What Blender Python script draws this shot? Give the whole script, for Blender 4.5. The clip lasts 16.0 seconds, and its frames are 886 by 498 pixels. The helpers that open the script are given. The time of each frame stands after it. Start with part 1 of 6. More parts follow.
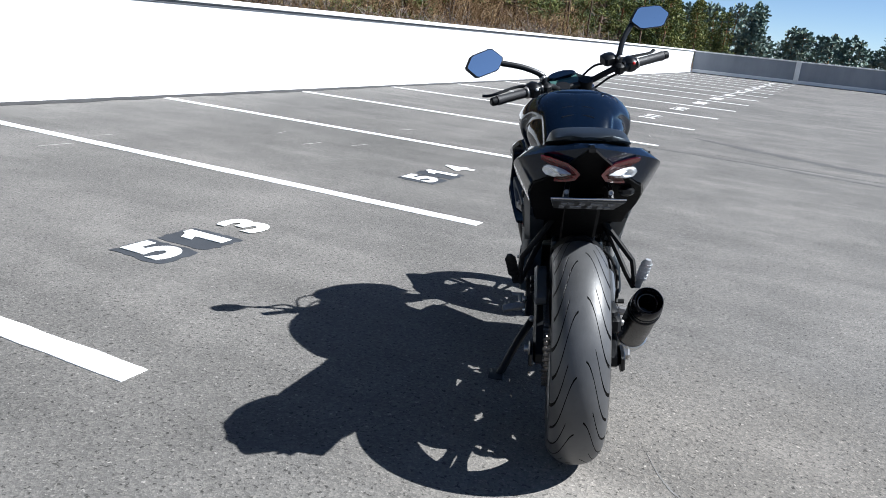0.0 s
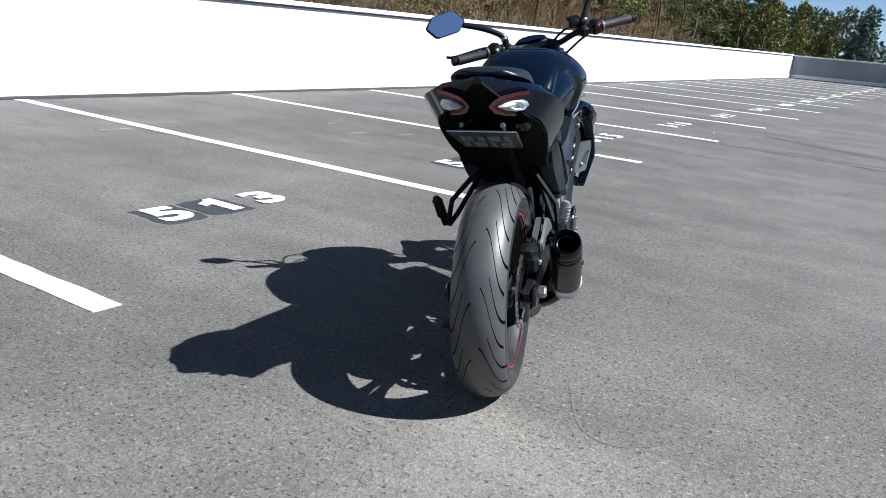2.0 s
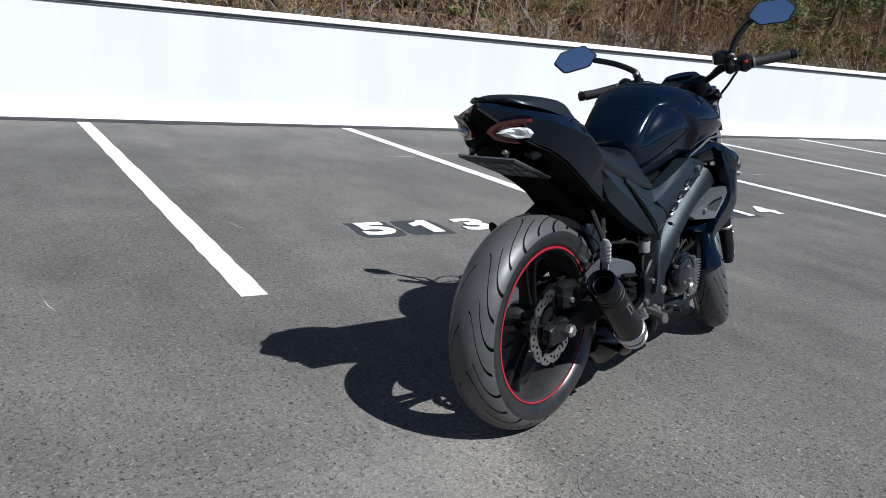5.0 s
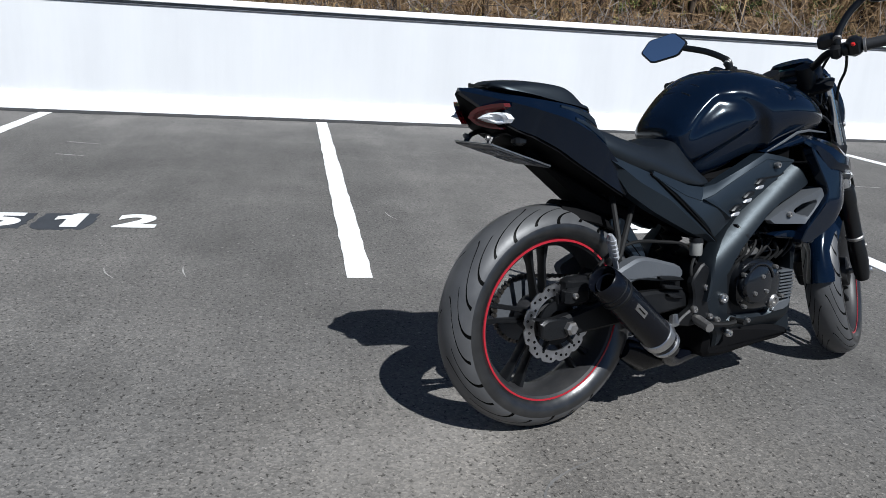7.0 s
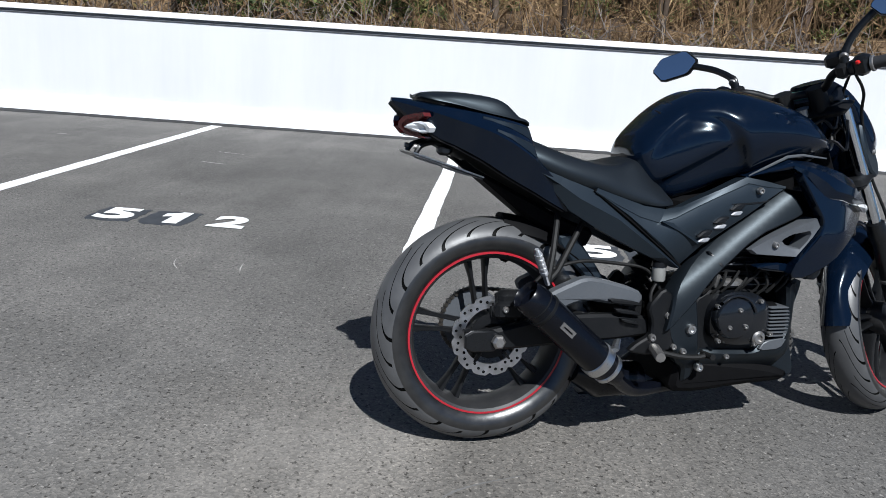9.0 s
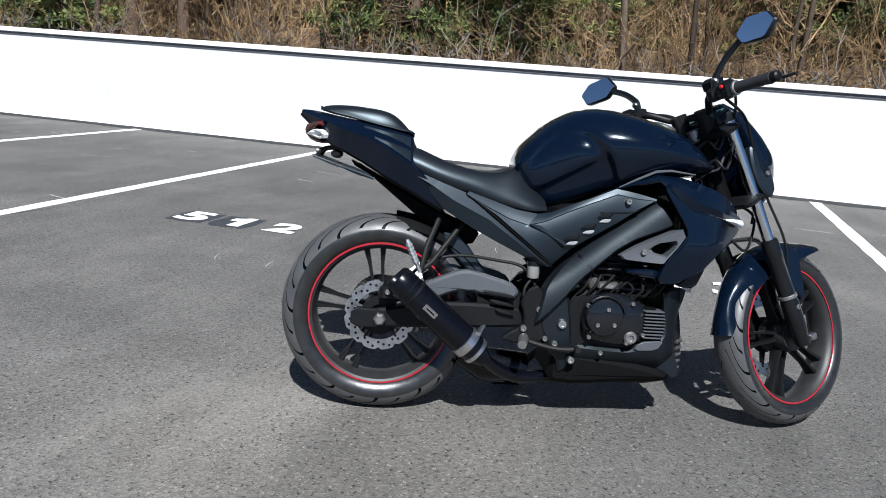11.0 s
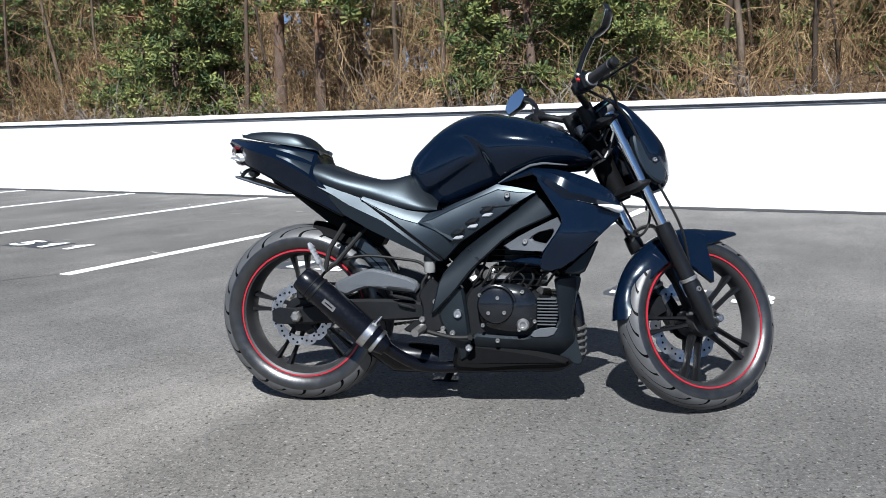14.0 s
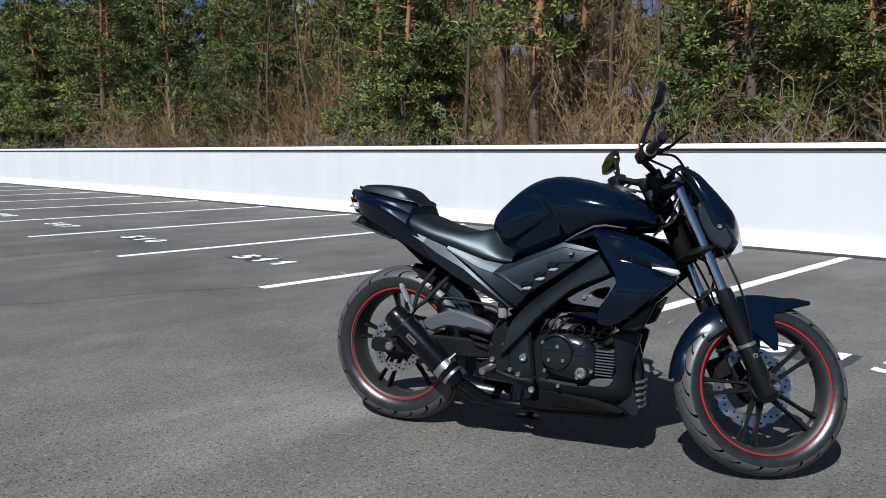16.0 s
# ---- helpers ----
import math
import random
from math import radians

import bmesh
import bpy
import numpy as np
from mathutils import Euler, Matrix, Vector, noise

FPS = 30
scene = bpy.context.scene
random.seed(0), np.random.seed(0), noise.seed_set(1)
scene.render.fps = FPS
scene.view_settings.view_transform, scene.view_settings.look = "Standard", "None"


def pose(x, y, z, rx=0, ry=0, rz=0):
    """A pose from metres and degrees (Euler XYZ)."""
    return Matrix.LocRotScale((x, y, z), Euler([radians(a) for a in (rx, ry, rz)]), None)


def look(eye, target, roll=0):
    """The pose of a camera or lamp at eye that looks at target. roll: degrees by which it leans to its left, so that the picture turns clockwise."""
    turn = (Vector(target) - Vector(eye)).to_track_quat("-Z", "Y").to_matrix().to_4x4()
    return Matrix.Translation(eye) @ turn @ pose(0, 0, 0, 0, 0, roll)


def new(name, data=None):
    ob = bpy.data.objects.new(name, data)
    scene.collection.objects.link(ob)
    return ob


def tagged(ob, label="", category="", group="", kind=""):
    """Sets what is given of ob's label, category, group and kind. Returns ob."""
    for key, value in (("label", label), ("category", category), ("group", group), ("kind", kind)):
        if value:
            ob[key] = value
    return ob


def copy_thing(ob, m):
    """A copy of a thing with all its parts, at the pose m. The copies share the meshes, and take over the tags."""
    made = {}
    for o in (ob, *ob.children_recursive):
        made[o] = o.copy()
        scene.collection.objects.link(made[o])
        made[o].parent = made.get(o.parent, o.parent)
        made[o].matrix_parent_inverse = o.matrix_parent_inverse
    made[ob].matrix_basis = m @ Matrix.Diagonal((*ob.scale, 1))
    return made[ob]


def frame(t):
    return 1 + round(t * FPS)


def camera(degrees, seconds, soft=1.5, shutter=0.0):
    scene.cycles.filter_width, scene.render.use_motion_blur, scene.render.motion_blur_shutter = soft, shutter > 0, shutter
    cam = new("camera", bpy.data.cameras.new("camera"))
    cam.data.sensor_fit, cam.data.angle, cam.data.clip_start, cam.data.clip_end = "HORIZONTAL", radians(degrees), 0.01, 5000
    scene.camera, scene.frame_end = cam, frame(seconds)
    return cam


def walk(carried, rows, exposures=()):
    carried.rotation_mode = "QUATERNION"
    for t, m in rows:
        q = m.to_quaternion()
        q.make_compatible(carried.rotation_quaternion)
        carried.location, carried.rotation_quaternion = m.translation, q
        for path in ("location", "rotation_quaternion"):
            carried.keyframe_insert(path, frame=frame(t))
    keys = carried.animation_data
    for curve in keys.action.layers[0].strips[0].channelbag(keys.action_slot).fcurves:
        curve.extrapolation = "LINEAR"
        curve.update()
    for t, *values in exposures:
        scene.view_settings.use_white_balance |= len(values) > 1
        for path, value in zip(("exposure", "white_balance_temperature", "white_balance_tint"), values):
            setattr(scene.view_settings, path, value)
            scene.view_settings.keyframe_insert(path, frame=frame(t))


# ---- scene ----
cam = camera(58.5, 16.0, soft=0.6)
PATH = [
    (0, (0.466, -1.994, 1.152), (-0.336, -0.245, 0.608), 5.9),
    (0.5, (0.646, -2.032, 1.14), (-0.2, -0.287, 0.65), 6.2),
    (1, (0.737, -1.908, 1.096), (-0.103, -0.187, 0.518), 7.5),
    (1.5, (0.812, -1.856, 1.081), (-0.095, -0.154, 0.551), 5.1),
    (2, (0.976, -1.893, 1.033), (-0.034, -0.254, 0.491), 5.2),
    (2.5, (1.094, -1.884, 1.041), (-0.034, -0.291, 0.605), 5.9),
    (3, (1.173, -1.814, 1.056), (0.001, -0.258, 0.605), 4.4),
    (3.5, (1.239, -1.676, 1.081), (-0.082, -0.237, 0.651), 5.8),
    (4, (1.413, -1.601, 1.083), (-0.089, -0.365, 0.619), 4.5),
    (4.5, (1.592, -1.507, 1.073), (0.0, -0.423, 0.534), 4.9),
    (4.7, (1.613, -1.42, 1.068), (0.004, -0.355, 0.541), 5.1),
    (6.8, (1.903, -0.703, 1.064), (0.031, -0.257, 0.522), 4.3),
    (7, (1.932, -0.614, 1.07), (0.045, -0.242, 0.524), 3.5),
    (7.5, (2.072, -0.429, 1.09), (0.149, -0.287, 0.56), 5.0),
    (8, (2.075, -0.277, 1.073), (0.149, -0.201, 0.54), 4.6),
    (8.5, (2.035, -0.115, 1.077), (0.126, -0.06, 0.483), 5.0),
    (8.7, (2.024, -0.049, 1.075), (0.106, -0.049, 0.508), 4.5),
    (10.8, (2.216, 0.806, 1.064), (0.348, 0.247, 0.622), 3.5),
    (11, (2.249, 0.881, 1.084), (0.371, 0.363, 0.634), 4.3),
    (11.5, (2.218, 1.038, 1.04), (0.286, 0.591, 0.779), 6.3),
    (12, (2.151, 1.148, 1.009), (0.263, 0.543, 0.743), 0.7),
    (12.5, (2.188, 1.328, 0.975), (0.428, 0.424, 0.685), -0.3),
    (13, (2.222, 1.482, 0.973), (0.459, 0.614, 0.6), -1.5),
    (13.5, (2.226, 1.638, 0.958), (0.475, 0.726, 0.639), -1.7),
    (14, (2.167, 1.791, 0.955), (0.426, 0.856, 0.646), -1.3),
    (14.5, (2.129, 1.918, 0.973), (0.384, 0.99, 0.667), -1.7),
    (15, (2.189, 2.045, 1.013), (0.534, 0.953, 0.754), -2.1),
    (15.5, (2.214, 2.192, 1.079), (0.697, 0.906, 0.867), -0.4),
    (16, (2.095, 2.382, 1.078), (0.685, 0.985, 0.834), 0.0),
]
walk(cam, [(t, look(eye, target, roll)) for t, eye, target, roll in PATH], [
    (t, stops, 6080, 8) for t, stops in ((0.0, 1.25), (0.5, 0.97), (1.0, 0.95), (1.5, 1.04), (2.0, 1.05), (2.5, 0.95), (3.0, 0.8), (3.5, 0.78), (4.0, 0.56), (4.5, 0.55), (7.0, 0.45), (7.5, 0.5), (8.5, 0.52), (11.0, 0.72), (11.5, 0.68), (12.0, 0.67), (12.5, 0.6), (13.0, 0.73), (13.5, 0.92), (14.0, 1.0), (14.5, 1.08), (15.0, 1.06), (15.5, 0.72), (16.0, 0.38))])

# ---- world, sun, exposure ----
SUN_DIR = Vector((0.816, 0.293, 1.0)).normalized()
world = bpy.data.worlds.new("world")
scene.world = world
world.use_nodes = True
wn = world.node_tree.nodes
sky = wn.new("ShaderNodeTexSky")
sky.sky_type = "NISHITA"
sky.sun_disc = False
sky.sun_elevation = math.asin(SUN_DIR.z)
sky.sun_rotation = math.atan2(SUN_DIR.x, SUN_DIR.y)
sky.air_density, sky.dust_density, sky.ozone_density = 0.5, 0.05, 2.5
world.node_tree.links.new(sky.outputs["Color"], wn["Background"].inputs["Color"])
wn["Background"].inputs["Strength"].default_value = 0.05
sun = new("sun", bpy.data.lights.new("sun", "SUN"))
sun.data.energy, sun.data.angle, sun.data.color = 5.0, radians(0.5), (1.0, 0.98, 0.955)
sun.rotation_euler = SUN_DIR.to_track_quat("Z", "Y").to_euler()


# ---- materials ----
class Nodes:
    """Short forms for building a node material."""

    def __init__(self, name):
        self.mat = bpy.data.materials.new(name)
        self.mat.use_nodes = True
        self.tree = self.mat.node_tree
        self.bsdf = self.tree.nodes["Principled BSDF"]

    def link(self, out, sock):
        self.tree.links.new(out, sock)

    def put(self, value, sock):
        if hasattr(value, "is_linked"):
            self.link(value, sock)
        else:
            sock.default_value = value

    def math(self, op, a, b=0.0, c=0.0):
        n = self.tree.nodes.new("ShaderNodeMath")
        n.operation = op
        for v, s in zip((a, b, c), n.inputs):
            self.put(v, s)
        return n.outputs[0]

    def coord(self, kind="Object", scale=(1, 1, 1)):
        n = self.tree.nodes.new("ShaderNodeTexCoord")
        m = self.tree.nodes.new("ShaderNodeMapping")
        m.inputs["Scale"].default_value = scale
        self.link(n.outputs[kind], m.inputs["Vector"])
        return m.outputs[0]

    def noise(self, scale, detail=3.0, rough=0.55, vec=None, stretch=None):
        n = self.tree.nodes.new("ShaderNodeTexNoise")
        n.inputs["Scale"].default_value = scale
        n.inputs["Detail"].default_value = detail
        n.inputs["Roughness"].default_value = rough
        self.link(vec if vec else self.coord("Object", stretch or (1, 1, 1)), n.inputs["Vector"])
        return n.outputs["Fac"]

    def voronoi(self, scale, feature="F1", vec=None):
        n = self.tree.nodes.new("ShaderNodeTexVoronoi")
        n.feature = feature
        n.inputs["Scale"].default_value = scale
        self.link(vec if vec else self.coord(), n.inputs["Vector"])
        return n.outputs

    def ramp(self, fac, stops):
        n = self.tree.nodes.new("ShaderNodeValToRGB")
        cr = n.color_ramp
        while len(cr.elements) < len(stops):
            cr.elements.new(0.5)
        for e, (p, c) in zip(cr.elements, stops):
            e.position = p
            e.color = (*c, 1) if len(c) == 3 else c
        self.put(fac, n.inputs[0])
        return n.outputs[0]

    def mix(self, fac, a, b, kind="MIX"):
        n = self.tree.nodes.new("ShaderNodeMix")
        n.data_type, n.blend_type = "RGBA", kind
        self.put(fac, n.inputs[0])
        for v, s in ((a, n.inputs[6]), (b, n.inputs[7])):
            self.put((*v, 1) if isinstance(v, tuple) and len(v) == 3 else v, s)
        return n.outputs[2]

    def bump(self, height, strength=0.3, distance=0.01):
        n = self.tree.nodes.new("ShaderNodeBump")
        n.inputs["Strength"].default_value = strength
        n.inputs["Distance"].default_value = distance
        self.link(height, n.inputs["Height"])
        self.link(n.outputs[0], self.bsdf.inputs["Normal"])

    def set(self, **kw):
        for k, v in kw.items():
            s = self.bsdf.inputs[k.replace("_", " ")]
            self.put((*v, 1) if isinstance(v, tuple) and len(v) == 3 else v, s)
        return self


def simple(name, base, rough=0.5, metal=0.0, vary=0.25, grain=60.0, bump=0.05, coat=0.0, dust=0.0, spec=0.5, warp=0.0, tint=(1, 1, 1)):
    """A material with a coarse and a fine variation of tone and gloss."""
    n = Nodes(name)
    coarse = n.noise(6.0, 4)
    fine = n.noise(grain, 3)
    dark = tuple(c * (1 - vary) for c in base)
    light = tuple(min(1, c * (1 + vary)) for c in base)
    col = n.ramp(n.math("MULTIPLY_ADD", fine, 0.4, n.math("MULTIPLY", coarse, 0.6)), [(0.3, dark), (0.7, light)])
    if dust:
        col = n.mix(n.math("MULTIPLY", n.ramp(n.noise(14, 5, 0.7), [(0.45, (0, 0, 0)), (0.75, (1, 1, 1))]), dust), col, (0.22, 0.20, 0.18))
    n.set(Base_Color=col, Metallic=metal, Coat_Weight=coat, Coat_Roughness=0.03, Specular_IOR_Level=spec, Specular_Tint=tint)
    n.set(Roughness=n.math("MULTIPLY_ADD", fine, 0.16, max(0.02, rough - 0.08)))
    if warp:
        n.bump(n.math("MULTIPLY_ADD", fine, 0.004, n.noise(4.5, 1, 0.3)), warp, 0.05)
    elif bump:
        n.bump(fine, bump, 0.002)
    return n.mat


def make_asphalt():
    n = Nodes("asphalt")
    stone = n.voronoi(140.0)
    stone2 = n.voronoi(420.0)
    big = n.noise(0.33, 5, 0.6)
    mid = n.noise(1.7, 5, 0.62)
    streak = n.noise(1.2, 4, 0.6, stretch=(0.35, 2.6, 1))
    grit = n.noise(75, 4, 0.7)
    tone = n.math("ADD", n.math("MULTIPLY", big, 0.45), n.math("ADD", n.math("MULTIPLY", mid, 0.33), n.math("MULTIPLY", streak, 0.22)))
    col = n.ramp(tone, [(0.36, (0.074, 0.071, 0.067)), (0.5, (0.114, 0.109, 0.103)), (0.64, (0.168, 0.160, 0.150))])
    chip = n.ramp(stone["Color"], [(0.0, (0.52, 0.51, 0.5)), (0.5, (0.92, 0.92, 0.92)), (1.0, (1.7, 1.66, 1.6))])
    col = n.mix(0.62, col, chip, "MULTIPLY")
    speck = n.ramp(n.noise(62, 2, 0.6), [(0.33, (0.12, 0.115, 0.11)), (0.41, (1, 1, 1))])
    col = n.mix(0.8, col, speck, "MULTIPLY")
    pale = n.ramp(n.noise(58, 2, 0.6), [(0.64, (0, 0, 0)), (0.70, (1, 1, 1))])
    col = n.mix(n.math("MULTIPLY", pale, 0.35), col, (0.42, 0.40, 0.37))
    # worn bitumen stripe and dry stains
    stain = n.ramp(n.noise(0.75, 6, 0.7, stretch=(0.6, 1.4, 1)), [(0.56, (0, 0, 0)), (0.72, (1, 1, 1))])
    col = n.mix(n.math("MULTIPLY", stain, 0.28), col, (0.30, 0.285, 0.265))
    seal = n.ramp(n.noise(0.5, 6, 0.68, stretch=(1.2, 0.5, 1)), [(0.26, (1, 1, 1)), (0.38, (0, 0, 0))])
    col = n.mix(n.math("MULTIPLY", seal, 0.35), col, (0.085, 0.082, 0.08))
    # a paler, warmer patch around one spot of the bay, with ragged edges
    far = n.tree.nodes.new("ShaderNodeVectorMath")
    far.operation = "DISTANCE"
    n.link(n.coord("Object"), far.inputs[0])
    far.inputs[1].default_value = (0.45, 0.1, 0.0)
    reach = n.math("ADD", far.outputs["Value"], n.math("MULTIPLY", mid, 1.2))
    blotchy = n.ramp(n.math("MULTIPLY", reach, 0.4), [(0.42, (1, 1, 1)), (0.70, (0, 0, 0))])
    col = n.mix(n.math("MULTIPLY", blotchy, 0.46), col, (1.55, 1.48, 1.38), "MULTIPLY")
    n.set(Base_Color=col, Roughness=n.math("MULTIPLY_ADD", grit, 0.2, 0.68), Specular_IOR_Level=0.35)
    n.bump(n.math("ADD", n.math("MULTIPLY", stone["Distance"], 0.7), n.math("MULTIPLY", stone2["Distance"], 0.4)), 0.45, 0.005)
    return n.mat


def make_line_paint():
    n = Nodes("road_paint")
    wear = n.ramp(n.noise(55, 5, 0.75), [(0.28, (1, 1, 1)), (0.36, (0, 0, 0))])
    col = n.mix(n.math("MULTIPLY", wear, 0.5), n.ramp(n.noise(5, 4), [(0.3, (0.72, 0.72, 0.70)), (0.7, (0.84, 0.84, 0.82))]), (0.28, 0.27, 0.26))
    n.set(Base_Color=col, Roughness=0.6)
    n.bump(n.noise(160, 3), 0.35, 0.003)
    return n.mat


def make_wall_paint(name, lo, hi):
    n = Nodes(name)
    run = n.noise(1.0, 5, 0.65, stretch=(1, 2.2, 0.22))
    patch = n.noise(0.7, 4, 0.6)
    tone = n.math("MULTIPLY_ADD", run, 0.6, n.math("MULTIPLY", patch, 0.4))
    col = n.ramp(tone, [(0.32, lo), (0.62, hi)])
    n.set(Base_Color=col, Roughness=0.7)
    n.bump(n.noise(90, 4), 0.12, 0.004)
    return n.mat


def make_gloss_paint():
    n = Nodes("gloss_navy_paint")
    flake = n.noise(900, 2)
    dust = n.ramp(n.noise(22, 6, 0.75), [(0.5, (0, 0, 0)), (0.85, (1, 1, 1))])
    col = n.ramp(flake, [(0.35, (0.0011, 0.0032, 0.0085)), (0.7, (0.0021, 0.0062, 0.0165))])
    col = n.mix(n.math("MULTIPLY", dust, 0.012), col, (0.2, 0.19, 0.17))
    n.set(Base_Color=col, Roughness=n.math("MULTIPLY_ADD", dust, 0.08, 0.12), Coat_Weight=0.25, Coat_Roughness=0.03, Specular_IOR_Level=0.32, Specular_Tint=(0.8, 0.92, 1.0))
    return n.mat


def make_tyre():
    """Rubber with the moulded grooves of the tread, laid out by the tyre's own u (round) and v (across)."""
    n = Nodes("tyre_rubber")
    uv = n.tree.nodes.new("ShaderNodeUVMap")
    sep = n.tree.nodes.new("ShaderNodeSeparateXYZ")
    n.link(uv.outputs[0], sep.inputs[0])
    u = sep.outputs[0]
    v = n.math("MULTIPLY_ADD", sep.outputs[1], 2.0, -1.0)
    a = n.math("ABSOLUTE", v)
    side = n.math("MULTIPLY", n.math("GREATER_THAN", v, 0.0), 0.5)
    # each groove starts along the crown, sweeps back and ends square to the shoulder
    sweep = n.math("MULTIPLY", n.math("COSINE", n.math("MULTIPLY", a, 3.5)), 1.15)
    wave = n.math("MULTIPLY", n.math("SINE", n.math("MULTIPLY", a, 9.0)), 0.10)
    ph = n.math("ADD", n.math("ADD", n.math("MULTIPLY", u, 24.0), sweep), n.math("ADD", side, wave))
    fr = n.math("FRACT", ph)
    dist = n.math("ABSOLUTE", n.math("SUBTRACT", fr, 0.5))
    line = n.math("LESS_THAN", dist, n.math("MULTIPLY_ADD", a, 0.045, 0.035))
    odd = n.math("MODULO", n.math("FLOOR", ph), 2.0)
    lo = n.math("MULTIPLY_ADD", odd, 0.22, 0.10)
    band = n.math("MULTIPLY", n.math("GREATER_THAN", a, lo), n.math("LESS_THAN", a, n.math("MULTIPLY_ADD", odd, 0.1, 0.84)))
    groove = n.math("MULTIPLY", line, band)
    scuff = n.noise(30, 5, 0.7)
    # dust on the rubber, mottled by the scuffs
    blotchy = n.ramp(scuff, [(0.3, (0.006, 0.006, 0.0065)), (0.75, (0.017, 0.017, 0.017))])
    # the middle of the tread is worn to a paler grey
    worn = n.math("MULTIPLY", n.math("LESS_THAN", a, 0.93), n.ramp(n.noise(9, 4), [(0.3, (0.55, 0.55, 0.55)), (0.7, (1, 1, 1))]))
    col = n.mix(n.math("MULTIPLY", worn, 0.8), blotchy, (0.088, 0.089, 0.092))
    col = n.mix(groove, col, (0.0015, 0.0015, 0.0015))
    tread = n.math("LESS_THAN", a, 0.93)
    n.set(Base_Color=col, Roughness=n.math("ADD", n.math("MULTIPLY_ADD", scuff, 0.16, 0.24), n.math("MULTIPLY", tread, 0.13)), Specular_IOR_Level=n.math("MULTIPLY_ADD", groove, -0.5, n.math("MULTIPLY_ADD", tread, -0.35, 0.9)))
    n.bump(n.math("SUBTRACT", n.math("MULTIPLY", scuff, 0.15), groove), 0.6, 0.006)
    return n.mat


def make_disc():
    n = Nodes("brake_disc_steel")
    ring = n.noise(40, 2)
    n.set(Base_Color=n.ramp(ring, [(0.3, (0.42, 0.42, 0.43)), (0.7, (0.6, 0.6, 0.62))]), Metallic=1.0, Roughness=n.math("MULTIPLY_ADD", ring, 0.2, 0.22))
    return n.mat


def make_leafy(name, stops, rough=0.7):
    n = Nodes(name)
    geo = n.tree.nodes.new("ShaderNodeNewGeometry")
    info = n.tree.nodes.new("ShaderNodeObjectInfo")
    t = n.math("ADD", n.math("MULTIPLY", geo.outputs["Random Per Island"], 0.6), n.math("ADD", n.math("MULTIPLY", info.outputs["Random"], 0.25), n.math("MULTIPLY", n.noise(0.8, 3), 0.25)))
    n.set(Base_Color=n.ramp(t, stops), Roughness=rough, Specular_IOR_Level=0.25)
    return n.mat


def make_bark(name, stops, scale=7.0):
    n = Nodes(name)
    info = n.tree.nodes.new("ShaderNodeObjectInfo")
    f = n.noise(scale, 5, 0.7, stretch=(1, 1, 0.25))
    t = n.math("ADD", n.math("MULTIPLY", f, 0.75), n.math("MULTIPLY", info.outputs["Random"], 0.25))
    n.set(Base_Color=n.ramp(t, stops), Roughness=0.9, Specular_IOR_Level=0.2)
    n.bump(f, 0.6, 0.03)
    return n.mat


def make_pine_bark():
    """Grey-brown and furrowed low down, thin and orange higher up the trunk."""
    n = Nodes("pine_bark")
    tc = n.tree.nodes.new("ShaderNodeTexCoord")
    sep = n.tree.nodes.new("ShaderNodeSeparateXYZ")
    n.link(tc.outputs["Object"], sep.inputs[0])
    f = n.noise(6, 5, 0.7, stretch=(1, 1, 0.3))
    low = n.ramp(f, [(0.3, (0.055, 0.038, 0.03)), (0.7, (0.16, 0.115, 0.09))])
    high = n.ramp(f, [(0.3, (0.16, 0.075, 0.035)), (0.7, (0.36, 0.19, 0.10))])
    h = n.math("ADD", n.math("MULTIPLY", sep.outputs[2], 0.16), n.math("MULTIPLY", n.noise(1.2, 3), 0.8))
    n.set(Base_Color=n.mix(n.ramp(h, [(0.75, (0, 0, 0)), (1.0, (1, 1, 1))]), low, high), Roughness=0.9, Specular_IOR_Level=0.2)
    n.bump(f, 0.6, 0.03)
    return n.mat


def make_litter():
    n = Nodes("leaf_litter")
    a, b = n.noise(2.2, 6, 0.75), n.noise(9, 5, 0.75)
    t = n.math("ADD", n.math("MULTIPLY", a, 0.5), n.math("MULTIPLY", b, 0.5))
    n.set(Base_Color=n.ramp(t, [(0.3, (0.03, 0.02, 0.013)), (0.48, (0.11, 0.072, 0.043)), (0.6, (0.24, 0.16, 0.095)), (0.75, (0.10, 0.09, 0.04))]), Roughness=0.95, Specular_IOR_Level=0.15)
    n.bump(b, 0.9, 0.15)
    return n.mat


def make_mirror():
    n = Nodes("mirror_glass")
    n.set(Base_Color=(0.95, 0.98, 1.0), Metallic=1.0, Roughness=n.math("MULTIPLY_ADD", n.noise(50, 4), 0.05, 0.02))
    return n.mat


def make_lens(name, color, rough, trans):
    n = Nodes(name)
    facet = n.voronoi(190.0)
    n.set(Base_Color=color, Roughness=rough, Transmission_Weight=trans, Coat_Weight=1.0, Coat_Roughness=0.03)
    n.bump(facet["Distance"], 0.25, 0.004)
    return n.mat


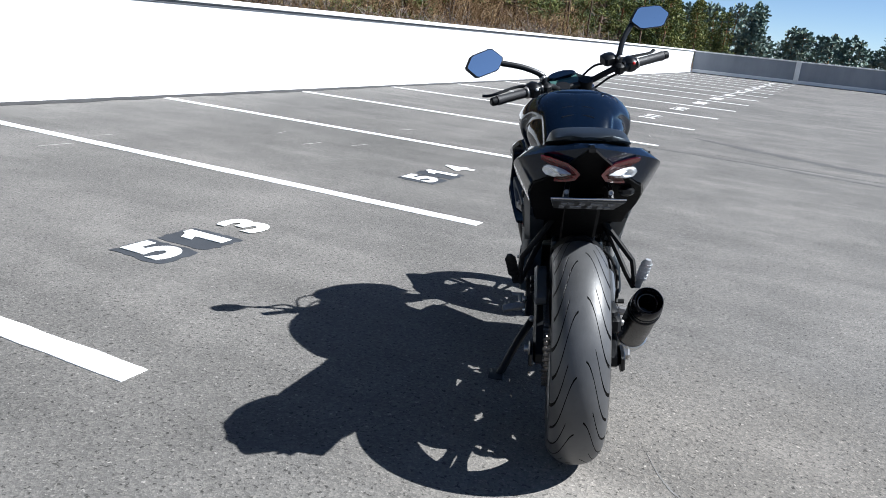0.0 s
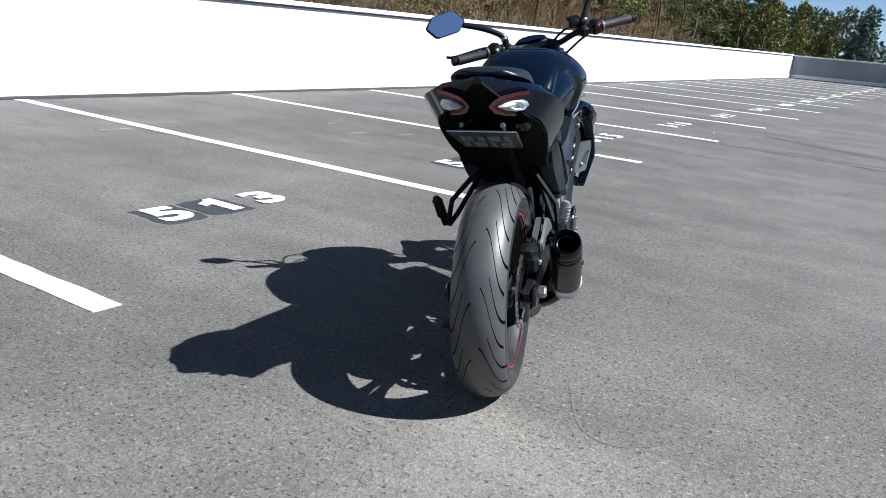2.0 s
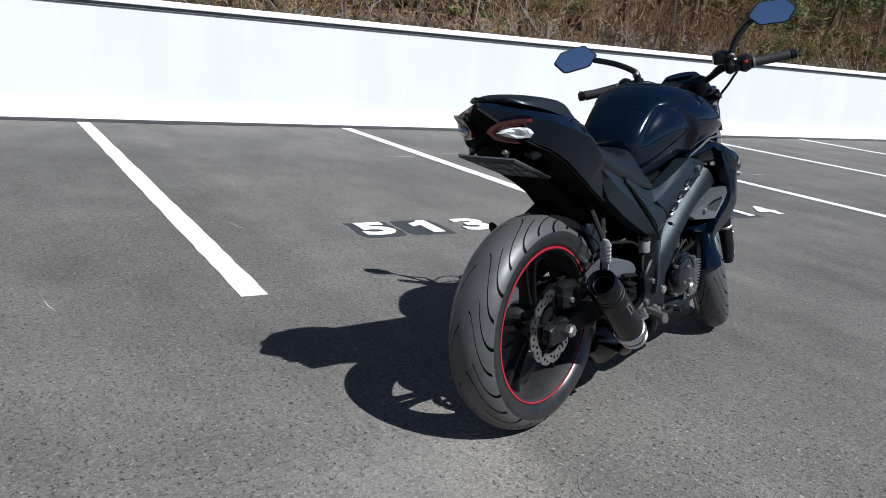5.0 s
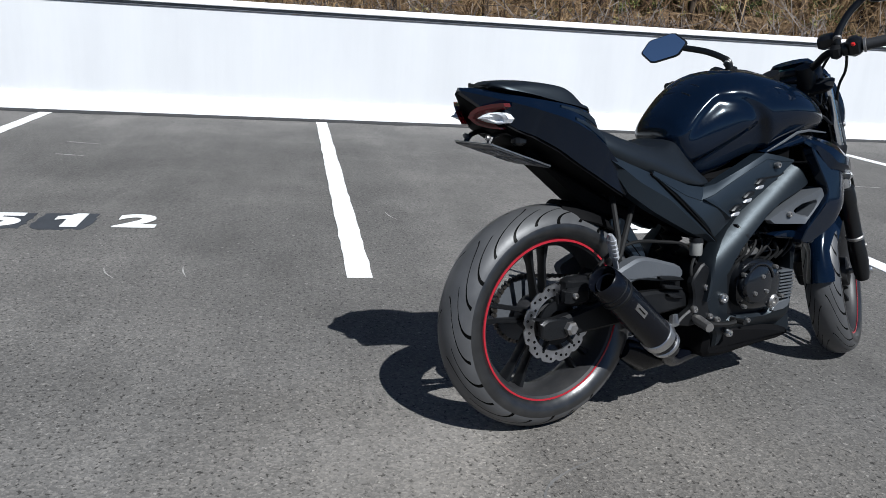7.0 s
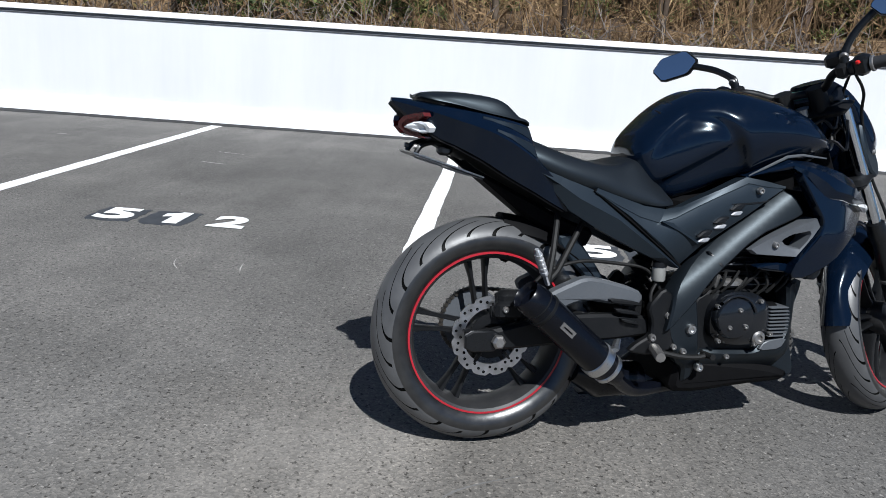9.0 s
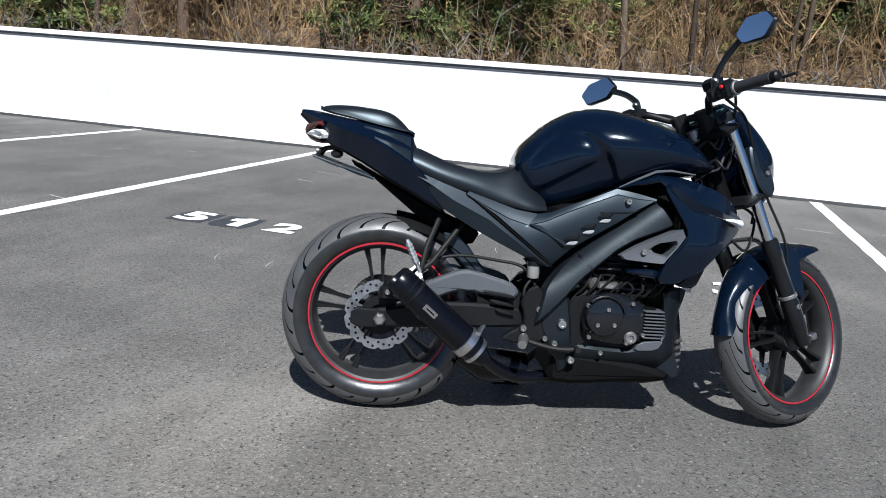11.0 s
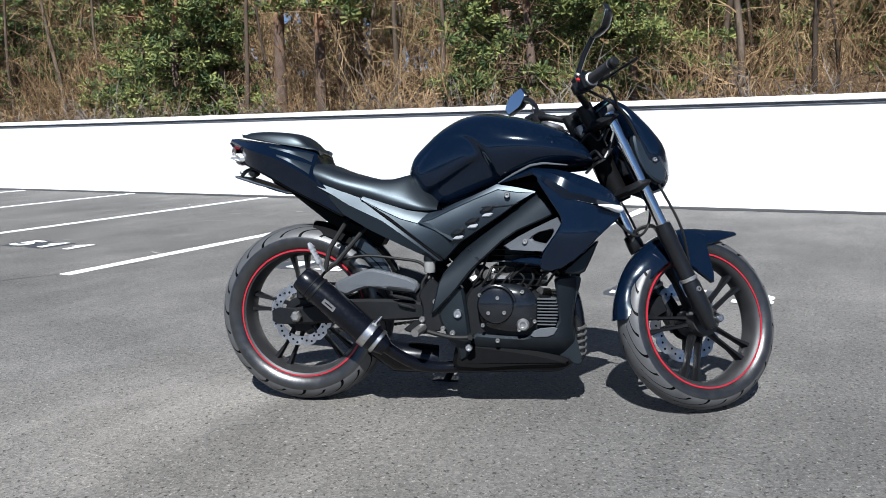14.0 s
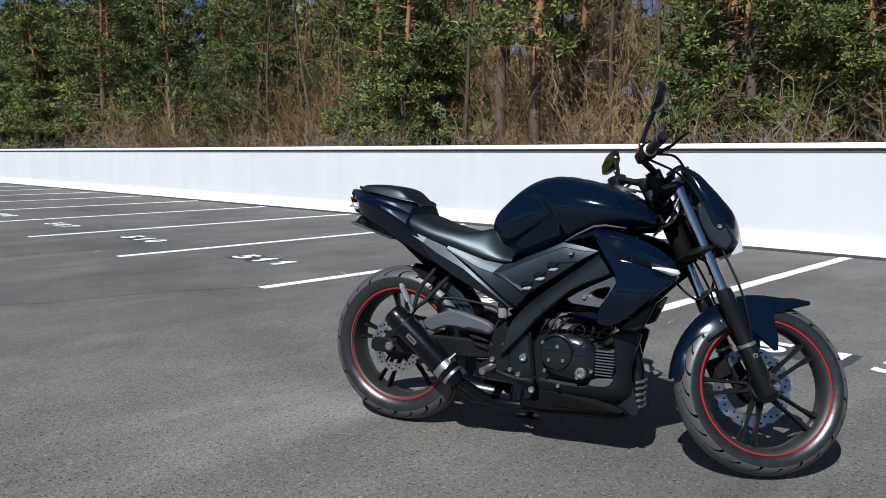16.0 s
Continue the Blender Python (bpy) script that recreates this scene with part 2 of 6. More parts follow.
ASPHALT = make_asphalt()
LINE_PAINT = make_line_paint()
WALL_PAINT = make_wall_paint("white_wall_paint", (0.535, 0.54, 0.55), (0.60, 0.605, 0.61))
PLINTH_PAINT = make_wall_paint("white_plinth_paint", (0.80, 0.80, 0.80), (0.87, 0.87, 0.86))
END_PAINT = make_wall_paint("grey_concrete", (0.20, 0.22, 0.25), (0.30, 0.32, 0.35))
# dark grey that paints in the shadow below the coping
COPING = simple("coping_shadow_grey", (0.10, 0.105, 0.115), 0.7, vary=0.3, grain=30)
COPING_CAP = simple("white_coping_metal", (0.80, 0.80, 0.80), 0.45, vary=0.05, grain=30)
BITUMEN = simple("bitumen_seal", (0.014, 0.014, 0.015), 0.7, vary=0.5, grain=40, bump=0.5)
STAIN = simple("dark_tar_stain", (0.062, 0.06, 0.058), 0.75, vary=0.4, grain=90, bump=0.4)
SCUFF = simple("pale_scuff", (0.34, 0.33, 0.31), 0.8, vary=0.4, grain=90, bump=0.3)
FAINT = simple("faint_mark", (0.122, 0.118, 0.113), 0.8, vary=0.3, grain=120, bump=0.3)
PATCH = simple("dark_cover_paint", (0.032, 0.036, 0.043), 0.7, vary=0.35, grain=120, bump=0.3)
LITTER = make_litter()
GLOSS = make_gloss_paint()
SATIN = simple("satin_grey_plastic", (0.0050, 0.0085, 0.0130), 0.44, warp=0.25, vary=0.15, grain=500, bump=0.03, dust=0.002, spec=0.62, tint=(0.78, 0.90, 1.0))
BLACK_SATIN = simple("satin_black_plastic", (0.0035, 0.0050, 0.0070), 0.46, vary=0.15, grain=400, bump=0.03, dust=0.002, spec=0.42, warp=0.2, tint=(0.8, 0.92, 1.0))
BLACK_PLASTIC = simple("black_plastic", (0.0045, 0.005, 0.006), 0.30, vary=0.25, grain=300, bump=0.06, dust=0.006, spec=0.4)
DEEP_BLACK = simple("underside_black", (0.002, 0.002, 0.0024), 0.7, vary=0.3, grain=80, bump=0.1, dust=0.004, spec=0.10)
VINYL = simple("seat_vinyl", (0.0055, 0.0068, 0.0090), 0.42, spec=0.55, vary=0.12, grain=420, bump=0.05, tint=(0.75, 0.9, 1.0))
CAST = simple("cast_alloy_black", (0.0040, 0.0044, 0.0052), 0.48, spec=0.24, metal=0.0, vary=0.25, grain=160, bump=0.10, dust=0.012)
ENGINE_GLOSS = simple("engine_cover_black", (0.005, 0.006, 0.008), 0.20, vary=0.2, grain=120, bump=0.02, coat=0.35, dust=0.008, spec=0.4)
GREY_ALLOY = simple("grey_alloy", (0.085, 0.092, 0.102), 0.44, metal=0.3, vary=0.12, grain=200, bump=0.08, dust=0.05)
CHROME = simple("chrome", (0.72, 0.74, 0.77), 0.12, metal=1.0, vary=0.1, grain=80, bump=0.0)
ALUMINIUM = simple("bright_aluminium", (0.62, 0.62, 0.62), 0.30, metal=1.0, vary=0.15, grain=120, bump=0.06)
PALE_ALLOY = simple("pale_alloy", (0.42, 0.43, 0.45), 0.33, metal=0.5, vary=0.25, grain=120, bump=0.1)
STEEL = simple("dull_steel", (0.33, 0.32, 0.31), 0.42, metal=0.9, vary=0.3, grain=120, bump=0.12, dust=0.1)
EXHAUST = simple("exhaust_blue_black", (0.0022, 0.0028, 0.005), 0.24, vary=0.25, grain=90, bump=0.02, spec=0.3)
RED = simple("red_rim_tape", (0.30, 0.012, 0.022), 0.32, vary=0.15, grain=60, bump=0.0)
RED_LENS = make_lens("red_lens", (0.10, 0.004, 0.006), 0.14, 0.0)
CLEAR_LENS = make_lens("clear_lens", (0.80, 0.82, 0.84), 0.10, 0.15)
RED_PLASTIC = simple("red_switch", (0.55, 0.02, 0.02), 0.35, vary=0.1)
SCREEN = simple("instrument_glass", (0.05, 0.11, 0.10), 0.08, vary=0.15, bump=0.0, coat=0.6)
MIRROR = make_mirror()
DISC = make_disc()
TYRE = make_tyre()
GRIP = simple("grip_rubber", (0.022, 0.022, 0.024), 0.55, vary=0.2, grain=260, bump=0.5)
CHAIN = simple("oily_chain", (0.10, 0.09, 0.08), 0.38, metal=0.9, vary=0.4, grain=200, bump=0.3)
PLATE = simple("number_plate_holder", (0.03, 0.031, 0.034), 0.40, vary=0.2, grain=90)
PALE_MARK = simple("pale_marking", (0.55, 0.56, 0.58), 0.4, vary=0.2)
DULL_MARK = simple("dull_marking", (0.13, 0.135, 0.145), 0.5, vary=0.5, grain=300)
RIM = simple("rim_satin_black", (0.016, 0.016, 0.017), 0.50, vary=0.25, grain=160, bump=0.06, dust=0.05)
RUBBER = simple("black_rubber", (0.006, 0.006, 0.006), 0.62, vary=0.2, grain=200, bump=0.05, spec=0.25)
TANK_PLASTIC = simple("cloudy_plastic", (0.20, 0.20, 0.19), 0.35, vary=0.25, grain=60)
PINE_BARK = make_pine_bark()
GREY_BARK = make_bark("grey_bark", [(0.3, (0.030, 0.022, 0.016)), (0.55, (0.080, 0.060, 0.044)), (0.75, (0.17, 0.135, 0.10))])
TWIGS = make_bark("brown_twigs", [(0.3, (0.05, 0.032, 0.018)), (0.5, (0.195, 0.125, 0.066)), (0.75, (0.42, 0.30, 0.17))], 3.0)
GREY_TWIGS = make_bark("grey_twigs", [(0.3, (0.05, 0.042, 0.038)), (0.5, (0.14, 0.118, 0.105)), (0.75, (0.28, 0.245, 0.215))], 3.0)
NEEDLES = make_leafy("pine_needles", [(0.15, (0.016, 0.032, 0.013)), (0.5, (0.070, 0.098, 0.032)), (0.85, (0.21, 0.225, 0.068))])
# distance haze is put into the paler, bluer colour of these needles
HAZY_NEEDLES = make_leafy("hazy_far_needles", [(0.15, (0.055, 0.098, 0.092)), (0.5, (0.125, 0.185, 0.165)), (0.85, (0.21, 0.26, 0.205))])
SHRUB_LEAF = make_leafy("dry_shrub_leaves", [(0.15, (0.13, 0.075, 0.035)), (0.5, (0.20, 0.13, 0.06)), (0.85, (0.17, 0.165, 0.055))])


# ---- mesh helpers ----
from mathutils.geometry import tessellate_polygon


def mesh_of(name, verts, faces, smooth=True, sharp=38.0):
    me = bpy.data.meshes.new(name)
    me.from_pydata([tuple(v) for v in verts], [], [tuple(f) for f in faces])
    me.validate()
    if smooth:
        me.polygons.foreach_set("use_smooth", [True] * len(me.polygons))
        me.set_sharp_from_angle(angle=radians(sharp))
    me.update()
    return me


class Shape:
    """Collects vertices and faces of one mesh."""

    def __init__(self):
        self.v, self.f = [], []

    def ring_strip(self, rings, close=True, caps=(True, True)):
        base, n = len(self.v), len(rings[0])
        for r in rings:
            self.v.extend(Vector(p) for p in r)
        for i in range(len(rings) - 1):
            for j in range(n if close else n - 1):
                k = (j + 1) % n
                self.f.append((base + i * n + j, base + i * n + k, base + (i + 1) * n + k, base + (i + 1) * n + j))
        for on, i in ((caps[0], 0), (caps[1], len(rings) - 1)):
            if on and close:
                idx = [base + i * n + j for j in range(n)]
                c = len(self.v)
                self.v.append(sum((self.v[q] for q in idx), Vector()) / n)
                for j in range(n):
                    a, b = idx[j], idx[(j + 1) % n]
                    self.f.append((b, a, c) if i == 0 else (a, b, c))
        return self

    def tube(self, pts, radii, k=10, caps=(True, True), flat=1.0):
        pts = [Vector(p) for p in pts]
        if not isinstance(radii, (list, tuple)):
            radii = [radii] * len(pts)
        rings, ref = [], None
        for i, p in enumerate(pts):
            d = (pts[min(i + 1, len(pts) - 1)] - pts[max(i - 1, 0)]).normalized()
            if ref is None:
                ref = Vector((1, 0, 0)) if abs(d.x) < 0.8 else Vector((0, 0, 1))
            s = d.cross(ref).normalized()
            t = s.cross(d).normalized()
            ref = t
            rings.append([p + (s * math.cos(a) * flat + t * math.sin(a)) * radii[i] for a in (2 * math.pi * j / k for j in range(k))])
        return self.ring_strip(rings, True, caps)

    def lathe(self, profile, centre, k=48, axis=(1, 0, 0), closed=False):
        """profile: (radius, along). Turned about the axis through centre."""
        ax = Vector(axis).normalized()
        s = ax.cross(Vector((0, 0, 1)) if abs(ax.z) < 0.9 else Vector((0, 1, 0))).normalized()
        t = ax.cross(s)
        c = Vector(centre)
        rings = [[c + ax * h + (s * math.cos(a) + t * math.sin(a)) * r for a in (2 * math.pi * j / k for j in range(k))] for r, h in profile]
        if closed:
            rings.append(rings[0])
        return self.ring_strip(rings, True, (False, False))

    def solid_lathe(self, profile, centre, k=32, axis=(1, 0, 0)):
        self.lathe([(0.0005, profile[0][1])] + profile + [(0.0005, profile[-1][1])], centre, k, axis)
        return self

    def box(self, lo, hi, bevel=0.004):
        lo, hi = Vector(lo), Vector(hi)
        b = min(bevel, *((hi - lo) * 0.45))
        def rect(z, i):
            x0, y0, x1, y1 = lo.x + i, lo.y + i, hi.x - i, hi.y - i
            return [(x0 + b, y0, z), (x1 - b, y0, z), (x1, y0 + b, z), (x1, y1 - b, z), (x1 - b, y1, z), (x0 + b, y1, z), (x0, y1 - b, z), (x0, y0 + b, z)]
        return self.ring_strip([rect(lo.z, b), rect(lo.z + b, 0), rect(hi.z - b, 0), rect(hi.z, b)])

    def plate(self, outline, x0, x1, bevel=0.005, crown=0.0, round_=1, cell=0.0):
        """A slab over an outline in the (y, z) plane between x0 and x1. x1 may be a function of (y, z)."""
        pts = [Vector((y, z)) for y, z in outline]
        for _ in range(round_):
            pts = [q for i, p in enumerate(pts) for q in ((p * 0.8 + pts[i - 1] * 0.2), (p * 0.8 + pts[(i + 1) % len(pts)] * 0.2))]
        area = sum(p.x * pts[(i + 1) % len(pts)].y - p.y * pts[(i + 1) % len(pts)].x for i, p in enumerate(pts))
        if area < 0:
            pts.reverse()
        xo = x1 if callable(x1) else (lambda y, z: x1)
        xi = x0 if callable(x0) else (lambda y, z: x0)
        def inset(d):
            out = []
            for i, p in enumerate(pts):
                a, b = (p - pts[i - 1]), (pts[(i + 1) % len(pts)] - p)
                na, nb = Vector((-a.y, a.x)).normalized(), Vector((-b.y, b.x)).normalized()
                m = (na + nb)
                m = m.normalized() if m.length > 1e-6 else na
                out.append(p + m * d / max(0.45, m.dot(na)))
            return out
        sgn = 1 if xo(pts[0].x, pts[0].y) > xi(pts[0].x, pts[0].y) else -1
        rings = [[(xi(p.x, p.y), p.x, p.y) for p in pts], [(xo(p.x, p.y) - sgn * bevel, p.x, p.y) for p in pts]]
        ins = inset(bevel)
        rings.append([(xo(p.x, p.y), p.x, p.y) for p in ins])
        if crown:
            c = sum(ins, Vector((0, 0))) / len(ins)
            for s in (0.8, 0.55, 0.28):
                rings.append([(xo(q.x, q.y) + sgn * crown * (1 - s * s), q.x, q.y) for q in (c + (p - c) * s for p in ins)])
            self.ring_strip(rings)
            return self
        base, n = len(self.v), len(pts)
        self.ring_strip(rings, True, (False, False))
        for tri in tessellate_polygon([[Vector((p.x, p.y, 0)) for p in pts]]):
            self.f.append(tuple(base + j for j in reversed(tri)))
            if not cell:
                self.f.append(tuple(base + 2 * n + j for j in tri))
        if cell:
            # a front face in small cells, so that it can follow a curved surface
            bm = bmesh.new()
            bm.faces.new([bm.verts.new((0, p.x, p.y)) for p in ins])
            for axis in (1, 2):
                lo, hi = min(p[axis - 1] for p in ins), max(p[axis - 1] for p in ins)
                no = Vector((0, axis == 1, axis == 2))
                k = lo + cell
                while k < hi:
                    bmesh.ops.bisect_plane(bm, geom=bm.verts[:] + bm.edges[:] + bm.faces[:], plane_co=no * k, plane_no=no)
                    k += cell
            bm.verts.index_update()
            start = len(self.v)
            self.v.extend(Vector((xo(v.co.y, v.co.z), v.co.y, v.co.z)) for v in bm.verts)
            self.f.extend(tuple(start + v.index for v in f.verts) for f in bm.faces)
            bm.free()
        return self

    def moved(self, m):
        self.v = [m @ Vector(p) for p in self.v]
        return self

    def bent(self, func):
        self.v = [Vector(func(*p)) for p in self.v]
        return self

    def flipped(self):
        """The mirror image to the other side."""
        s = Shape()
        s.v = [Vector((-p[0], p[1], p[2])) for p in self.v]
        s.f = [tuple(reversed(f)) for f in self.f]
        return s


def spline(pts, sub):
    """Smooth points through a list of points."""
    pts = [Vector(p) for p in pts]
    out = []
    for i in range(len(pts) - 1):
        p0, p1, p2, p3 = pts[max(i - 1, 0)], pts[i], pts[i + 1], pts[min(i + 2, len(pts) - 1)]
        for k in range(sub):
            t = k / sub
            out.append(0.5 * (2 * p1 + (p2 - p0) * t + (2 * p0 - 5 * p1 + 4 * p2 - p3) * t * t + (3 * p1 - p0 - 3 * p2 + p3) * t ** 3))
    out.append(pts[-1])
    return out


def body(stations, along=5, around=4, post=None):
    """A shell, alike on both sides, lofted through stations (y, half profile of (x, z) from the top to the bottom)."""
    lines = list(zip(*[[Vector((x, y, z)) for x, z in prof] for y, prof in stations]))
    lines = [spline(l, along) for l in lines]
    rings = []
    for half in zip(*lines):
        h = spline(half, around)
        ring = h + [Vector((-p.x, p.y, p.z)) for p in reversed(h) if p.x > 1e-5]
        if half[0].x < 1e-5:
            pass
        rings.append(ring)
    n = min(len(r) for r in rings)
    rings = [r[:n] for r in rings]
    if post:
        rings = [[Vector(post(p.x, p.y, p.z)) for p in r] for r in rings]
    s = Shape()
    s.ring_strip(rings)
    s.f = [tuple(reversed(f)) for f in s.f]
    return s


def fix_normals(me):
    bm = bmesh.new()
    bm.from_mesh(me)
    bmesh.ops.triangulate(bm, faces=[f for f in bm.faces if len(f.verts) > 4], ngon_method="EAR_CLIP")
    bmesh.ops.recalc_face_normals(bm, faces=bm.faces)
    bm.to_mesh(me)
    bm.free()


def part(name, shape, material, parent, label="", smooth=True, sharp=38.0):
    """Links a shape as one mesh object under a thing or under a part."""
    me = mesh_of(name, shape.v, shape.f, smooth, sharp)
    fix_normals(me)
    me.materials.append(material)
    ob = new(name, me)
    ob.parent = parent
    if label:
        ob["label"] = label
    return ob


def thing(name, shape, material, label, category, group="", kind="", smooth=True):
    ob = part(name, shape, material, None, "", smooth)
    return tagged(ob, label, category, group, kind)


# ---- the deck, the walls and the markings ----
PITCH, FIRST = 2.70, -0.33          # bay lines along the wall
WALL_X, LINE_END = -6.59, -1.31

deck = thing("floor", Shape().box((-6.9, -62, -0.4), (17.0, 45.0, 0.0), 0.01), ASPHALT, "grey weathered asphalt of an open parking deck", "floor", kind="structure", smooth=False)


def hill(x, y):
    """Height of the ground beyond the deck."""
    d = max(0.0, -x - 8.0)
    rise = 0.30 + 0.08 * min(d, 18.0) + 0.12 * min(12.0, max(0.0, d - 4.0)) if x < -7 else -0.6
    fade = 1.0 - 0.9 * min(1.0, max(0.0, (y - 42) / 50.0))
    return rise * fade if x < -7 else -0.6 - 1.5 * min(1, max(0, (abs(y) - 50) / 60))


def ground_sheet():
    s = Shape()
    xs = [-2500, -600, -200, -110] + list(np.linspace(-80, -8, 37)) + [-7.3, -7.05, 18, 60, 200, 700, 2500]
    ys = [-2500, -700, -200, -110] + list(np.linspace(-80, 110, 60)) + [200, 700, 2500]
    for y in ys:
        for x in xs:
            xx = max(x, -80)
            z = hill(xx, min(max(y, -120), 120))
            if -80 < x < -7.5 and abs(y) < 120:
                z += 0.22 * noise.noise(Vector((x * 0.35, y * 0.35, 0))) + 0.1 * noise.noise(Vector((x, y, 3)))
            s.v.append(Vector((x, y, -1.6 if x > -7.2 else z)))
    n = len(xs)
    for j in range(len(ys) - 1):
        for i in range(n - 1):
            a = j * n + i
            s.f.append((a, a + 1, a + n + 1, a + n))
    return s


thing("ground", ground_sheet(), LITTER, "woodland ground covered with brown leaf litter", "ground", kind="structure")

# long wall with plinth, coping and a grey strip for the coping's shadow
W0, W1 = -62.0, 42.6
thing("wall_west", Shape().box((WALL_X - 0.28, W0, -0.3), (WALL_X - 0.025, W1, 1.074), 0.004), WALL_PAINT, "long white painted concrete parapet wall", "wall", kind="structure", smooth=False)
thing("plinth_west", Shape().box((WALL_X - 0.024, W0, -0.05), (WALL_X, W1, 0.205), 0.006), PLINTH_PAINT, "bright white plinth along the foot of the parapet", "plinth", kind="structure", smooth=False)
thing("trim_shadow_west", Shape().box((WALL_X - 0.28, W0, 1.075), (WALL_X - 0.012, W1, 1.111), 0.003), COPING, "dark grey strip painting the shadow under the coping", "trim", kind="structure", smooth=False)
thing("trim_coping_west", Shape().box((WALL_X - 0.31, W0, 1.112), (WALL_X + 0.015, W1, 1.172), 0.006), COPING_CAP, "white sheet-metal coping on the parapet", "trim", kind="structure", smooth=False)


def seal_strip():
    """Ragged black bitumen seal between deck and wall."""
    s, rng = Shape(), random.Random(4)
    y, rings = W0, []
    while y < W1:
        w = 0.045 + 0.060 * rng.random() ** 2
        rings.append([(WALL_X, y, 0.003), (WALL_X, y, 0.026), (WALL_X + w * 0.5, y, 0.017), (WALL_X + w, y, 0.003)])
        y += 0.16 + 0.1 * rng.random()
    return s.ring_strip(rings)


thing("trim_seal_west", seal_strip(), BITUMEN, "ragged black bitumen seal at the foot of the wall", "trim", kind="structure")

# the far end: grey parapet in the shade, with pale posts between its panels
END_Y = 42.6
for i, (x0, x1) in enumerate(((-6.57, -1.55), (-1.31, 3.7), (3.94, 8.95), (9.19, 14.2))):
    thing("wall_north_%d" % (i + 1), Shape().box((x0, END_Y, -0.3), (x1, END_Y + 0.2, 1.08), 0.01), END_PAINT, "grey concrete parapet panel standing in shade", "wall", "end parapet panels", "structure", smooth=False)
    thing("coping_north_%d" % (i + 1), Shape().box((x0, END_Y - 0.03, 1.081), (x1, END_Y + 0.23, 1.14), 0.006), COPING_CAP, "pale coping on the end parapet", "trim", "end parapet copings", "structure", smooth=False)
    thing("plinth_north_%d" % (i + 1), Shape().box((x0, END_Y - 0.024, -0.05), (x1, END_Y - 0.002, 0.195), 0.006), PLINTH_PAINT, "pale plinth along the foot of the end parapet", "plinth", "end parapet plinths", "structure", smooth=False)
    thing("trim_north_%d" % (i + 1), Shape().box((x0, END_Y - 0.09, 0.003), (x1, END_Y - 0.026, 0.030), 0.004), BITUMEN, "black bitumen seal at the foot of the end parapet", "trim", "end parapet seals", "structure", smooth=False)
    thing("post_north_%d" % (i + 1), Shape().box((x1 + 0.002, END_Y - 0.06, -0.1), (x1 + 0.238, END_Y + 0.2, 1.15), 0.01), LINE_PAINT, "white post between two parapet panels", "post", "end parapet posts", "structure", smooth=False)
thing("wall_east", Shape().box((16.7, W0, -0.3), (16.95, END_Y, 1.15), 0.01), WALL_PAINT, "plain white parapet closing the deck", "wall", kind="structure", smooth=False)
thing("wall_south", Shape().box((-6.55, W0, -0.3), (16.68, W0 + 0.25, 1.15), 0.01), WALL_PAINT, "plain white parapet closing the deck", "wall", kind="structure", smooth=False)


def bay_line(y, seed):
    """A painted stripe with slightly uneven edges."""
    rng, s = random.Random(seed), Shape()
    rings, x, w = [], LINE_END, 0.056
    n = 46
    for i in range(n + 1):
        x = LINE_END + (WALL_X + 0.05 - LINE_END) * i / n
        a, b = w + 0.004 * rng.uniform(-1, 1), w + 0.004 * rng.uniform(-1, 1)
        rings.append([(x, y - a, 0.0005), (x, y - a, 0.0035), (x, y + b, 0.0035), (x, y + b, 0.0005)])
    return s.ring_strip(rings)


for i in range(-18, 16):
    thing("bay_line", bay_line(FIRST + PITCH * i, 50 + i), LINE_PAINT, "white painted parking bay line on the asphalt", "marking", "parking bay lines", "structure", smooth=False)


def digits(text, size=0.36, bold=0.018):
    cu = bpy.data.curves.new("number", "FONT")
    cu.body, cu.size, cu.align_x, cu.offset, cu.extrude = text, size * 1.36, "CENTER", bold, 0.0015
    cu.space_character = 1.0
    ob = bpy.data.objects.new("tmp", cu)
    scene.collection.objects.link(ob)
    dg = bpy.context.evaluated_depsgraph_get()
    me = bpy.data.meshes.new_from_object(ob.evaluated_get(dg))
    bpy.data.objects.remove(ob)
    return me


GLYPH = {}


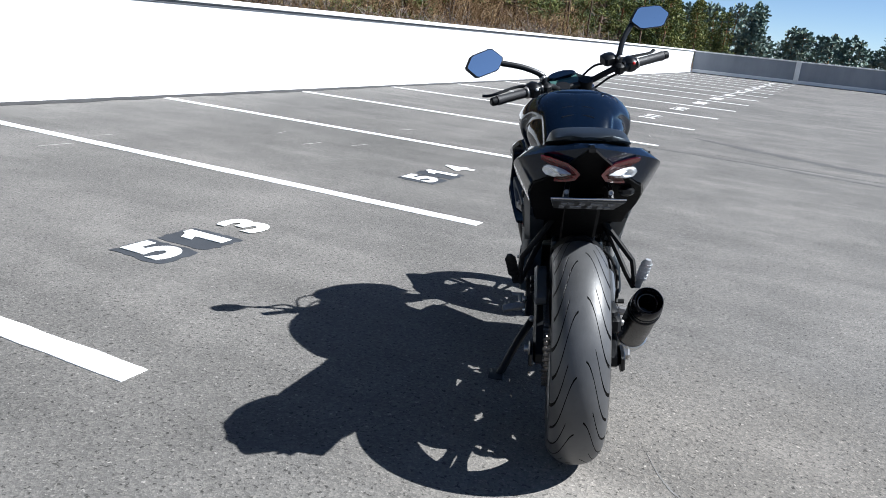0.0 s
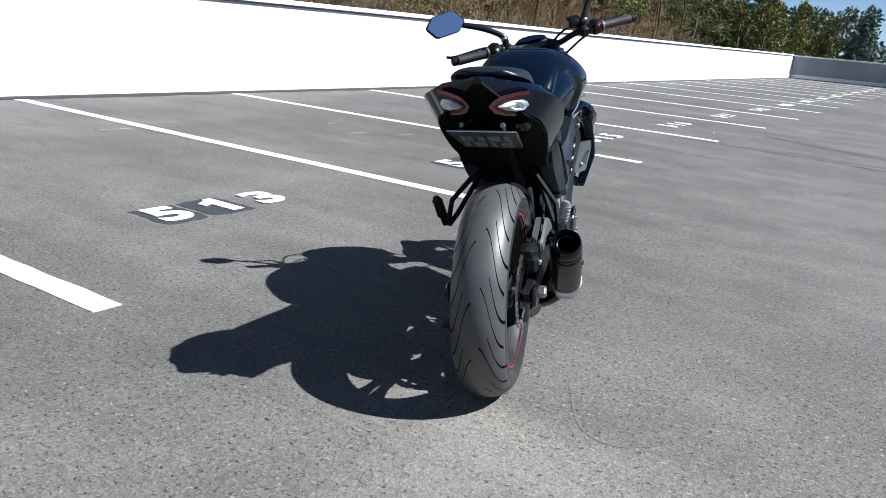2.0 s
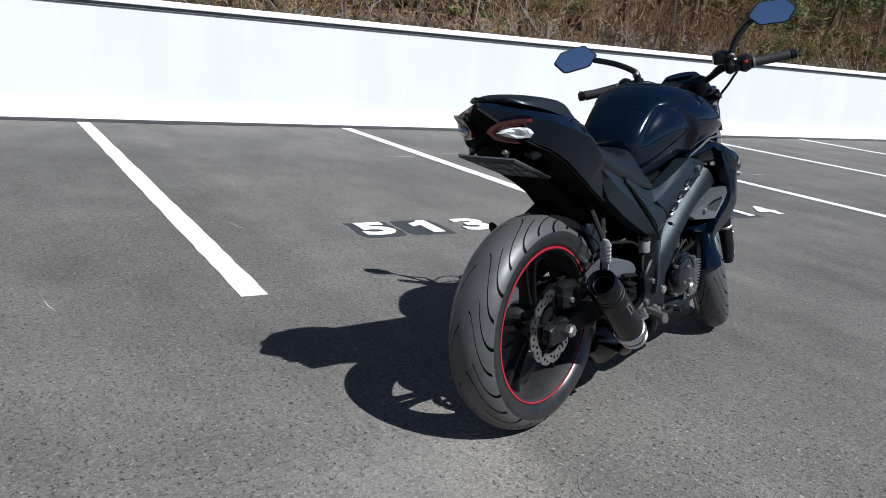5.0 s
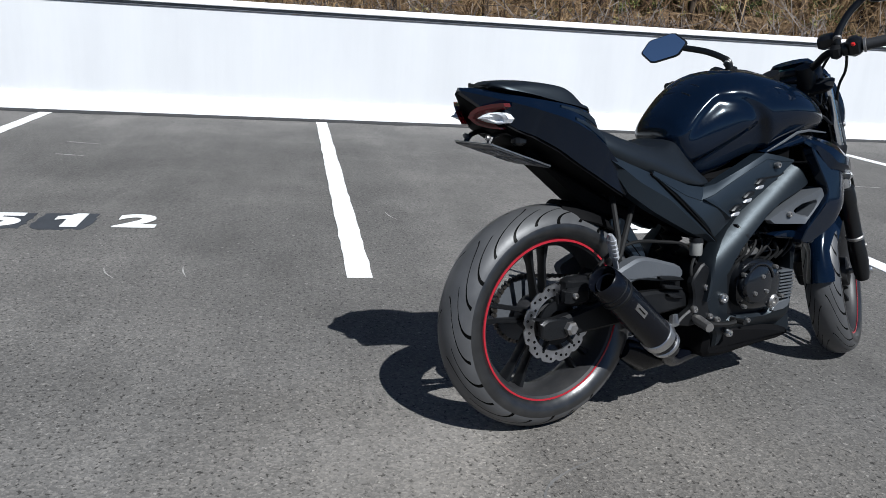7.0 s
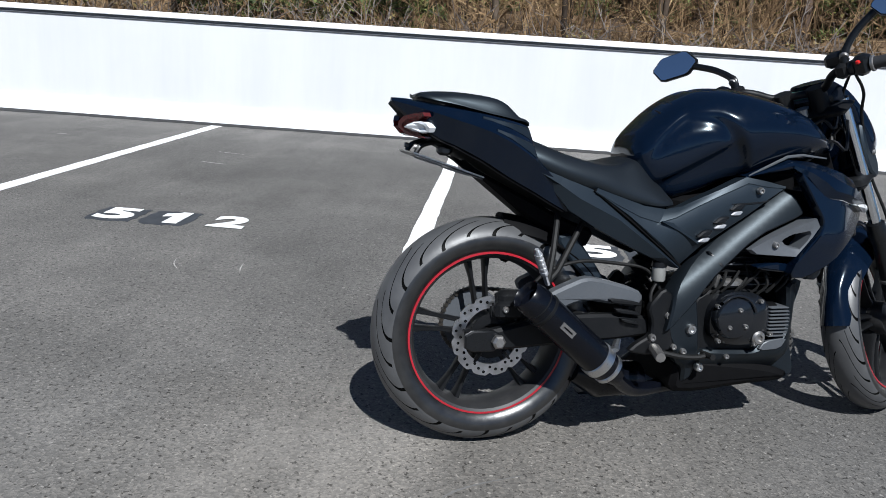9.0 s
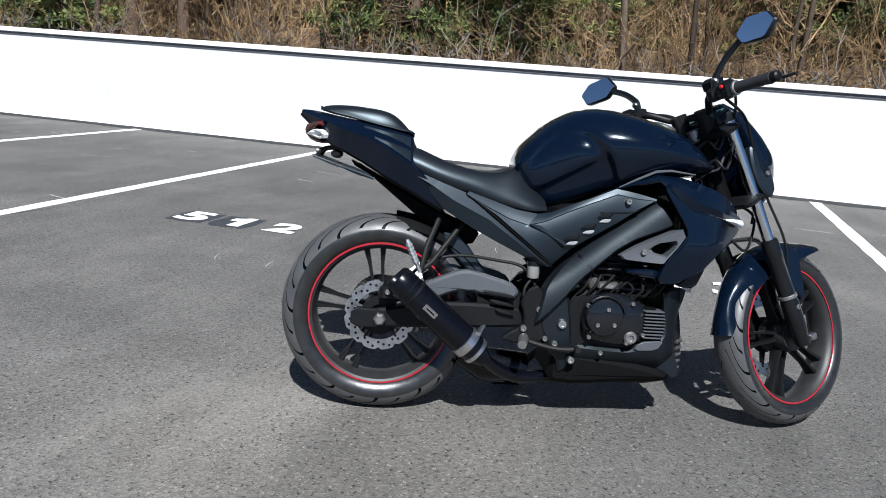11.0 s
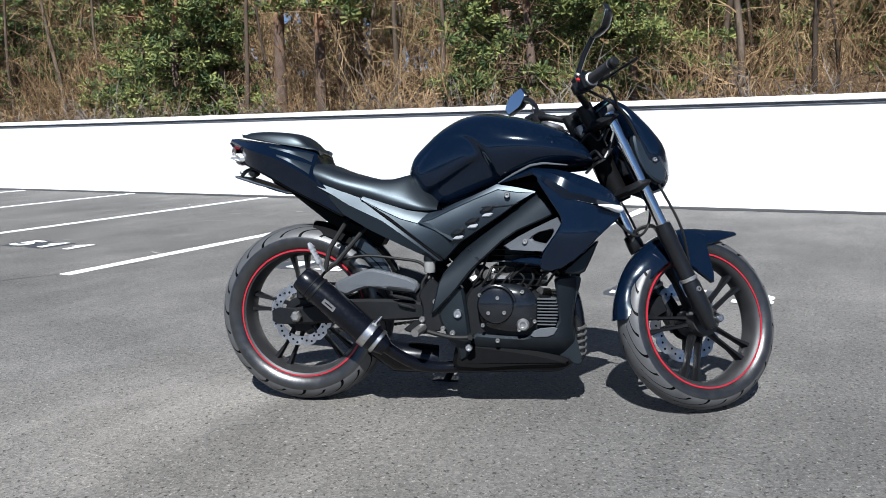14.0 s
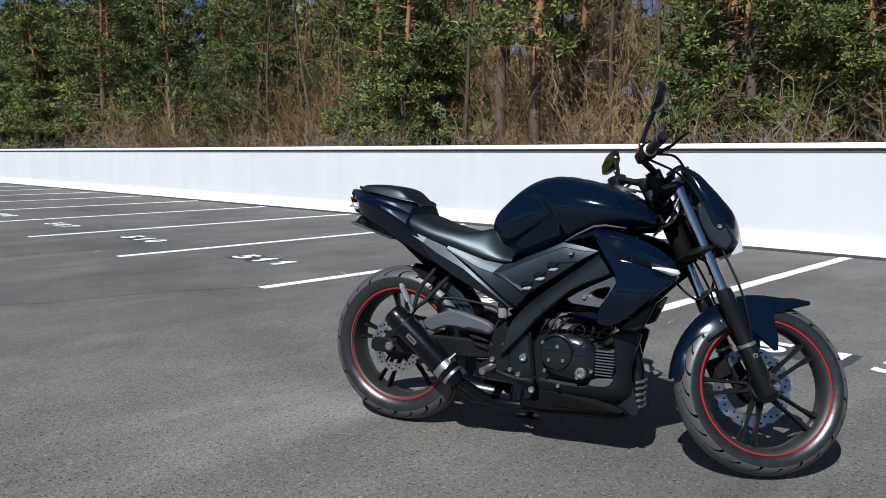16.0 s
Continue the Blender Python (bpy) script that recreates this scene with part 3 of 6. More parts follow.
def bay_number(number, y, read):
    """Three stencilled figures, to be read from the aisle."""
    thing_ob = new("bay_number", None)
    thing_ob.location = (-2.095, y, 0.004)
    tagged(thing_ob, "white stencilled bay number on the asphalt", "marking", "bay numbers", "structure")
    for k, ch in enumerate(str(number)):
        off = (-0.37, -0.05, 0.28)[k]
        if read:
            if ch not in GLYPH and ch == "1":
                one = Shape()
                pts = [(-0.015, 0.0), (0.065, 0.0), (0.065, 0.265), (0.01, 0.265), (-0.01, 0.235), (-0.07, 0.205), (-0.07, 0.14), (-0.015, 0.165)]
                one.ring_strip([[(x, y, z) for x, y in pts] for z in (-0.0015, 0.0015)], True, (False, False))
                one.f += [tuple(range(8))[::-1], tuple(range(8, 16))]
                GLYPH[ch] = mesh_of("figure", one.v, one.f, False)
                GLYPH[ch].materials.append(LINE_PAINT)
            if ch not in GLYPH:
                me = digits(ch)
                xs = [v.co.x for v in me.vertices]
                ys = [v.co.y for v in me.vertices]
                cx, w = (max(xs) + min(xs)) / 2, max(xs) - min(xs)
                want = 0.205
                for v in me.vertices:
                    v.co.x = (v.co.x - cx) * want / w
                    v.co.y = (v.co.y - min(ys)) * 0.265 / (max(ys) - min(ys))
                me.materials.append(LINE_PAINT)
                GLYPH[ch] = me
            ob = new("figure", GLYPH[ch])
        else:
            if "bar" not in GLYPH:
                GLYPH["bar"] = mesh_of("bar", Shape().box((-0.1, 0.0, -0.0015), (0.1, 0.265, 0.0015), 0.001).v, Shape().box((-0.1, 0, -0.0015), (0.1, 0.265, 0.0015), 0.001).f, False)
                GLYPH["bar"].materials.append(LINE_PAINT)
            ob = new("bar", GLYPH["bar"])
        ob.parent = thing_ob
        ob.rotation_euler = (0, 0, radians(90))
        ob.location = (0, off, 0.002)
    return thing_ob


def cover_patch(y, w, h, seed, x=-2.22):
    """Dark paint that hides an older figure."""
    rng, s = random.Random(seed), Shape()
    pts = []
    for i in range(40):
        a = 2 * math.pi * i / 40
        c, q = math.cos(a), math.sin(a)
        r = 1 / max(abs(c), abs(q)) ** 0.75
        r *= 1 + 0.07 * rng.uniform(-1, 1)
        pts.append((x + c * r * h / 2, y + q * r * w / 2))
    s.ring_strip([[(a, b, 0.0003) for a, b in pts], [(a, b, 0.0022) for a, b in pts]])
    return s


for i in range(-16, 15):
    number, yc = 513 + i, FIRST + PITCH * (i + 0.5)
    bay_number(number, yc, -5 <= i <= 5)
    if -3 <= i <= 1:
        thing("cover_patch", cover_patch(yc - 0.37, 0.27, 0.33, i * 7 + 90), PATCH, "dark grey cover paint behind a bay figure", "marking", "cover paint patches", "structure", smooth=False)
        thing("cover_patch", cover_patch(yc - 0.07, 0.28, 0.33, i * 7 + 91), PATCH, "dark grey cover paint behind a bay figure", "marking", "cover paint patches", "structure", smooth=False)


def streak(pts, width, seed):
    """A ragged mark along a line on the deck."""
    rng, s = random.Random(seed), Shape()
    line = spline([(x, y, 0) for x, y in pts], 10)
    rings = []
    for i, p in enumerate(line):
        d = (line[min(i + 1, len(line) - 1)] - line[max(i - 1, 0)]).normalized()
        q = Vector((-d.y, d.x, 0))
        t = i / (len(line) - 1)
        w0, w1 = (width * (0.25 + math.sin(math.pi * t)) * rng.uniform(0.35, 1.0) * 0.5 for _ in range(2))
        rings.append([(p.x - q.x * w0, p.y - q.y * w0, 0.0003), (p.x - q.x * w0, p.y - q.y * w0, 0.0012), (p.x + q.x * w1, p.y + q.y * w1, 0.0012), (p.x + q.x * w1, p.y + q.y * w1, 0.0003)])
    return s.ring_strip(rings)


for k, (pts, w) in enumerate((
    (((-1.4, 7.5), (-0.2, 7.42), (1.1, 7.22), (3.2, 7.3)), 0.12),
    (((-0.6, 7.75), (0.6, 7.5), (2.0, 7.55)), 0.06),
    (((-1.1, 9.3), (-0.2, 8.75), (1.1, 8.2), (2.6, 7.9)), 0.30),
    (((0.25, -3.62), (-0.7, -3.4), (-1.4, -3.05), (-2.0, -2.9)), 0.035),
    (((0.9, -4.0), (0.4, -3.75), (0.1, -3.55)), 0.05),
)):
    thing("tar_streak", streak(pts, w, 500 + k), STAIN, "dark tar streak on the asphalt", "stain", "tar streaks", "structure", smooth=False)
thing("tyre_arc", streak(((0.52, 0.10), (0.47, 0.03), (0.40, -0.02), (0.32, 0.0), (0.25, 0.08), (0.19, 0.19)), 0.009, 590), FAINT, "faint pale curved tyre mark on the asphalt", "stain", "", "structure", smooth=False)
for k, (x, y, dx, dy) in enumerate(((-1.46, -1.40, 0.16, 0.07), (-1.47, -1.08, 0.15, 0.03), (-2.52, -0.09, 0.17, 0.05))):
    thing("scuff", streak(((x, y), (x + dx * 0.5, y + dy * 0.3), (x + dx, y + dy)), 0.0055, 660 + k), SCUFF, "pale scuff on the asphalt", "stain", "pale scuffs", "structure", smooth=False)
mk_rng = random.Random(31)
for k in range(26):
    x, y = mk_rng.uniform(-5.6, -1.4), mk_rng.uniform(-8, 9)
    an, ln = mk_rng.uniform(-0.5, 0.5) + 1.4, mk_rng.uniform(0.06, 0.3)
    dx, dy = math.cos(an) * ln, math.sin(an) * ln
    thing("scuff", streak(((x, y), (x + dx * 0.5, y + dy * 0.4), (x + dx, y + dy)), mk_rng.uniform(0.008, 0.02), 600 + k), SCUFF, "pale scuff on the asphalt", "stain", "pale scuffs", "structure", smooth=False)


# ---- the motorcycle ----
# Built upright: x to its right, y ahead, z up, the rear tyre's foot at the origin; then leant on its stand.
bike = new("motorcycle", None)
bike.rotation_euler, bike.location, bike.scale = (0, radians(-5.5), radians(19.4)), (0.0, 0.045, 0.0), (0.985, 0.985, 0.985)
tagged(bike, "navy-black naked motorcycle with red rim stripes leaning on its side stand", "motorcycle")

RAKE, STEER = radians(25.5), radians(30.0)
STEER_M = Matrix.Translation((0, 1.469, 0)) @ Matrix.Rotation(RAKE, 4, "X") @ Matrix.Rotation(STEER, 4, "Z")
# in the steering frame: x to the right, y ahead of the axis, z up along it


# how each mirror is turned in the steering frame: about z, x, y
MIRROR_TURN = {1: (radians(-8), radians(-37), radians(3)), -1: (radians(-4), radians(-37), radians(-4))}


def steered(shape):
    return shape.moved(STEER_M)


def both(name, shape, material, parent, label="", steer=False, sharp=38.0):
    other = shape.flipped()
    if steer:
        steered(shape), steered(other)
    return part(name, shape, material, parent, label, True, sharp), part(name, other, material, parent, label, True, sharp)


def bolt(centre, r=0.008, h=0.006, axis=(1, 0, 0)):
    return Shape().solid_lathe([(r * 0.8, -h), (r, -h * 0.5), (r, h * 0.4), (r * 0.8, h), (r * 0.45, h), (r * 0.4, h * 0.5)], centre, 12, axis)


def tyre_mesh(R, half, rim_r, centre):
    """The tyre with u round it and v across the tread."""
    prof = []
    n = 26
    a_max = math.radians(78)
    rc = half / math.sin(a_max)
    for i in range(n + 1):
        a = -a_max + 2 * a_max * i / n
        prof.append((R - (rc - rc * math.cos(a)) * 0.80, rc * math.sin(a), 0.5 + 0.5 * a / a_max))
    r_edge = prof[-1][0]
    tail = [(r_edge - (r_edge - rim_r) * 0.35, half * 1.0, 1.05), (r_edge - (r_edge - rim_r) * 0.75, half * 0.9, 1.1), (rim_r, half * 0.78, 1.15), (rim_r - 0.006, half * 0.62, 1.2)]
    prof = [(r, -x, 1 - v) for r, x, v in reversed(tail)] + prof + tail
    k, m = 128, len(prof)
    verts, faces, uvs = [], [], []
    for j in range(k):
        ang = 2 * math.pi * j / k
        for r, x, v in prof:
            verts.append((centre[0] + x, centre[1] + r * math.cos(ang), centre[2] + r * math.sin(ang)))
    for j in range(k):
        for i in range(m - 1):
            a, b = j * m + i, ((j + 1) % k) * m + i
            faces.append((a, b, b + 1, a + 1))
            uvs += [(j / k, prof[i][2]), ((j + 1) / k, prof[i][2]), ((j + 1) / k, prof[i + 1][2]), (j / k, prof[i + 1][2])]
    return verts, faces, uvs


def wheel(name, R, half, centre, spoke0, front):
    """Cast wheel: rim and hub, tyre, red stripes, five double spokes, discs. The front one is steered."""
    fin = steered if front else (lambda s: s)
    c = Vector(centre)
    hw = half * 0.80
    rim = Shape()
    rim.lathe([(0.226, -hw), (0.229, -hw + 0.004), (0.220, -hw + 0.012), (0.214, -hw * 0.55), (0.211, 0), (0.214, hw * 0.55), (0.220, hw - 0.012), (0.229, hw - 0.004), (0.226, hw), (0.216, hw - 0.005), (0.206, hw * 0.55), (0.203, 0), (0.206, -hw * 0.55), (0.216, -hw + 0.005)], c, 96, closed=True)
    rim.solid_lathe([(0.030, -0.055), (0.052, -0.050), (0.056, -0.02), (0.046, 0.0), (0.056, 0.02), (0.052, 0.050), (0.030, 0.055)], c, 32)
    w = part(name, fin(rim), RIM, bike, "matt black cast alloy wheel")
    verts, faces, uvs = tyre_mesh(R, half, 0.226, c)
    if front:
        verts = [STEER_M @ Vector(v) for v in verts]
    me = bpy.data.meshes.new("tyre")
    me.from_pydata([tuple(v) for v in verts], [], faces)
    layer = me.uv_layers.new(name="UVMap")
    layer.data.foreach_set("uv", [q for uv in uvs for q in uv])
    me.polygons.foreach_set("use_smooth", [True] * len(me.polygons))
    me.materials.append(TYRE)
    ty = new("tyre", me)
    ty.parent = w
    ty["label"] = "worn black sports tyre with curved grooves"
    for s in (-1, 1):
        stripe = Shape().lathe([(0.2225, s * (hw + 0.0005)), (0.2225, s * (hw + 0.002)), (0.2275, s * (hw + 0.002)), (0.229, s * (hw - 0.001)), (0.229, s * (hw - 0.003))], c, 96)
        part("rim_stripe", fin(stripe), RED, w, "red stripe round the rim")
    for i in range(5):
        ang = spoke0 + 2 * math.pi * i / 5
        d, q = Vector((0, math.cos(ang), math.sin(ang))), Vector((0, -math.sin(ang), math.cos(ang)))
        sp = Shape()
        for sgn in (-1, 1):
            pts = [c + d * 0.04 + q * sgn * 0.010, c + d * 0.09 + q * sgn * 0.016, c + d * 0.15 + q * sgn * 0.020, c + d * 0.208 + q * sgn * 0.027]
            rings = []
            for p, wd, th in zip(pts, (0.009, 0.0055, 0.0055, 0.010), (0.024, 0.017, 0.015, 0.022)):
                rings.append([p + q * wd * a + Vector((th * b, 0, 0)) for a, b in ((-1, -0.6), (-0.6, -1), (0.6, -1), (1, -0.6), (1, 0.6), (0.6, 1), (-0.6, 1), (-1, 0.6))])
            sp.ring_strip(rings)
        part("spoke", fin(sp), CAST, w)
    return w


def brake_disc(centre, x, R, parent, front, material=DISC):
    """Wavy disc with holes, and its carrier."""
    fin = steered if front else (lambda s: s)
    s, k = Shape(), 180
    c = Vector(centre)
    rings = []
    for r0, h in ((R * 0.70, -0.002), (R, -0.002), (R, 0.002), (R * 0.70, 0.002), (R * 0.70, -0.002)):
        ring = []
        for j in range(k):
            a = 2 * math.pi * j / k
            r = r0
            if r0 == R:
                r = R - 0.0075 * max(0.0, math.cos(a * 12)) ** 3
            ring.append(c + Vector((x + h, r * math.cos(a), r * math.sin(a))))
        rings.append(ring)
    s.ring_strip(rings, True, (False, False))
    d = part("brake_disc", fin(s), material, parent, "wavy steel brake disc")
    for i in range(36):
        a = 2 * math.pi * i / 36
        r = R * (0.78, 0.85, 0.91)[i % 3]
        hole = Shape().solid_lathe([(0.0042, -0.0028), (0.0042, 0.0028)], c + Vector((x, r * math.cos(a), r * math.sin(a))), 8)
        part("disc_hole", fin(hole), DEEP_BLACK, d)
    carrier = Shape()
    carrier.lathe([(0.035, -0.004), (0.062, -0.004), (0.062, 0.004), (0.035, 0.004)], c + Vector((x, 0, 0)), 32, closed=True)
    for i in range(5):
        a = 2 * math.pi * (i + 0.3) / 5
        u = Vector((0, math.cos(a), math.sin(a)))
        carrier.tube([c + Vector((x, 0, 0)) + u * 0.055, c + Vector((x, 0, 0)) + u * R * 0.76], [0.012, 0.008], 6, flat=0.5)
    part("disc_carrier", fin(carrier), CAST, parent)
    return d


RW, FW = (0.0, 0.025, 0.3165), (0.0, 0.062, 0.3027)
rear = wheel("rear_wheel", 0.3165, 0.076, RW, radians(98), False)
front = wheel("front_wheel", 0.297, 0.058, FW, radians(231), True)
brake_disc(RW, 0.078, 0.112, rear, False)
brake_disc(FW, -0.068, 0.140, front, True)

# chain and sprocket on the far side
spr = Shape().solid_lathe([(0.05, -0.004), (0.093, -0.004), (0.093, 0.004), (0.05, 0.004)], (-0.085, 0.025, 0.3165), 40)
part("sprocket", spr, GREY_ALLOY, rear, "grey alloy chain sprocket")
chain = Shape()
loop = []
for i in range(22):
    a = math.pi / 2 + math.pi * i / 21
    loop.append(Vector((-0.085, 0.025 + 0.098 * math.cos(a), 0.3165 + 0.098 * math.sin(a))))
for i in range(1, 28):
    loop.append(Vector((-0.085, 0.025 + 0.50 * i / 28, 0.2185 + 0.07 * i / 28)))
for i in range(8):
    a = -math.pi / 2 + math.pi * i / 7
    loop.append(Vector((-0.085, 0.54 + 0.036 * math.cos(a), 0.325 + 0.036 * math.sin(a))))
for i in range(1, 28):
    loop.append(Vector((-0.085, 0.54 - 0.515 * i / 28, 0.361 + 0.0535 * i / 28)))
for i, p in enumerate(loop):
    q = loop[(i + 1) % len(loop)]
    if (q - p).length < 1e-4:
        continue
    m = (p + q) / 2
    d = (q - p) * 0.56
    w = 0.006 if i % 2 else 0.0085
    chain.tube([m - d, m, m + d], [0.006, 0.0045, 0.006], 6)
    chain.solid_lathe([(0.0065, -w), (0.0065, w)], p, 8)
part("chain", chain, CHAIN, bike, "oily drive chain")

# swingarm, axle, rear brake
arm = Shape().plate([(0.155, 0.43), (0.20, 0.452), (0.275, 0.482), (0.33, 0.474), (0.435, 0.445), (0.455, 0.42), (0.437, 0.395), (0.36, 0.405), (0.28, 0.418), (0.235, 0.405), (0.20, 0.388), (0.165, 0.402)], 0.085, 0.122, 0.008)
both("swingarm_cover", arm, GREY_ALLOY, bike, "grey bent swingarm cover")
arm2 = Shape().plate([(-0.045, 0.335), (0.03, 0.345), (0.16, 0.372), (0.30, 0.378), (0.45, 0.372), (0.50, 0.35), (0.50, 0.315), (0.40, 0.305), (0.20, 0.295), (0.03, 0.286), (-0.045, 0.296)], 0.092, 0.120, 0.008)
both("swingarm", arm2, CAST, bike, "black swingarm leg")
part("swingarm_bridge", Shape().box((-0.1, 0.40, 0.32), (0.1, 0.48, 0.42), 0.02), CAST, bike)
adj = Shape().plate([(-0.065, 0.345), (0.035, 0.345), (0.035, 0.288), (-0.065, 0.288)], 0.121, 0.132, 0.004)
both("chain_adjuster", adj, BLACK_PLASTIC, bike)
ax_ = Shape().tube([(-0.145, 0.025, 0.3165), (0.145, 0.025, 0.3165)], 0.011, 12)
ax_.solid_lathe([(0.019, 0.132), (0.019, 0.146), (0.013, 0.152)], (0, 0.025, 0.3165), 6)
part("rear_axle", ax_, STEEL, bike, "bright axle nut")
cal = Shape().box((0.062, 0.03, 0.385), (0.115, 0.12, 0.445), 0.012)
cal.box((0.088, 0.02, 0.37), (0.125, 0.10, 0.42), 0.01)
part("rear_caliper", cal, CAST, bike, "black brake caliper with steel bolts")
both("caliper_bolt", bolt((0.127, 0.045, 0.40), 0.009), STEEL, bike)
hose = Shape().tube(spline([(0.115, 0.10, 0.44), (0.12, 0.16, 0.50), (0.11, 0.26, 0.525), (0.10, 0.38, 0.515), (0.105, 0.46, 0.50), (0.115, 0.50, 0.45), (0.12, 0.52, 0.40)], 6), 0.005, 8)
part("brake_hose", hose, RUBBER, bike)

# hugger over the rear wheel
hug = Shape()
rings = []
for i in range(15):
    a = radians(84 - 62 * i / 14)
    r = 0.330 + 0.02 * (i / 14) ** 2
    w = 0.055 + 0.022 * min(1, i / 4)
    ring = []
    for j in range(9):
        t = -1 + j / 4
        ring.append((w * t, 0.025 + r * math.cos(a) * (1 - 0.02 * t * t), 0.3165 + (r - 0.045 * abs(t) ** 2.5) * math.sin(a) ** 0.9))
    for j in range(8, -1, -1):
        t = -1 + j / 4
        ring.append((w * t * 0.95, 0.025 + (r - 0.005) * math.cos(a) * (1 - 0.02 * t * t), 0.3165 + (r - 0.005 - 0.045 * abs(t) ** 2.5) * math.sin(a) ** 0.9))
    rings.append(ring)
hug.ring_strip(rings)
part("hugger", hug, DEEP_BLACK, bike, "black rear wheel hugger")
shell = Shape().plate([(0.20, 0.585), (0.25, 0.600), (0.335, 0.495), (0.352, 0.455), (0.31, 0.455), (0.24, 0.525)], 0.055, 0.075, 0.006)
both("hugger_cheek", shell, SATIN, bike, "grey cheek beside the shock absorber")
sh = Shape().tube([(0, 0.49 + 0.06 * i / 40, 0.40 + 0.26 * i / 40) for i in range(41)], [0.018 if i < 4 or i > 36 else 0.029 + 0.008 * math.cos(math.pi * i / 2) for i in range(41)], 16)
part("shock_absorber", sh, CAST, bike, "black shock absorber with a coil spring")

# ---- tail, seats ----
def tail_station(y, top, xs, wide, zw, xl, zl):
    """Half a cross-section: crown, shoulder, widest line, lower edge, underside."""
    xs, wide, xl, y = xs * 1.06, wide * 1.085, xl * 1.04, (y * 1.065 if y < 0 else y)
    return (y, [(0.0, top + 0.003), (xs * 0.6, top + 0.002), (xs, top - 0.004), (wide, zw), (xl, zl), (xl * 0.55, zl - 0.002), (0.0, zl - 0.003)])


TAIL = [
    tail_station(-0.238, 0.938, 0.006, 0.010, 0.934, 0.008, 0.929),
    tail_station(-0.212, 0.938, 0.030, 0.040, 0.926, 0.034, 0.905),
    tail_station(-0.180, 0.934, 0.062, 0.082, 0.915, 0.072, 0.872),
    tail_station(-0.140, 0.927, 0.095, 0.132, 0.900, 0.110, 0.842),
    tail_station(-0.105, 0.921, 0.120, 0.160, 0.887, 0.132, 0.826),
    tail_station(-0.040, 0.910, 0.138, 0.172, 0.866, 0.142, 0.792),
    tail_station(0.020, 0.899, 0.128, 0.172, 0.838, 0.140, 0.756),
    tail_station(0.070, 0.889, 0.104, 0.166, 0.808, 0.136, 0.730),
    tail_station(0.094, 0.880, 0.090, 0.160, 0.792, 0.133, 0.718),
    tail_station(0.106, 0.852, 0.086, 0.156, 0.783, 0.130, 0.712),
    tail_station(0.150, 0.792, 0.095, 0.142, 0.752, 0.127, 0.688),
    tail_station(0.200, 0.760, 0.100, 0.134, 0.722, 0.124, 0.662),
]
tail = part("tail_cowl", body(TAIL, 4, 1), GLOSS, bike, "gloss navy-black tail cowl", True, 16.0)
rear_panel = Shape()
rear_panel.ring_strip([[(x, y - 0.005, z - 0.004) for x, z in ((-p[4][0] * 0.97, p[4][1]), (-p[5][0], p[5][1]), (p[5][0], p[5][1]), (p[4][0] * 0.97, p[4][1]))] + [(x, y, z + 0.003) for x, z in ((p[4][0] * 0.97, p[4][1]), (-p[4][0] * 0.97, p[4][1]))] for y, p in TAIL])
part("rear_panel", rear_panel, DEEP_BLACK, bike, "black panel under and behind the tail")
# raised facets at the front of the tail
def tail_flank(y, k, out):
    """A point on the flank of the tail, k of the way from its shoulder to its widest line."""
    ys = [q[0] for q in TAIL]
    x0, z0, x1, z1 = (float(np.interp(y, ys, [q[1][i][j] for q in TAIL])) for i, j in ((2, 0), (2, 1), (3, 0), (3, 1)))
    return (x0 + (x1 - x0) * k + out, y, z0 + (z1 - z0) * k + 0.5 * out)


for ya, yb, ka, kb in ((-0.052, 0.088, 0.06, 0.40), (-0.020, 0.090, 0.52, 0.90)):
    facet = Shape()
    rows = []
    for i in range(7):
        y, w = ya + (yb - ya) * i / 6, (0.35 + 0.65 * i / 6) * (kb - ka)
        k0, k1 = kb - w - 0.10 * (1 - i / 6), kb - 0.10 * (1 - i / 6)
        rows.append([tail_flank(y, k0, -0.006), tail_flank(y, k0, 0.002), tail_flank(y, k0 * 0.6 + k1 * 0.4, 0.006), tail_flank(y, k1, 0.002), tail_flank(y, k1, -0.006)])
    facet.ring_strip(rows)
    both("tail_facet", facet, SATIN, bike, "satin facet at the front of the tail")
# side panel with a crease along it
PANEL = [((0.094, 0.783), (0.094, 0.774), (0.098, 0.768)), ((0.176, 0.754), (0.165, 0.736), (0.135, 0.740)), ((0.262, 0.723), (0.225, 0.699), (0.200, 0.668)), ((0.354, 0.655), (0.338, 0.646), (0.290, 0.616)), ((0.431, 0.597), (0.416, 0.592), (0.370, 0.577)), ((0.500, 0.543), (0.490, 0.540), (0.452, 0.539)), ((0.536, 0.514), (0.530, 0.512), (0.522, 0.510))]
side = Shape().ring_strip([[(0.10, a[0], a[1]), (0.1515, a[0], a[1]), (0.160, b[0], b[1]), (0.142, c[0], c[1]), (0.10, c[0], c[1])] for a, b, c in PANEL])
both("side_panel", side, SATIN, bike, "satin black creased side panel under the seat", False, 14.0)
base = body([(0.15, [(0.0, 0.78), (0.07, 0.78), (0.11, 0.76), (0.118, 0.73), (0.10, 0.69), (0.0, 0.685)]), (0.28, [(0.0, 0.75), (0.07, 0.75), (0.12, 0.73), (0.126, 0.70), (0.11, 0.65), (0.0, 0.64)]), (0.40, [(0.0, 0.71), (0.07, 0.71), (0.11, 0.69), (0.12, 0.65), (0.11, 0.60), (0.0, 0.59)]), (0.52, [(0.0, 0.68), (0.07, 0.68), (0.10, 0.66), (0.11, 0.60), (0.10, 0.54), (0.0, 0.53)])], 3, 2)
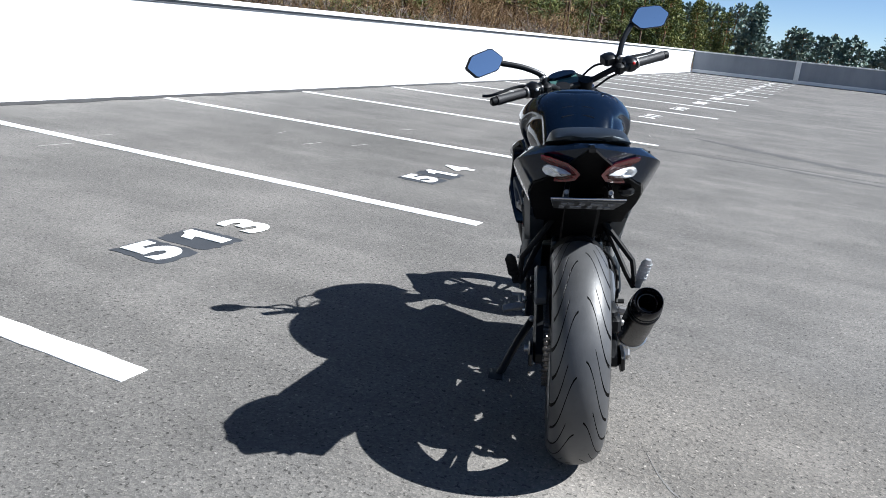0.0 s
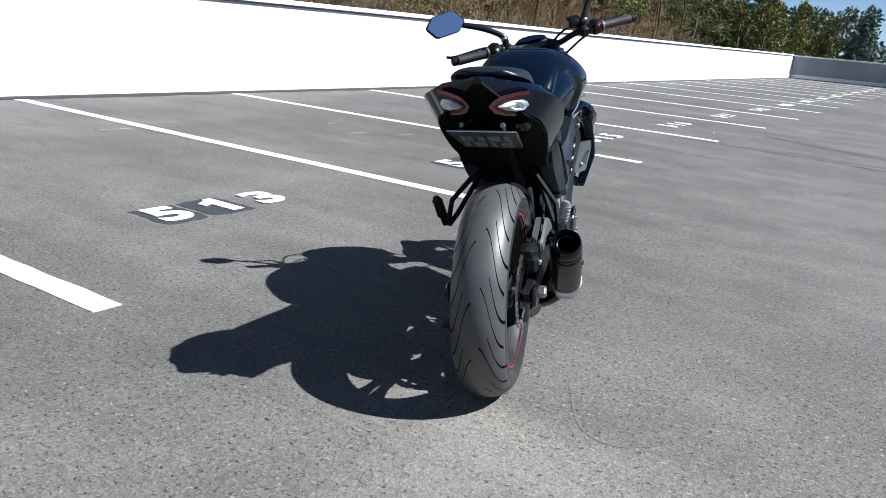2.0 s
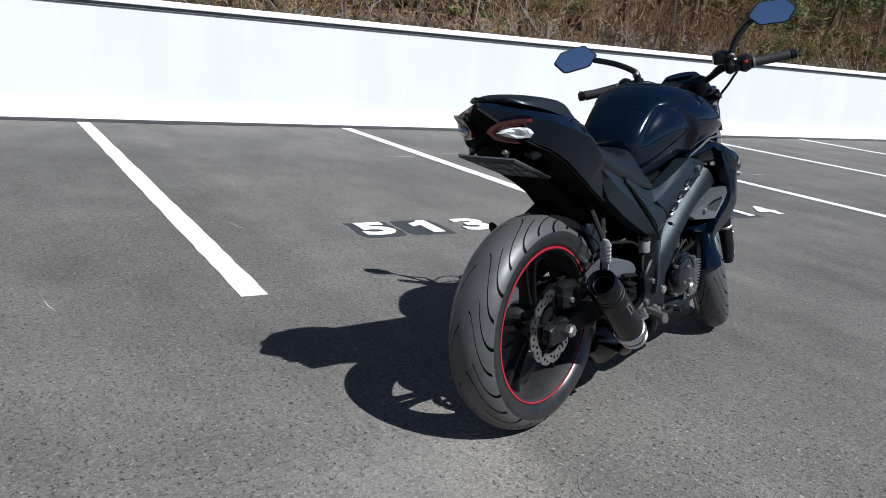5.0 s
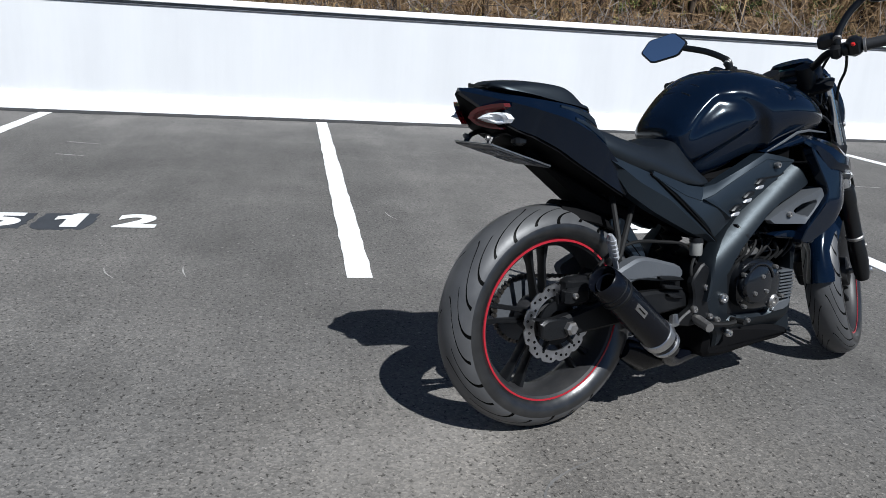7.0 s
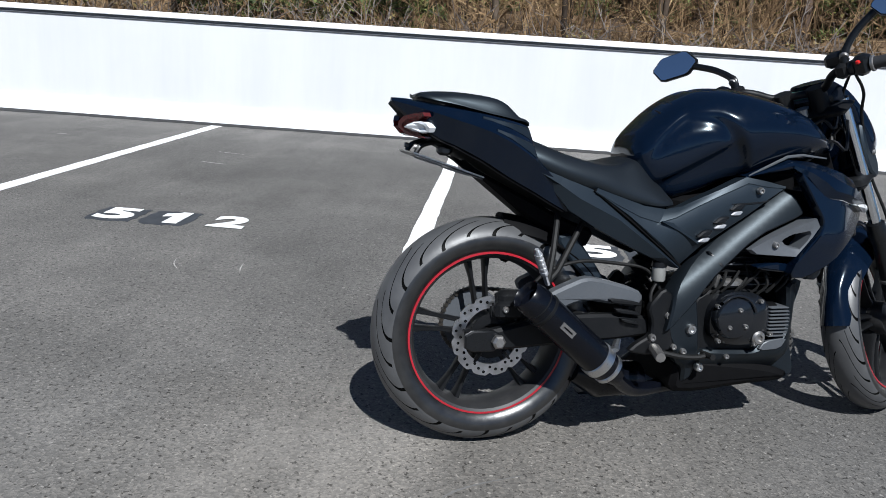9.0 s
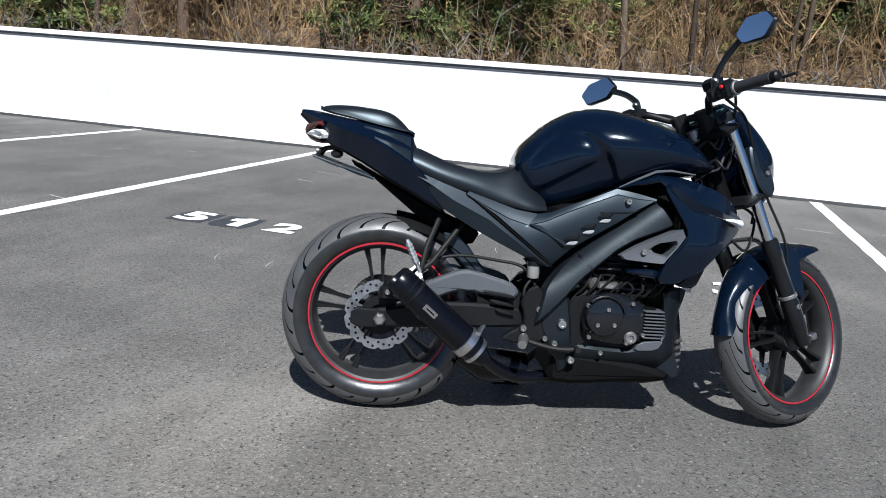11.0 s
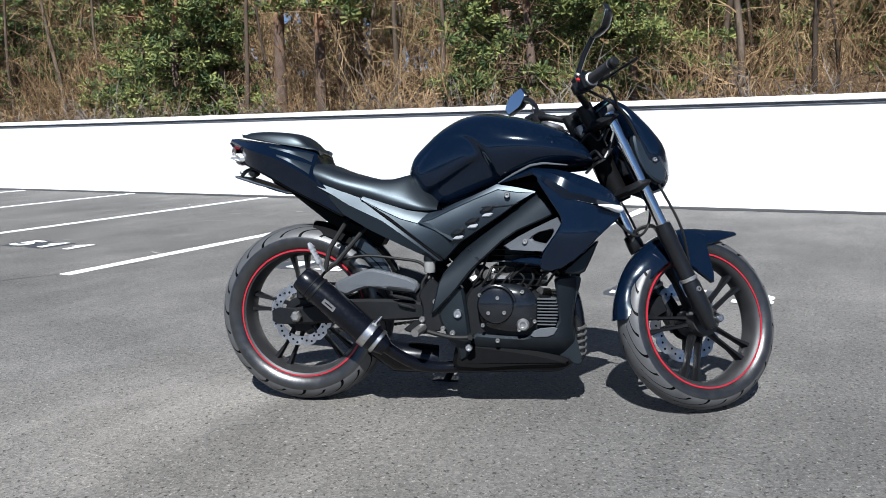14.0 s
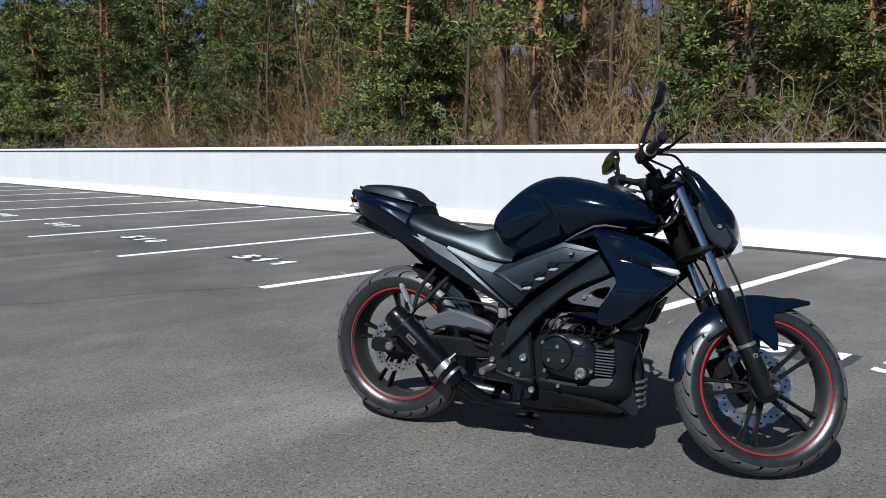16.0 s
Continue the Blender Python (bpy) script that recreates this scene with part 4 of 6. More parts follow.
part("seat_base", base, DEEP_BLACK, bike, "black plastic base under the seat")
PILLION = []
for y, top, w, low in ((-0.192, 0.951, 0.050, 0.944), (-0.165, 0.959, 0.082, 0.936), (-0.10, 0.962, 0.098, 0.925), (-0.02, 0.956, 0.104, 0.908), (0.025, 0.946, 0.103, 0.900), (0.058, 0.924, 0.098, 0.893), (0.084, 0.898, 0.090, 0.888), (0.099, 0.884, 0.080, 0.880)):
    PILLION.append((y, [(0.0, top), (0.5 * w, top - 0.002), (0.86 * w, top - 0.010), (w, low + 0.010), (0.97 * w, low), (0.0, low)]))
part("pillion_seat", body(PILLION, 4, 3), VINYL, bike, "black vinyl pillion seat pad")
SEAT = [(y, [(0.0, top), (0.54 * x2, top - 0.001), (x2, z2), (x3, z3), (x4, z4), (0.0, z4 - 0.004)]) for y, top, x2, z2, x3, z3, x4, z4 in ((0.055, 0.846, 0.085, 0.835, 0.095, 0.815, 0.06, 0.79), (0.085, 0.856, 0.115, 0.842, 0.135, 0.812, 0.1, 0.775), (0.14, 0.846, 0.128, 0.832, 0.153, 0.792, 0.11, 0.752), (0.21, 0.815, 0.132, 0.806, 0.16, 0.764, 0.12, 0.727), (0.29, 0.79, 0.128, 0.784, 0.156, 0.738, 0.12, 0.702), (0.36, 0.787, 0.112, 0.78, 0.15, 0.718, 0.12, 0.686), (0.42, 0.803, 0.092, 0.785, 0.145, 0.705, 0.12, 0.676), (0.475, 0.79, 0.075, 0.755, 0.138, 0.695, 0.12, 0.672), (0.518, 0.72, 0.08, 0.71, 0.12, 0.69, 0.11, 0.676))]
SEAT = [(y - 0.045 * max(0.0, (0.29 - y) / 0.235), prof) for y, prof in SEAT]
part("rider_seat", body(SEAT, 6, 4), VINYL, bike, "smooth black vinyl rider seat")

# lamps in the tail
def face_y(x, z):
    """The V-shaped rear face of the tail, pointed in the middle."""
    return -0.269 + 0.67 * abs(x) + 0.55 * max(0.0, 0.905 - z)


for s in (-1, 1):
    rim = ((0.118, 0.905), (0.094, 0.903), (0.056, 0.894), (0.036, 0.882), (0.024, 0.868), (0.036, 0.850), (0.060, 0.843), (0.085, 0.841), (0.085, 0.845), (0.060, 0.848), (0.044, 0.855), (0.034, 0.867), (0.044, 0.878), (0.060, 0.886), (0.094, 0.894), (0.117, 0.896))
    hous = Shape().ring_strip([[(s * x, face_y(x, z) + d, z) for x, z in rim] for d in (0.012, -0.006)])
    lamp = part("tail_lamp", hous, RED_LENS, bike, "red chevron tail lamp", False)
    cup = ((0.043, 0.866), (0.060, 0.876), (0.080, 0.882), (0.100, 0.883), (0.110, 0.878), (0.114, 0.868), (0.106, 0.857), (0.086, 0.853), (0.062, 0.857))
    lens = Shape().ring_strip([[(s * (0.082 + (x - 0.082) * k), face_y(x, z) + d, 0.868 + (z - 0.868) * k) for x, z in cup] for k, d in ((1.0, 0.012), (1.0, -0.005), (0.72, -0.011), (0.3, -0.013))])
    part("indicator_lens", lens, CLEAR_LENS, lamp, "clear faceted indicator lens", False)

# plate holder under the tail
hold = Shape()
hold.ring_strip([[(x, y, z + d) for x, y, z in ((-0.088, -0.205, 0.800), (0.088, -0.205, 0.800), (0.078, -0.020, 0.742), (-0.078, -0.020, 0.742))] for d in (-0.003, 0.003)])
plate = part("plate_holder", hold, PLATE, bike, "empty dark number plate holder", False)
fr = Shape()
for a, b in (((-0.089, -0.207, 0.804), (0.089, -0.207, 0.804)), ((-0.089, -0.207, 0.804), (-0.079, -0.018, 0.745)), ((0.089, -0.207, 0.804), (0.079, -0.018, 0.745)), ((-0.079, -0.018, 0.745), (0.079, -0.018, 0.745))):
    fr.tube([a, b], 0.0022, 6)
part("holder_frame", fr, ALUMINIUM, plate, "thin bright frame")
for i in range(6):
    for k in range(2):
        x0 = -0.068 + 0.024 * i + (0.004, -0.003, 0.001, 0.005, -0.004, 0.0)[(i + 2 * k) % 6]
        y0, z0 = -0.15 + 0.075 * k, 0.7830 - 0.0235 * k
        bars = Shape().ring_strip([[(x0, y0 - 0.022, z0 + 0.0069 + d), (x0 + 0.014, y0 - 0.022, z0 + 0.0069 + d), (x0 + 0.014, y0 + 0.022, z0 - 0.0069 + d), (x0, y0 + 0.022, z0 - 0.0069 + d)] for d in (-0.0065, -0.0035)])
        part("plain_bar", bars, DULL_MARK, plate, "pale unreadable mark", False)
for s in (-1, 1):
    br = Shape().tube(spline([(s * 0.055, -0.195, 0.803), (s * 0.052, -0.18, 0.822), (s * 0.048, -0.145, 0.83), (s * 0.045, -0.10, 0.82)], 4), 0.007, 8)
    part("holder_bracket", br, BLACK_PLASTIC, plate)
    part("holder_screw", bolt((s * 0.053, -0.196, 0.818), 0.007, 0.006, (0, -1, 0.2)), STEEL, plate)
part("plate_lamp", Shape().box((0.078, -0.15, 0.80), (0.115, -0.115, 0.825), 0.008), BLACK_PLASTIC, bike)
inner = Shape().plate([(-0.10, 0.80), (0.02, 0.74), (0.13, 0.685), (0.24, 0.63), (0.33, 0.60), (0.30, 0.545), (0.22, 0.585), (0.14, 0.62), (0.05, 0.69), (-0.06, 0.775)], -0.048, 0.048, 0.01)
part("undertail", inner, DEEP_BLACK, bike, "black undertail and inner mudguard")

# ---- tank ----
def tank_station(y, top, wide, zw, z4, z5):
    """Half a cross-section of the tank from its crown, widest at zw, to its underside."""
    d = top - zw
    return (y, [(0.0, top), (0.41 * wide, top - 0.06 * d), (0.77 * wide, top - 0.34 * d), (wide, zw), (0.93 * wide, z4), (0.66 * wide, z5), (0.0, z5 - 0.012)])


TANK = [tank_station(*q) for q in ((0.418, 0.835, 0.07, 0.812, 0.8, 0.785), (0.435, 0.87, 0.098, 0.822, 0.79, 0.76), (0.475, 0.912, 0.124, 0.835, 0.765, 0.72), (0.53, 0.958, 0.145, 0.86, 0.765, 0.695), (0.6, 0.994, 0.168, 0.885, 0.795, 0.715), (0.68, 1.006, 0.186, 0.905, 0.825, 0.75), (0.77, 0.995, 0.196, 0.906, 0.84, 0.785), (0.86, 0.973, 0.19, 0.898, 0.845, 0.81), (0.94, 0.942, 0.168, 0.882, 0.845, 0.815), (1, 0.9, 0.132, 0.862, 0.84, 0.82), (1.03, 0.862, 0.102, 0.847, 0.835, 0.825))]


def tank_knee(x, y, z):
    """The hollow for the knee with its crisp upper and front edge, and five ribs on the crown."""
    if abs(x) > 0.07:
        top = 0.925 - 1.9 * max(0.0, 0.55 - y) ** 1.3 - 9.0 * max(0.0, y - 0.60) ** 2
        up = 1 / (1 + math.exp((z - top) / 0.007))
        fore = 1 / (1 + math.exp((y - 0.722) / 0.016))
        low = 0.745 + 0.62 * (y - 0.49)
        under = 1 / (1 + math.exp(-(z - low) / 0.006))
        slant = 1 / (1 + math.exp((y - 0.672 + 0.93 * (z - 0.837)) / 0.010))
        crest = 1 / (1 + math.exp((z - top + 0.026) / 0.010))
        x -= math.copysign(0.019 * up * fore * min(1.0, max(0.0, (y - 0.42) / 0.06)), x)
        x += math.copysign(0.009 * crest * slant * under * min(1.0, max(0.0, (y - 0.42) / 0.06)), x)
        x -= math.copysign(0.010 * (1 - under) * up * fore, x)
    if abs(x) < 0.07 and z > 0.9:
        for y0 in (0.62, 0.68, 0.74, 0.80, 0.86):
            d = (y - y0 - 0.25 * abs(x)) / 0.008
            z -= 0.005 * math.exp(-d * d)
    return x, y, z


tank = part("fuel_tank", body(TANK, 16, 14, tank_knee), GLOSS, bike, "gloss navy-black fuel tank with knee hollows", True, 85.0)
cap = Shape().solid_lathe([(0.040, -0.006), (0.040, 0.002), (0.034, 0.006), (0.012, 0.006)], (0, 0.90, 0.965), 28, (0, 0.28, 0.96))
part("filler_cap", cap, STEEL, tank, "steel filler cap")

# ---- side fairings ----
def wing_x(y, z):
    return 0.228 - 1.5 * max(0.0, 0.88 - y) ** 1.6 - 1.05 * max(0.0, y - 1.0) ** 1.35 - 0.16 * max(0.0, 0.70 - z) - 0.8 * max(0, z - 0.77)


WING_TOP = [(0.719, 0.768), (0.778, 0.796), (0.837, 0.820), (0.910, 0.811), (0.970, 0.796), (1.012, 0.781), (1.050, 0.763), (1.080, 0.742), (1.102, 0.720), (1.122, 0.692)]
WING_LOW = [(0.725, 0.762), (0.785, 0.779), (0.842, 0.793), (0.872, 0.770), (0.900, 0.745), (0.935, 0.716), (0.990, 0.709), (1.030, 0.698), (1.070, 0.694), (1.115, 0.686)]
upper = Shape()
rows = []
for (y, z), (y2, z2) in zip(WING_TOP, WING_LOW):
    ya, za, yb, zb = y * 0.62 + y2 * 0.38, z * 0.62 + z2 * 0.38, y * 0.3 + y2 * 0.7, z * 0.3 + z2 * 0.7
    rows.append([(wing_x(y, z) - 0.05, y, z - 0.006), (wing_x(y, z) - 0.020 - 0.18 * (z - z2), y, z), (wing_x(ya, za), ya, za), (wing_x(yb, zb) + 0.001, yb, zb), (wing_x(y2, z2) - 0.010, y2, z2), (wing_x(y2, z2) - 0.045, y2, z2 + 0.004)])
upper.ring_strip(rows)
both("upper_fairing", upper, GLOSS, bike, "gloss navy-black upper side fairing", False, 24.0)
edge = Shape().tube([(wing_x(y, z) - 0.002, y, z) for y, z in ((0.728, 0.768), (0.778, 0.796), (0.832, 0.823), (0.875, 0.829), (0.95, 0.822))], [0.002, 0.004, 0.0045, 0.004, 0.002], 6)
both("fairing_edge", edge, GREY_ALLOY, bike, "thin silver-grey edge of the fairing")
def lower_x(y, z):
    """The flank of the lower fairing: rounded towards the nose and drawn in below."""
    return 0.222 + 0.10 * (0.69 - max(z, 0.60)) - 0.30 * max(0.0, 0.60 - z) - 0.95 * max(0.0, y - 0.99) ** 1.25


lower = Shape().plate([(0.846, 0.786), (0.895, 0.762), (0.935, 0.716), (0.99, 0.708), (1.035, 0.696), (1.11, 0.684), (1.122, 0.658), (1.055, 0.602), (0.985, 0.527), (0.915, 0.484), (0.862, 0.486), (0.872, 0.542), (0.934, 0.634), (0.926, 0.664), (0.895, 0.71)], lambda y, z: lower_x(y, z) - 0.035, lower_x, 0.003, 0.0, 1, 0.02)
lip = Shape().plate([(0.765, 0.512), (0.80, 0.522), (0.86, 0.527), (0.905, 0.52), (0.93, 0.49), (0.895, 0.494), (0.80, 0.503)], 0.14, 0.172, 0.005)
both("fairing_lip", lip, GLOSS, bike)
both("lower_fairing", lower, GLOSS, bike, "gloss navy-black lower side fairing")
skin = Shape().plate([(0.90, 0.735), (0.965, 0.68), (0.965, 0.62), (0.935, 0.56), (0.91, 0.515), (0.965, 0.52), (1.0, 0.56), (1.05, 0.615), (1.10, 0.655), (1.01, 0.69)], 0.06, lambda y, z: wing_x(y, z) - 0.05, 0.01)
both("fairing_inner", skin, DEEP_BLACK, bike)


def scoop_x(y, z):
    return 0.166 + 0.27 * (y - 0.745)


def frame_plate(outer, hole, x0, xf, bevel=0.005):
    """A slab with an opening through it."""
    s = Shape()
    n = len(outer)
    rings = []
    for pts, x_of in ((outer, lambda y, z: x0), (outer, lambda y, z: xf(y, z) - bevel), ([(o[0] * 0.94 + h[0] * 0.06, o[1] * 0.94 + h[1] * 0.06) for o, h in zip(outer, hole)], xf), ([(o[0] * 0.12 + h[0] * 0.88, o[1] * 0.12 + h[1] * 0.88) for o, h in zip(outer, hole)], lambda y, z: xf(y, z) - 0.003), (hole, lambda y, z: xf(y, z) - 0.012), (hole, lambda y, z: x0)):
        rings.append([(x_of(y, z), y, z) for y, z in pts])
    rings.append(rings[0])
    return s.ring_strip(rings, True, (False, False))


out_ = [(0.744, 0.562), (0.790, 0.592), (0.837, 0.617), (0.920, 0.657), (0.930, 0.636), (0.913, 0.605), (0.872, 0.546), (0.820, 0.547), (0.762, 0.549)]
hole_ = [(0.838, 0.588), (0.845, 0.598), (0.862, 0.609), (0.903, 0.617), (0.907, 0.609), (0.899, 0.592), (0.883, 0.571), (0.862, 0.574), (0.845, 0.580)]
both("air_scoop", frame_plate(out_, hole_, 0.15, scoop_x), GREY_ALLOY, bike, "silver-grey triangular air scoop")
both("scoop_bolt", bolt((0.186, 0.815, 0.578), 0.009), STEEL, bike)
both("scoop_back", Shape().plate([(0.78, 0.55), (0.87, 0.62), (0.95, 0.65), (0.94, 0.60), (0.90, 0.54)], 0.11, 0.135, 0.003), DEEP_BLACK, bike)
# white front marker lamps
mk = Shape().plate([(1.037, 0.697), (1.08, 0.697), (1.120, 0.692), (1.130, 0.675), (1.108, 0.668), (1.07, 0.684)], lambda y, z: wing_x(y, z) - 0.02, lambda y, z: wing_x(y, z) + 0.010, 0.005, 0.004)
both("front_marker_lamp", mk, CLEAR_LENS, bike, "clear front marker lamp")
chin = Shape().plate([(1.056, 0.588), (1.030, 0.525), (1.002, 0.467), (0.929, 0.476), (0.985, 0.524)], 0.10, lambda y, z: 0.168 - 0.4 * max(0.0, y - 0.95), 0.005, 0.0, 1, 0.02)
both("chin_panel", chin, BLACK_SATIN, bike, "grey satin plastic chin panel")

# ---- mid covers and frame ----
CREASE = [(0.266, 0.719), (0.330, 0.686), (0.400, 0.654), (0.458, 0.638), (0.508, 0.652), (0.570, 0.682), (0.640, 0.713), (0.725, 0.748), (0.790, 0.738), (0.846, 0.735)]
TOPLINE = [(0.272, 0.728), (0.328, 0.710), (0.420, 0.681), (0.490, 0.671), (0.535, 0.680), (0.582, 0.703), (0.651, 0.731), (0.722, 0.764), (0.790, 0.753), (0.848, 0.740)]
def mid_x(y, z):
    """The side cover swells along its crease and draws in towards the spar."""
    crest = float(np.interp(y, [p[0] for p in CREASE], [p[1] for p in CREASE]))
    d = max(0.0, crest - z)
    return 0.160 + 0.28 * d - 2.9 * d * d


mid = Shape().plate(CREASE + [(0.79, 0.702), (0.735, 0.662), (0.66, 0.612), (0.60, 0.572), (0.545, 0.512), (0.506, 0.546), (0.437, 0.600), (0.360, 0.658)], 0.10, mid_x, 0.003, 0.0, 0, 0.016)
both("mid_cover", mid, SATIN, bike, "satin grey plastic side cover")
rows = []
for (y, z), (y2, z2) in zip(CREASE, TOPLINE):
    h = math.hypot(y2 - y, z2 - z)
    rows.append([(0.1585, y, z - 0.003)] + [(0.1602 - 0.30 * k * h - 6.0 * (k * h) ** 2, y + (y2 - y) * k, z + (z2 - z) * k) for k in (0.0, 0.33, 0.67, 1.0)] + [(0.105, y2, z2 - 0.004)])
shoulder = Shape().ring_strip(rows)
both("cover_shoulder", shoulder, SATIN, bike, "upper slope of the side cover", False, 20.0)
ridge = Shape().ring_strip([[(0.156, y2, z2), (0.171, y, z), (0.156, y3, z3)] for (y, z), (y2, z2), (y3, z3) in (((0.462, 0.641), (0.464, 0.640), (0.470, 0.643)), ((0.520, 0.614), (0.512, 0.604), (0.532, 0.634)), ((0.576, 0.580), (0.566, 0.572), (0.590, 0.592)))])
both("cover_ridge", ridge, SATIN, bike)
for i in range(3):
    y0, z0 = 0.586 + 0.048 * i, 0.598 + 0.037 * i
    lv = Shape().plate([(y0 - 0.02, z0), (y0 + 0.005, z0 + 0.02), (y0 + 0.035, z0 + 0.022), (y0 + 0.02, z0 + 0.002)], 0.150, 0.176, 0.004)
    both("louvre", lv, BLACK_PLASTIC, bike)
    lt = Shape().plate([(y0 - 0.012, z0 - 0.014), (y0 + 0.004, z0 - 0.001), (y0 + 0.030, z0 - 0.001), (y0 + 0.020, z0 - 0.014)], 0.150, 0.1700, 0.003)
    both("louvre_gap", lt, PALE_ALLOY, bike)
both("cover_bolt", bolt((0.172, 0.757, 0.728), 0.010, 0.008), STEEL, bike)
crease = Shape().plate([(0.665, 0.690), (0.70, 0.693), (0.775, 0.698), (0.80, 0.706), (0.775, 0.692), (0.70, 0.686)], 0.155, 0.1685, 0.002)
both("cover_crease", crease, BLACK_PLASTIC, bike)
seam = Shape().tube(spline([(0.153, 0.264, 0.722), (0.156, 0.357, 0.656), (0.156, 0.434, 0.598), (0.154, 0.503, 0.544), (0.15, 0.54, 0.513)], 5), 0.0045, 6)
both("panel_seam", seam, DEEP_BLACK, bike)
def spar_x(y, z):
    """Rounded across the spar's own line."""
    d = (z - 0.395) * 0.775 - (y - 0.520) * 0.632
    return 0.172 + 0.03 * max(0.0, z - 0.5) - 3.0 * (d + 0.03) ** 2 - 14.0 * max(0.0, d - 0.022) ** 2


spar = Shape().plate([(0.842, 0.736), (0.875, 0.713), (0.907, 0.669), (0.895, 0.658), (0.765, 0.601), (0.647, 0.492), (0.615, 0.455), (0.590, 0.420), (0.500, 0.325), (0.515, 0.385), (0.530, 0.455), (0.587, 0.528), (0.650, 0.585), (0.724, 0.652)], 0.10, spar_x, 0.005, 0.0, 1, 0.016)
both("frame_spar", spar, BLACK_SATIN, bike, "matt dark grey frame spar")
joint = Shape().plate([(0.624, 0.553), (0.632, 0.556), (0.668, 0.517), (0.661, 0.512)], 0.15, lambda y, z: spar_x(y, z) + 0.0012, 0.001)
both("spar_seam", joint, BLACK_PLASTIC, bike)
low = Shape().plate([(0.52, 0.395), (0.565, 0.42), (0.605, 0.43), (0.618, 0.36), (0.632, 0.25), (0.625, 0.185), (0.592, 0.165), (0.585, 0.22), (0.56, 0.235), (0.535, 0.30), (0.505, 0.33)], 0.105, lambda y, z: 0.150 - 0.5 * max(0.0, 0.30 - z) ** 1.5 - 2.0 * (y - 0.585) ** 2, 0.008, 0.0, 1, 0.02)
both("frame_plate", low, BLACK_SATIN, bike, "matt dark grey lower frame plate")
both("pivot_bolt", bolt((0.152, 0.590, 0.335), 0.016, 0.009), ALUMINIUM, bike)
both("frame_bolt", bolt((0.150, 0.572, 0.270), 0.010, 0.008), STEEL, bike)
both("frame_bolt_cap", bolt((0.150, 0.627, 0.222), 0.013, 0.010), ALUMINIUM, bike)

# subframe stays and rear footpegs
for s in (-1, 1):
    st = Shape().tube([(s * 0.075, 0.20, 0.655), (s * 0.160, 0.155, 0.552), (s * 0.170, 0.140, 0.475)], 0.0085, 8)
    part("peg_stay", st, RUBBER, bike, "black tubular peg stay")
    st2 = Shape().tube([(s * 0.085, 0.27, 0.630), (s * 0.148, 0.175, 0.505), (s * 0.165, 0.14, 0.478)], 0.0085, 8)
    part("peg_stay", st2, RUBBER, bike, "black tubular peg stay")
    pg = Shape()
    p0, p1 = Vector((s * 0.176, 0.138, 0.478)), Vector((s * 0.196, 0.094, 0.574))
    pg.tube([p0, p0.lerp(p1, 0.25), p0.lerp(p1, 0.3), p0.lerp(p1, 0.9), p1], [0.010, 0.010, 0.0155, 0.0145, 0.008], 10, flat=0.6)
    for q in range(5):
        m = p0.lerp(p1, 0.36 + 0.12 * q)
        pg.tube([m - (p1 - p0).normalized() * 0.003, m + (p1 - p0).normalized() * 0.003], [0.0168, 0.0168], 10, flat=0.62)
    # left peg gets black alloy to paint in the shade on that side
    part("pillion_peg", pg, PALE_ALLOY if s > 0 else CAST, bike, "folded bright aluminium pillion footpeg" if s > 0 else "folded pillion footpeg, its shade put in as black alloy")
    # rider's pegs, hangers
    hg = Shape().plate([(0.455, 0.40), (0.50, 0.455), (0.53, 0.43), (0.525, 0.35), (0.545, 0.28), (0.47, 0.262), (0.40, 0.275), (0.43, 0.30), (0.47, 0.32), (0.47, 0.36)], s * 0.128, s * 0.15, 0.005)
    part("peg_hanger", hg, CAST, bike, "black footpeg hanger")
    rp = Shape()
    p0, p1 = Vector((s * 0.15, 0.475, 0.290)), Vector((s * 0.225, 0.458, 0.280))
    rp.tube([p0, p0.lerp(p1, 0.2), p0.lerp(p1, 0.22), p1], [0.011, 0.011, 0.016, 0.014], 8)
    part("rider_peg", rp, STEEL, bike, "bright rider footpeg")
    sl = Shape()
    for q in range(3):
        sl.plate([(0.34 + 0.02 * q, 0.425 - 0.028 * q), (0.43, 0.413 - 0.028 * q), (0.445, 0.400 - 0.028 * q), (0.35 + 0.02 * q, 0.410 - 0.028 * q)], s * 0.12, s * 0.135, 0.003)
    part("heel_guard", sl, CAST, bike, "slotted heel guard")
    for b_ in ((0.15, 0.515, 0.375, 0.010), (0.152, 0.47, 0.315, 0.011), (0.15, 0.54, 0.285, 0.009)):
        part("hanger_bolt", bolt((s * b_[0], b_[1], b_[2]), b_[3], 0.008), STEEL, bike)
pedal = Shape().tube(spline([(0.155, 0.49, 0.275), (0.165, 0.55, 0.262), (0.17, 0.60, 0.258), (0.172, 0.635, 0.262)], 4), 0.008, 8)
pedal.tube([(0.15, 0.635, 0.263), (0.20, 0.637, 0.265)], 0.009, 8)
part("brake_pedal", pedal, RUBBER, bike, "black rear brake pedal")
lever = Shape().tube(spline([(-0.155, 0.49, 0.28), (-0.165, 0.56, 0.27), (-0.17, 0.63, 0.275)], 4), 0.007, 8)
lever.tube([(-0.155, 0.63, 0.275), (-0.20, 0.63, 0.275)], 0.009, 8)
part("gear_lever", lever, STEEL, bike)
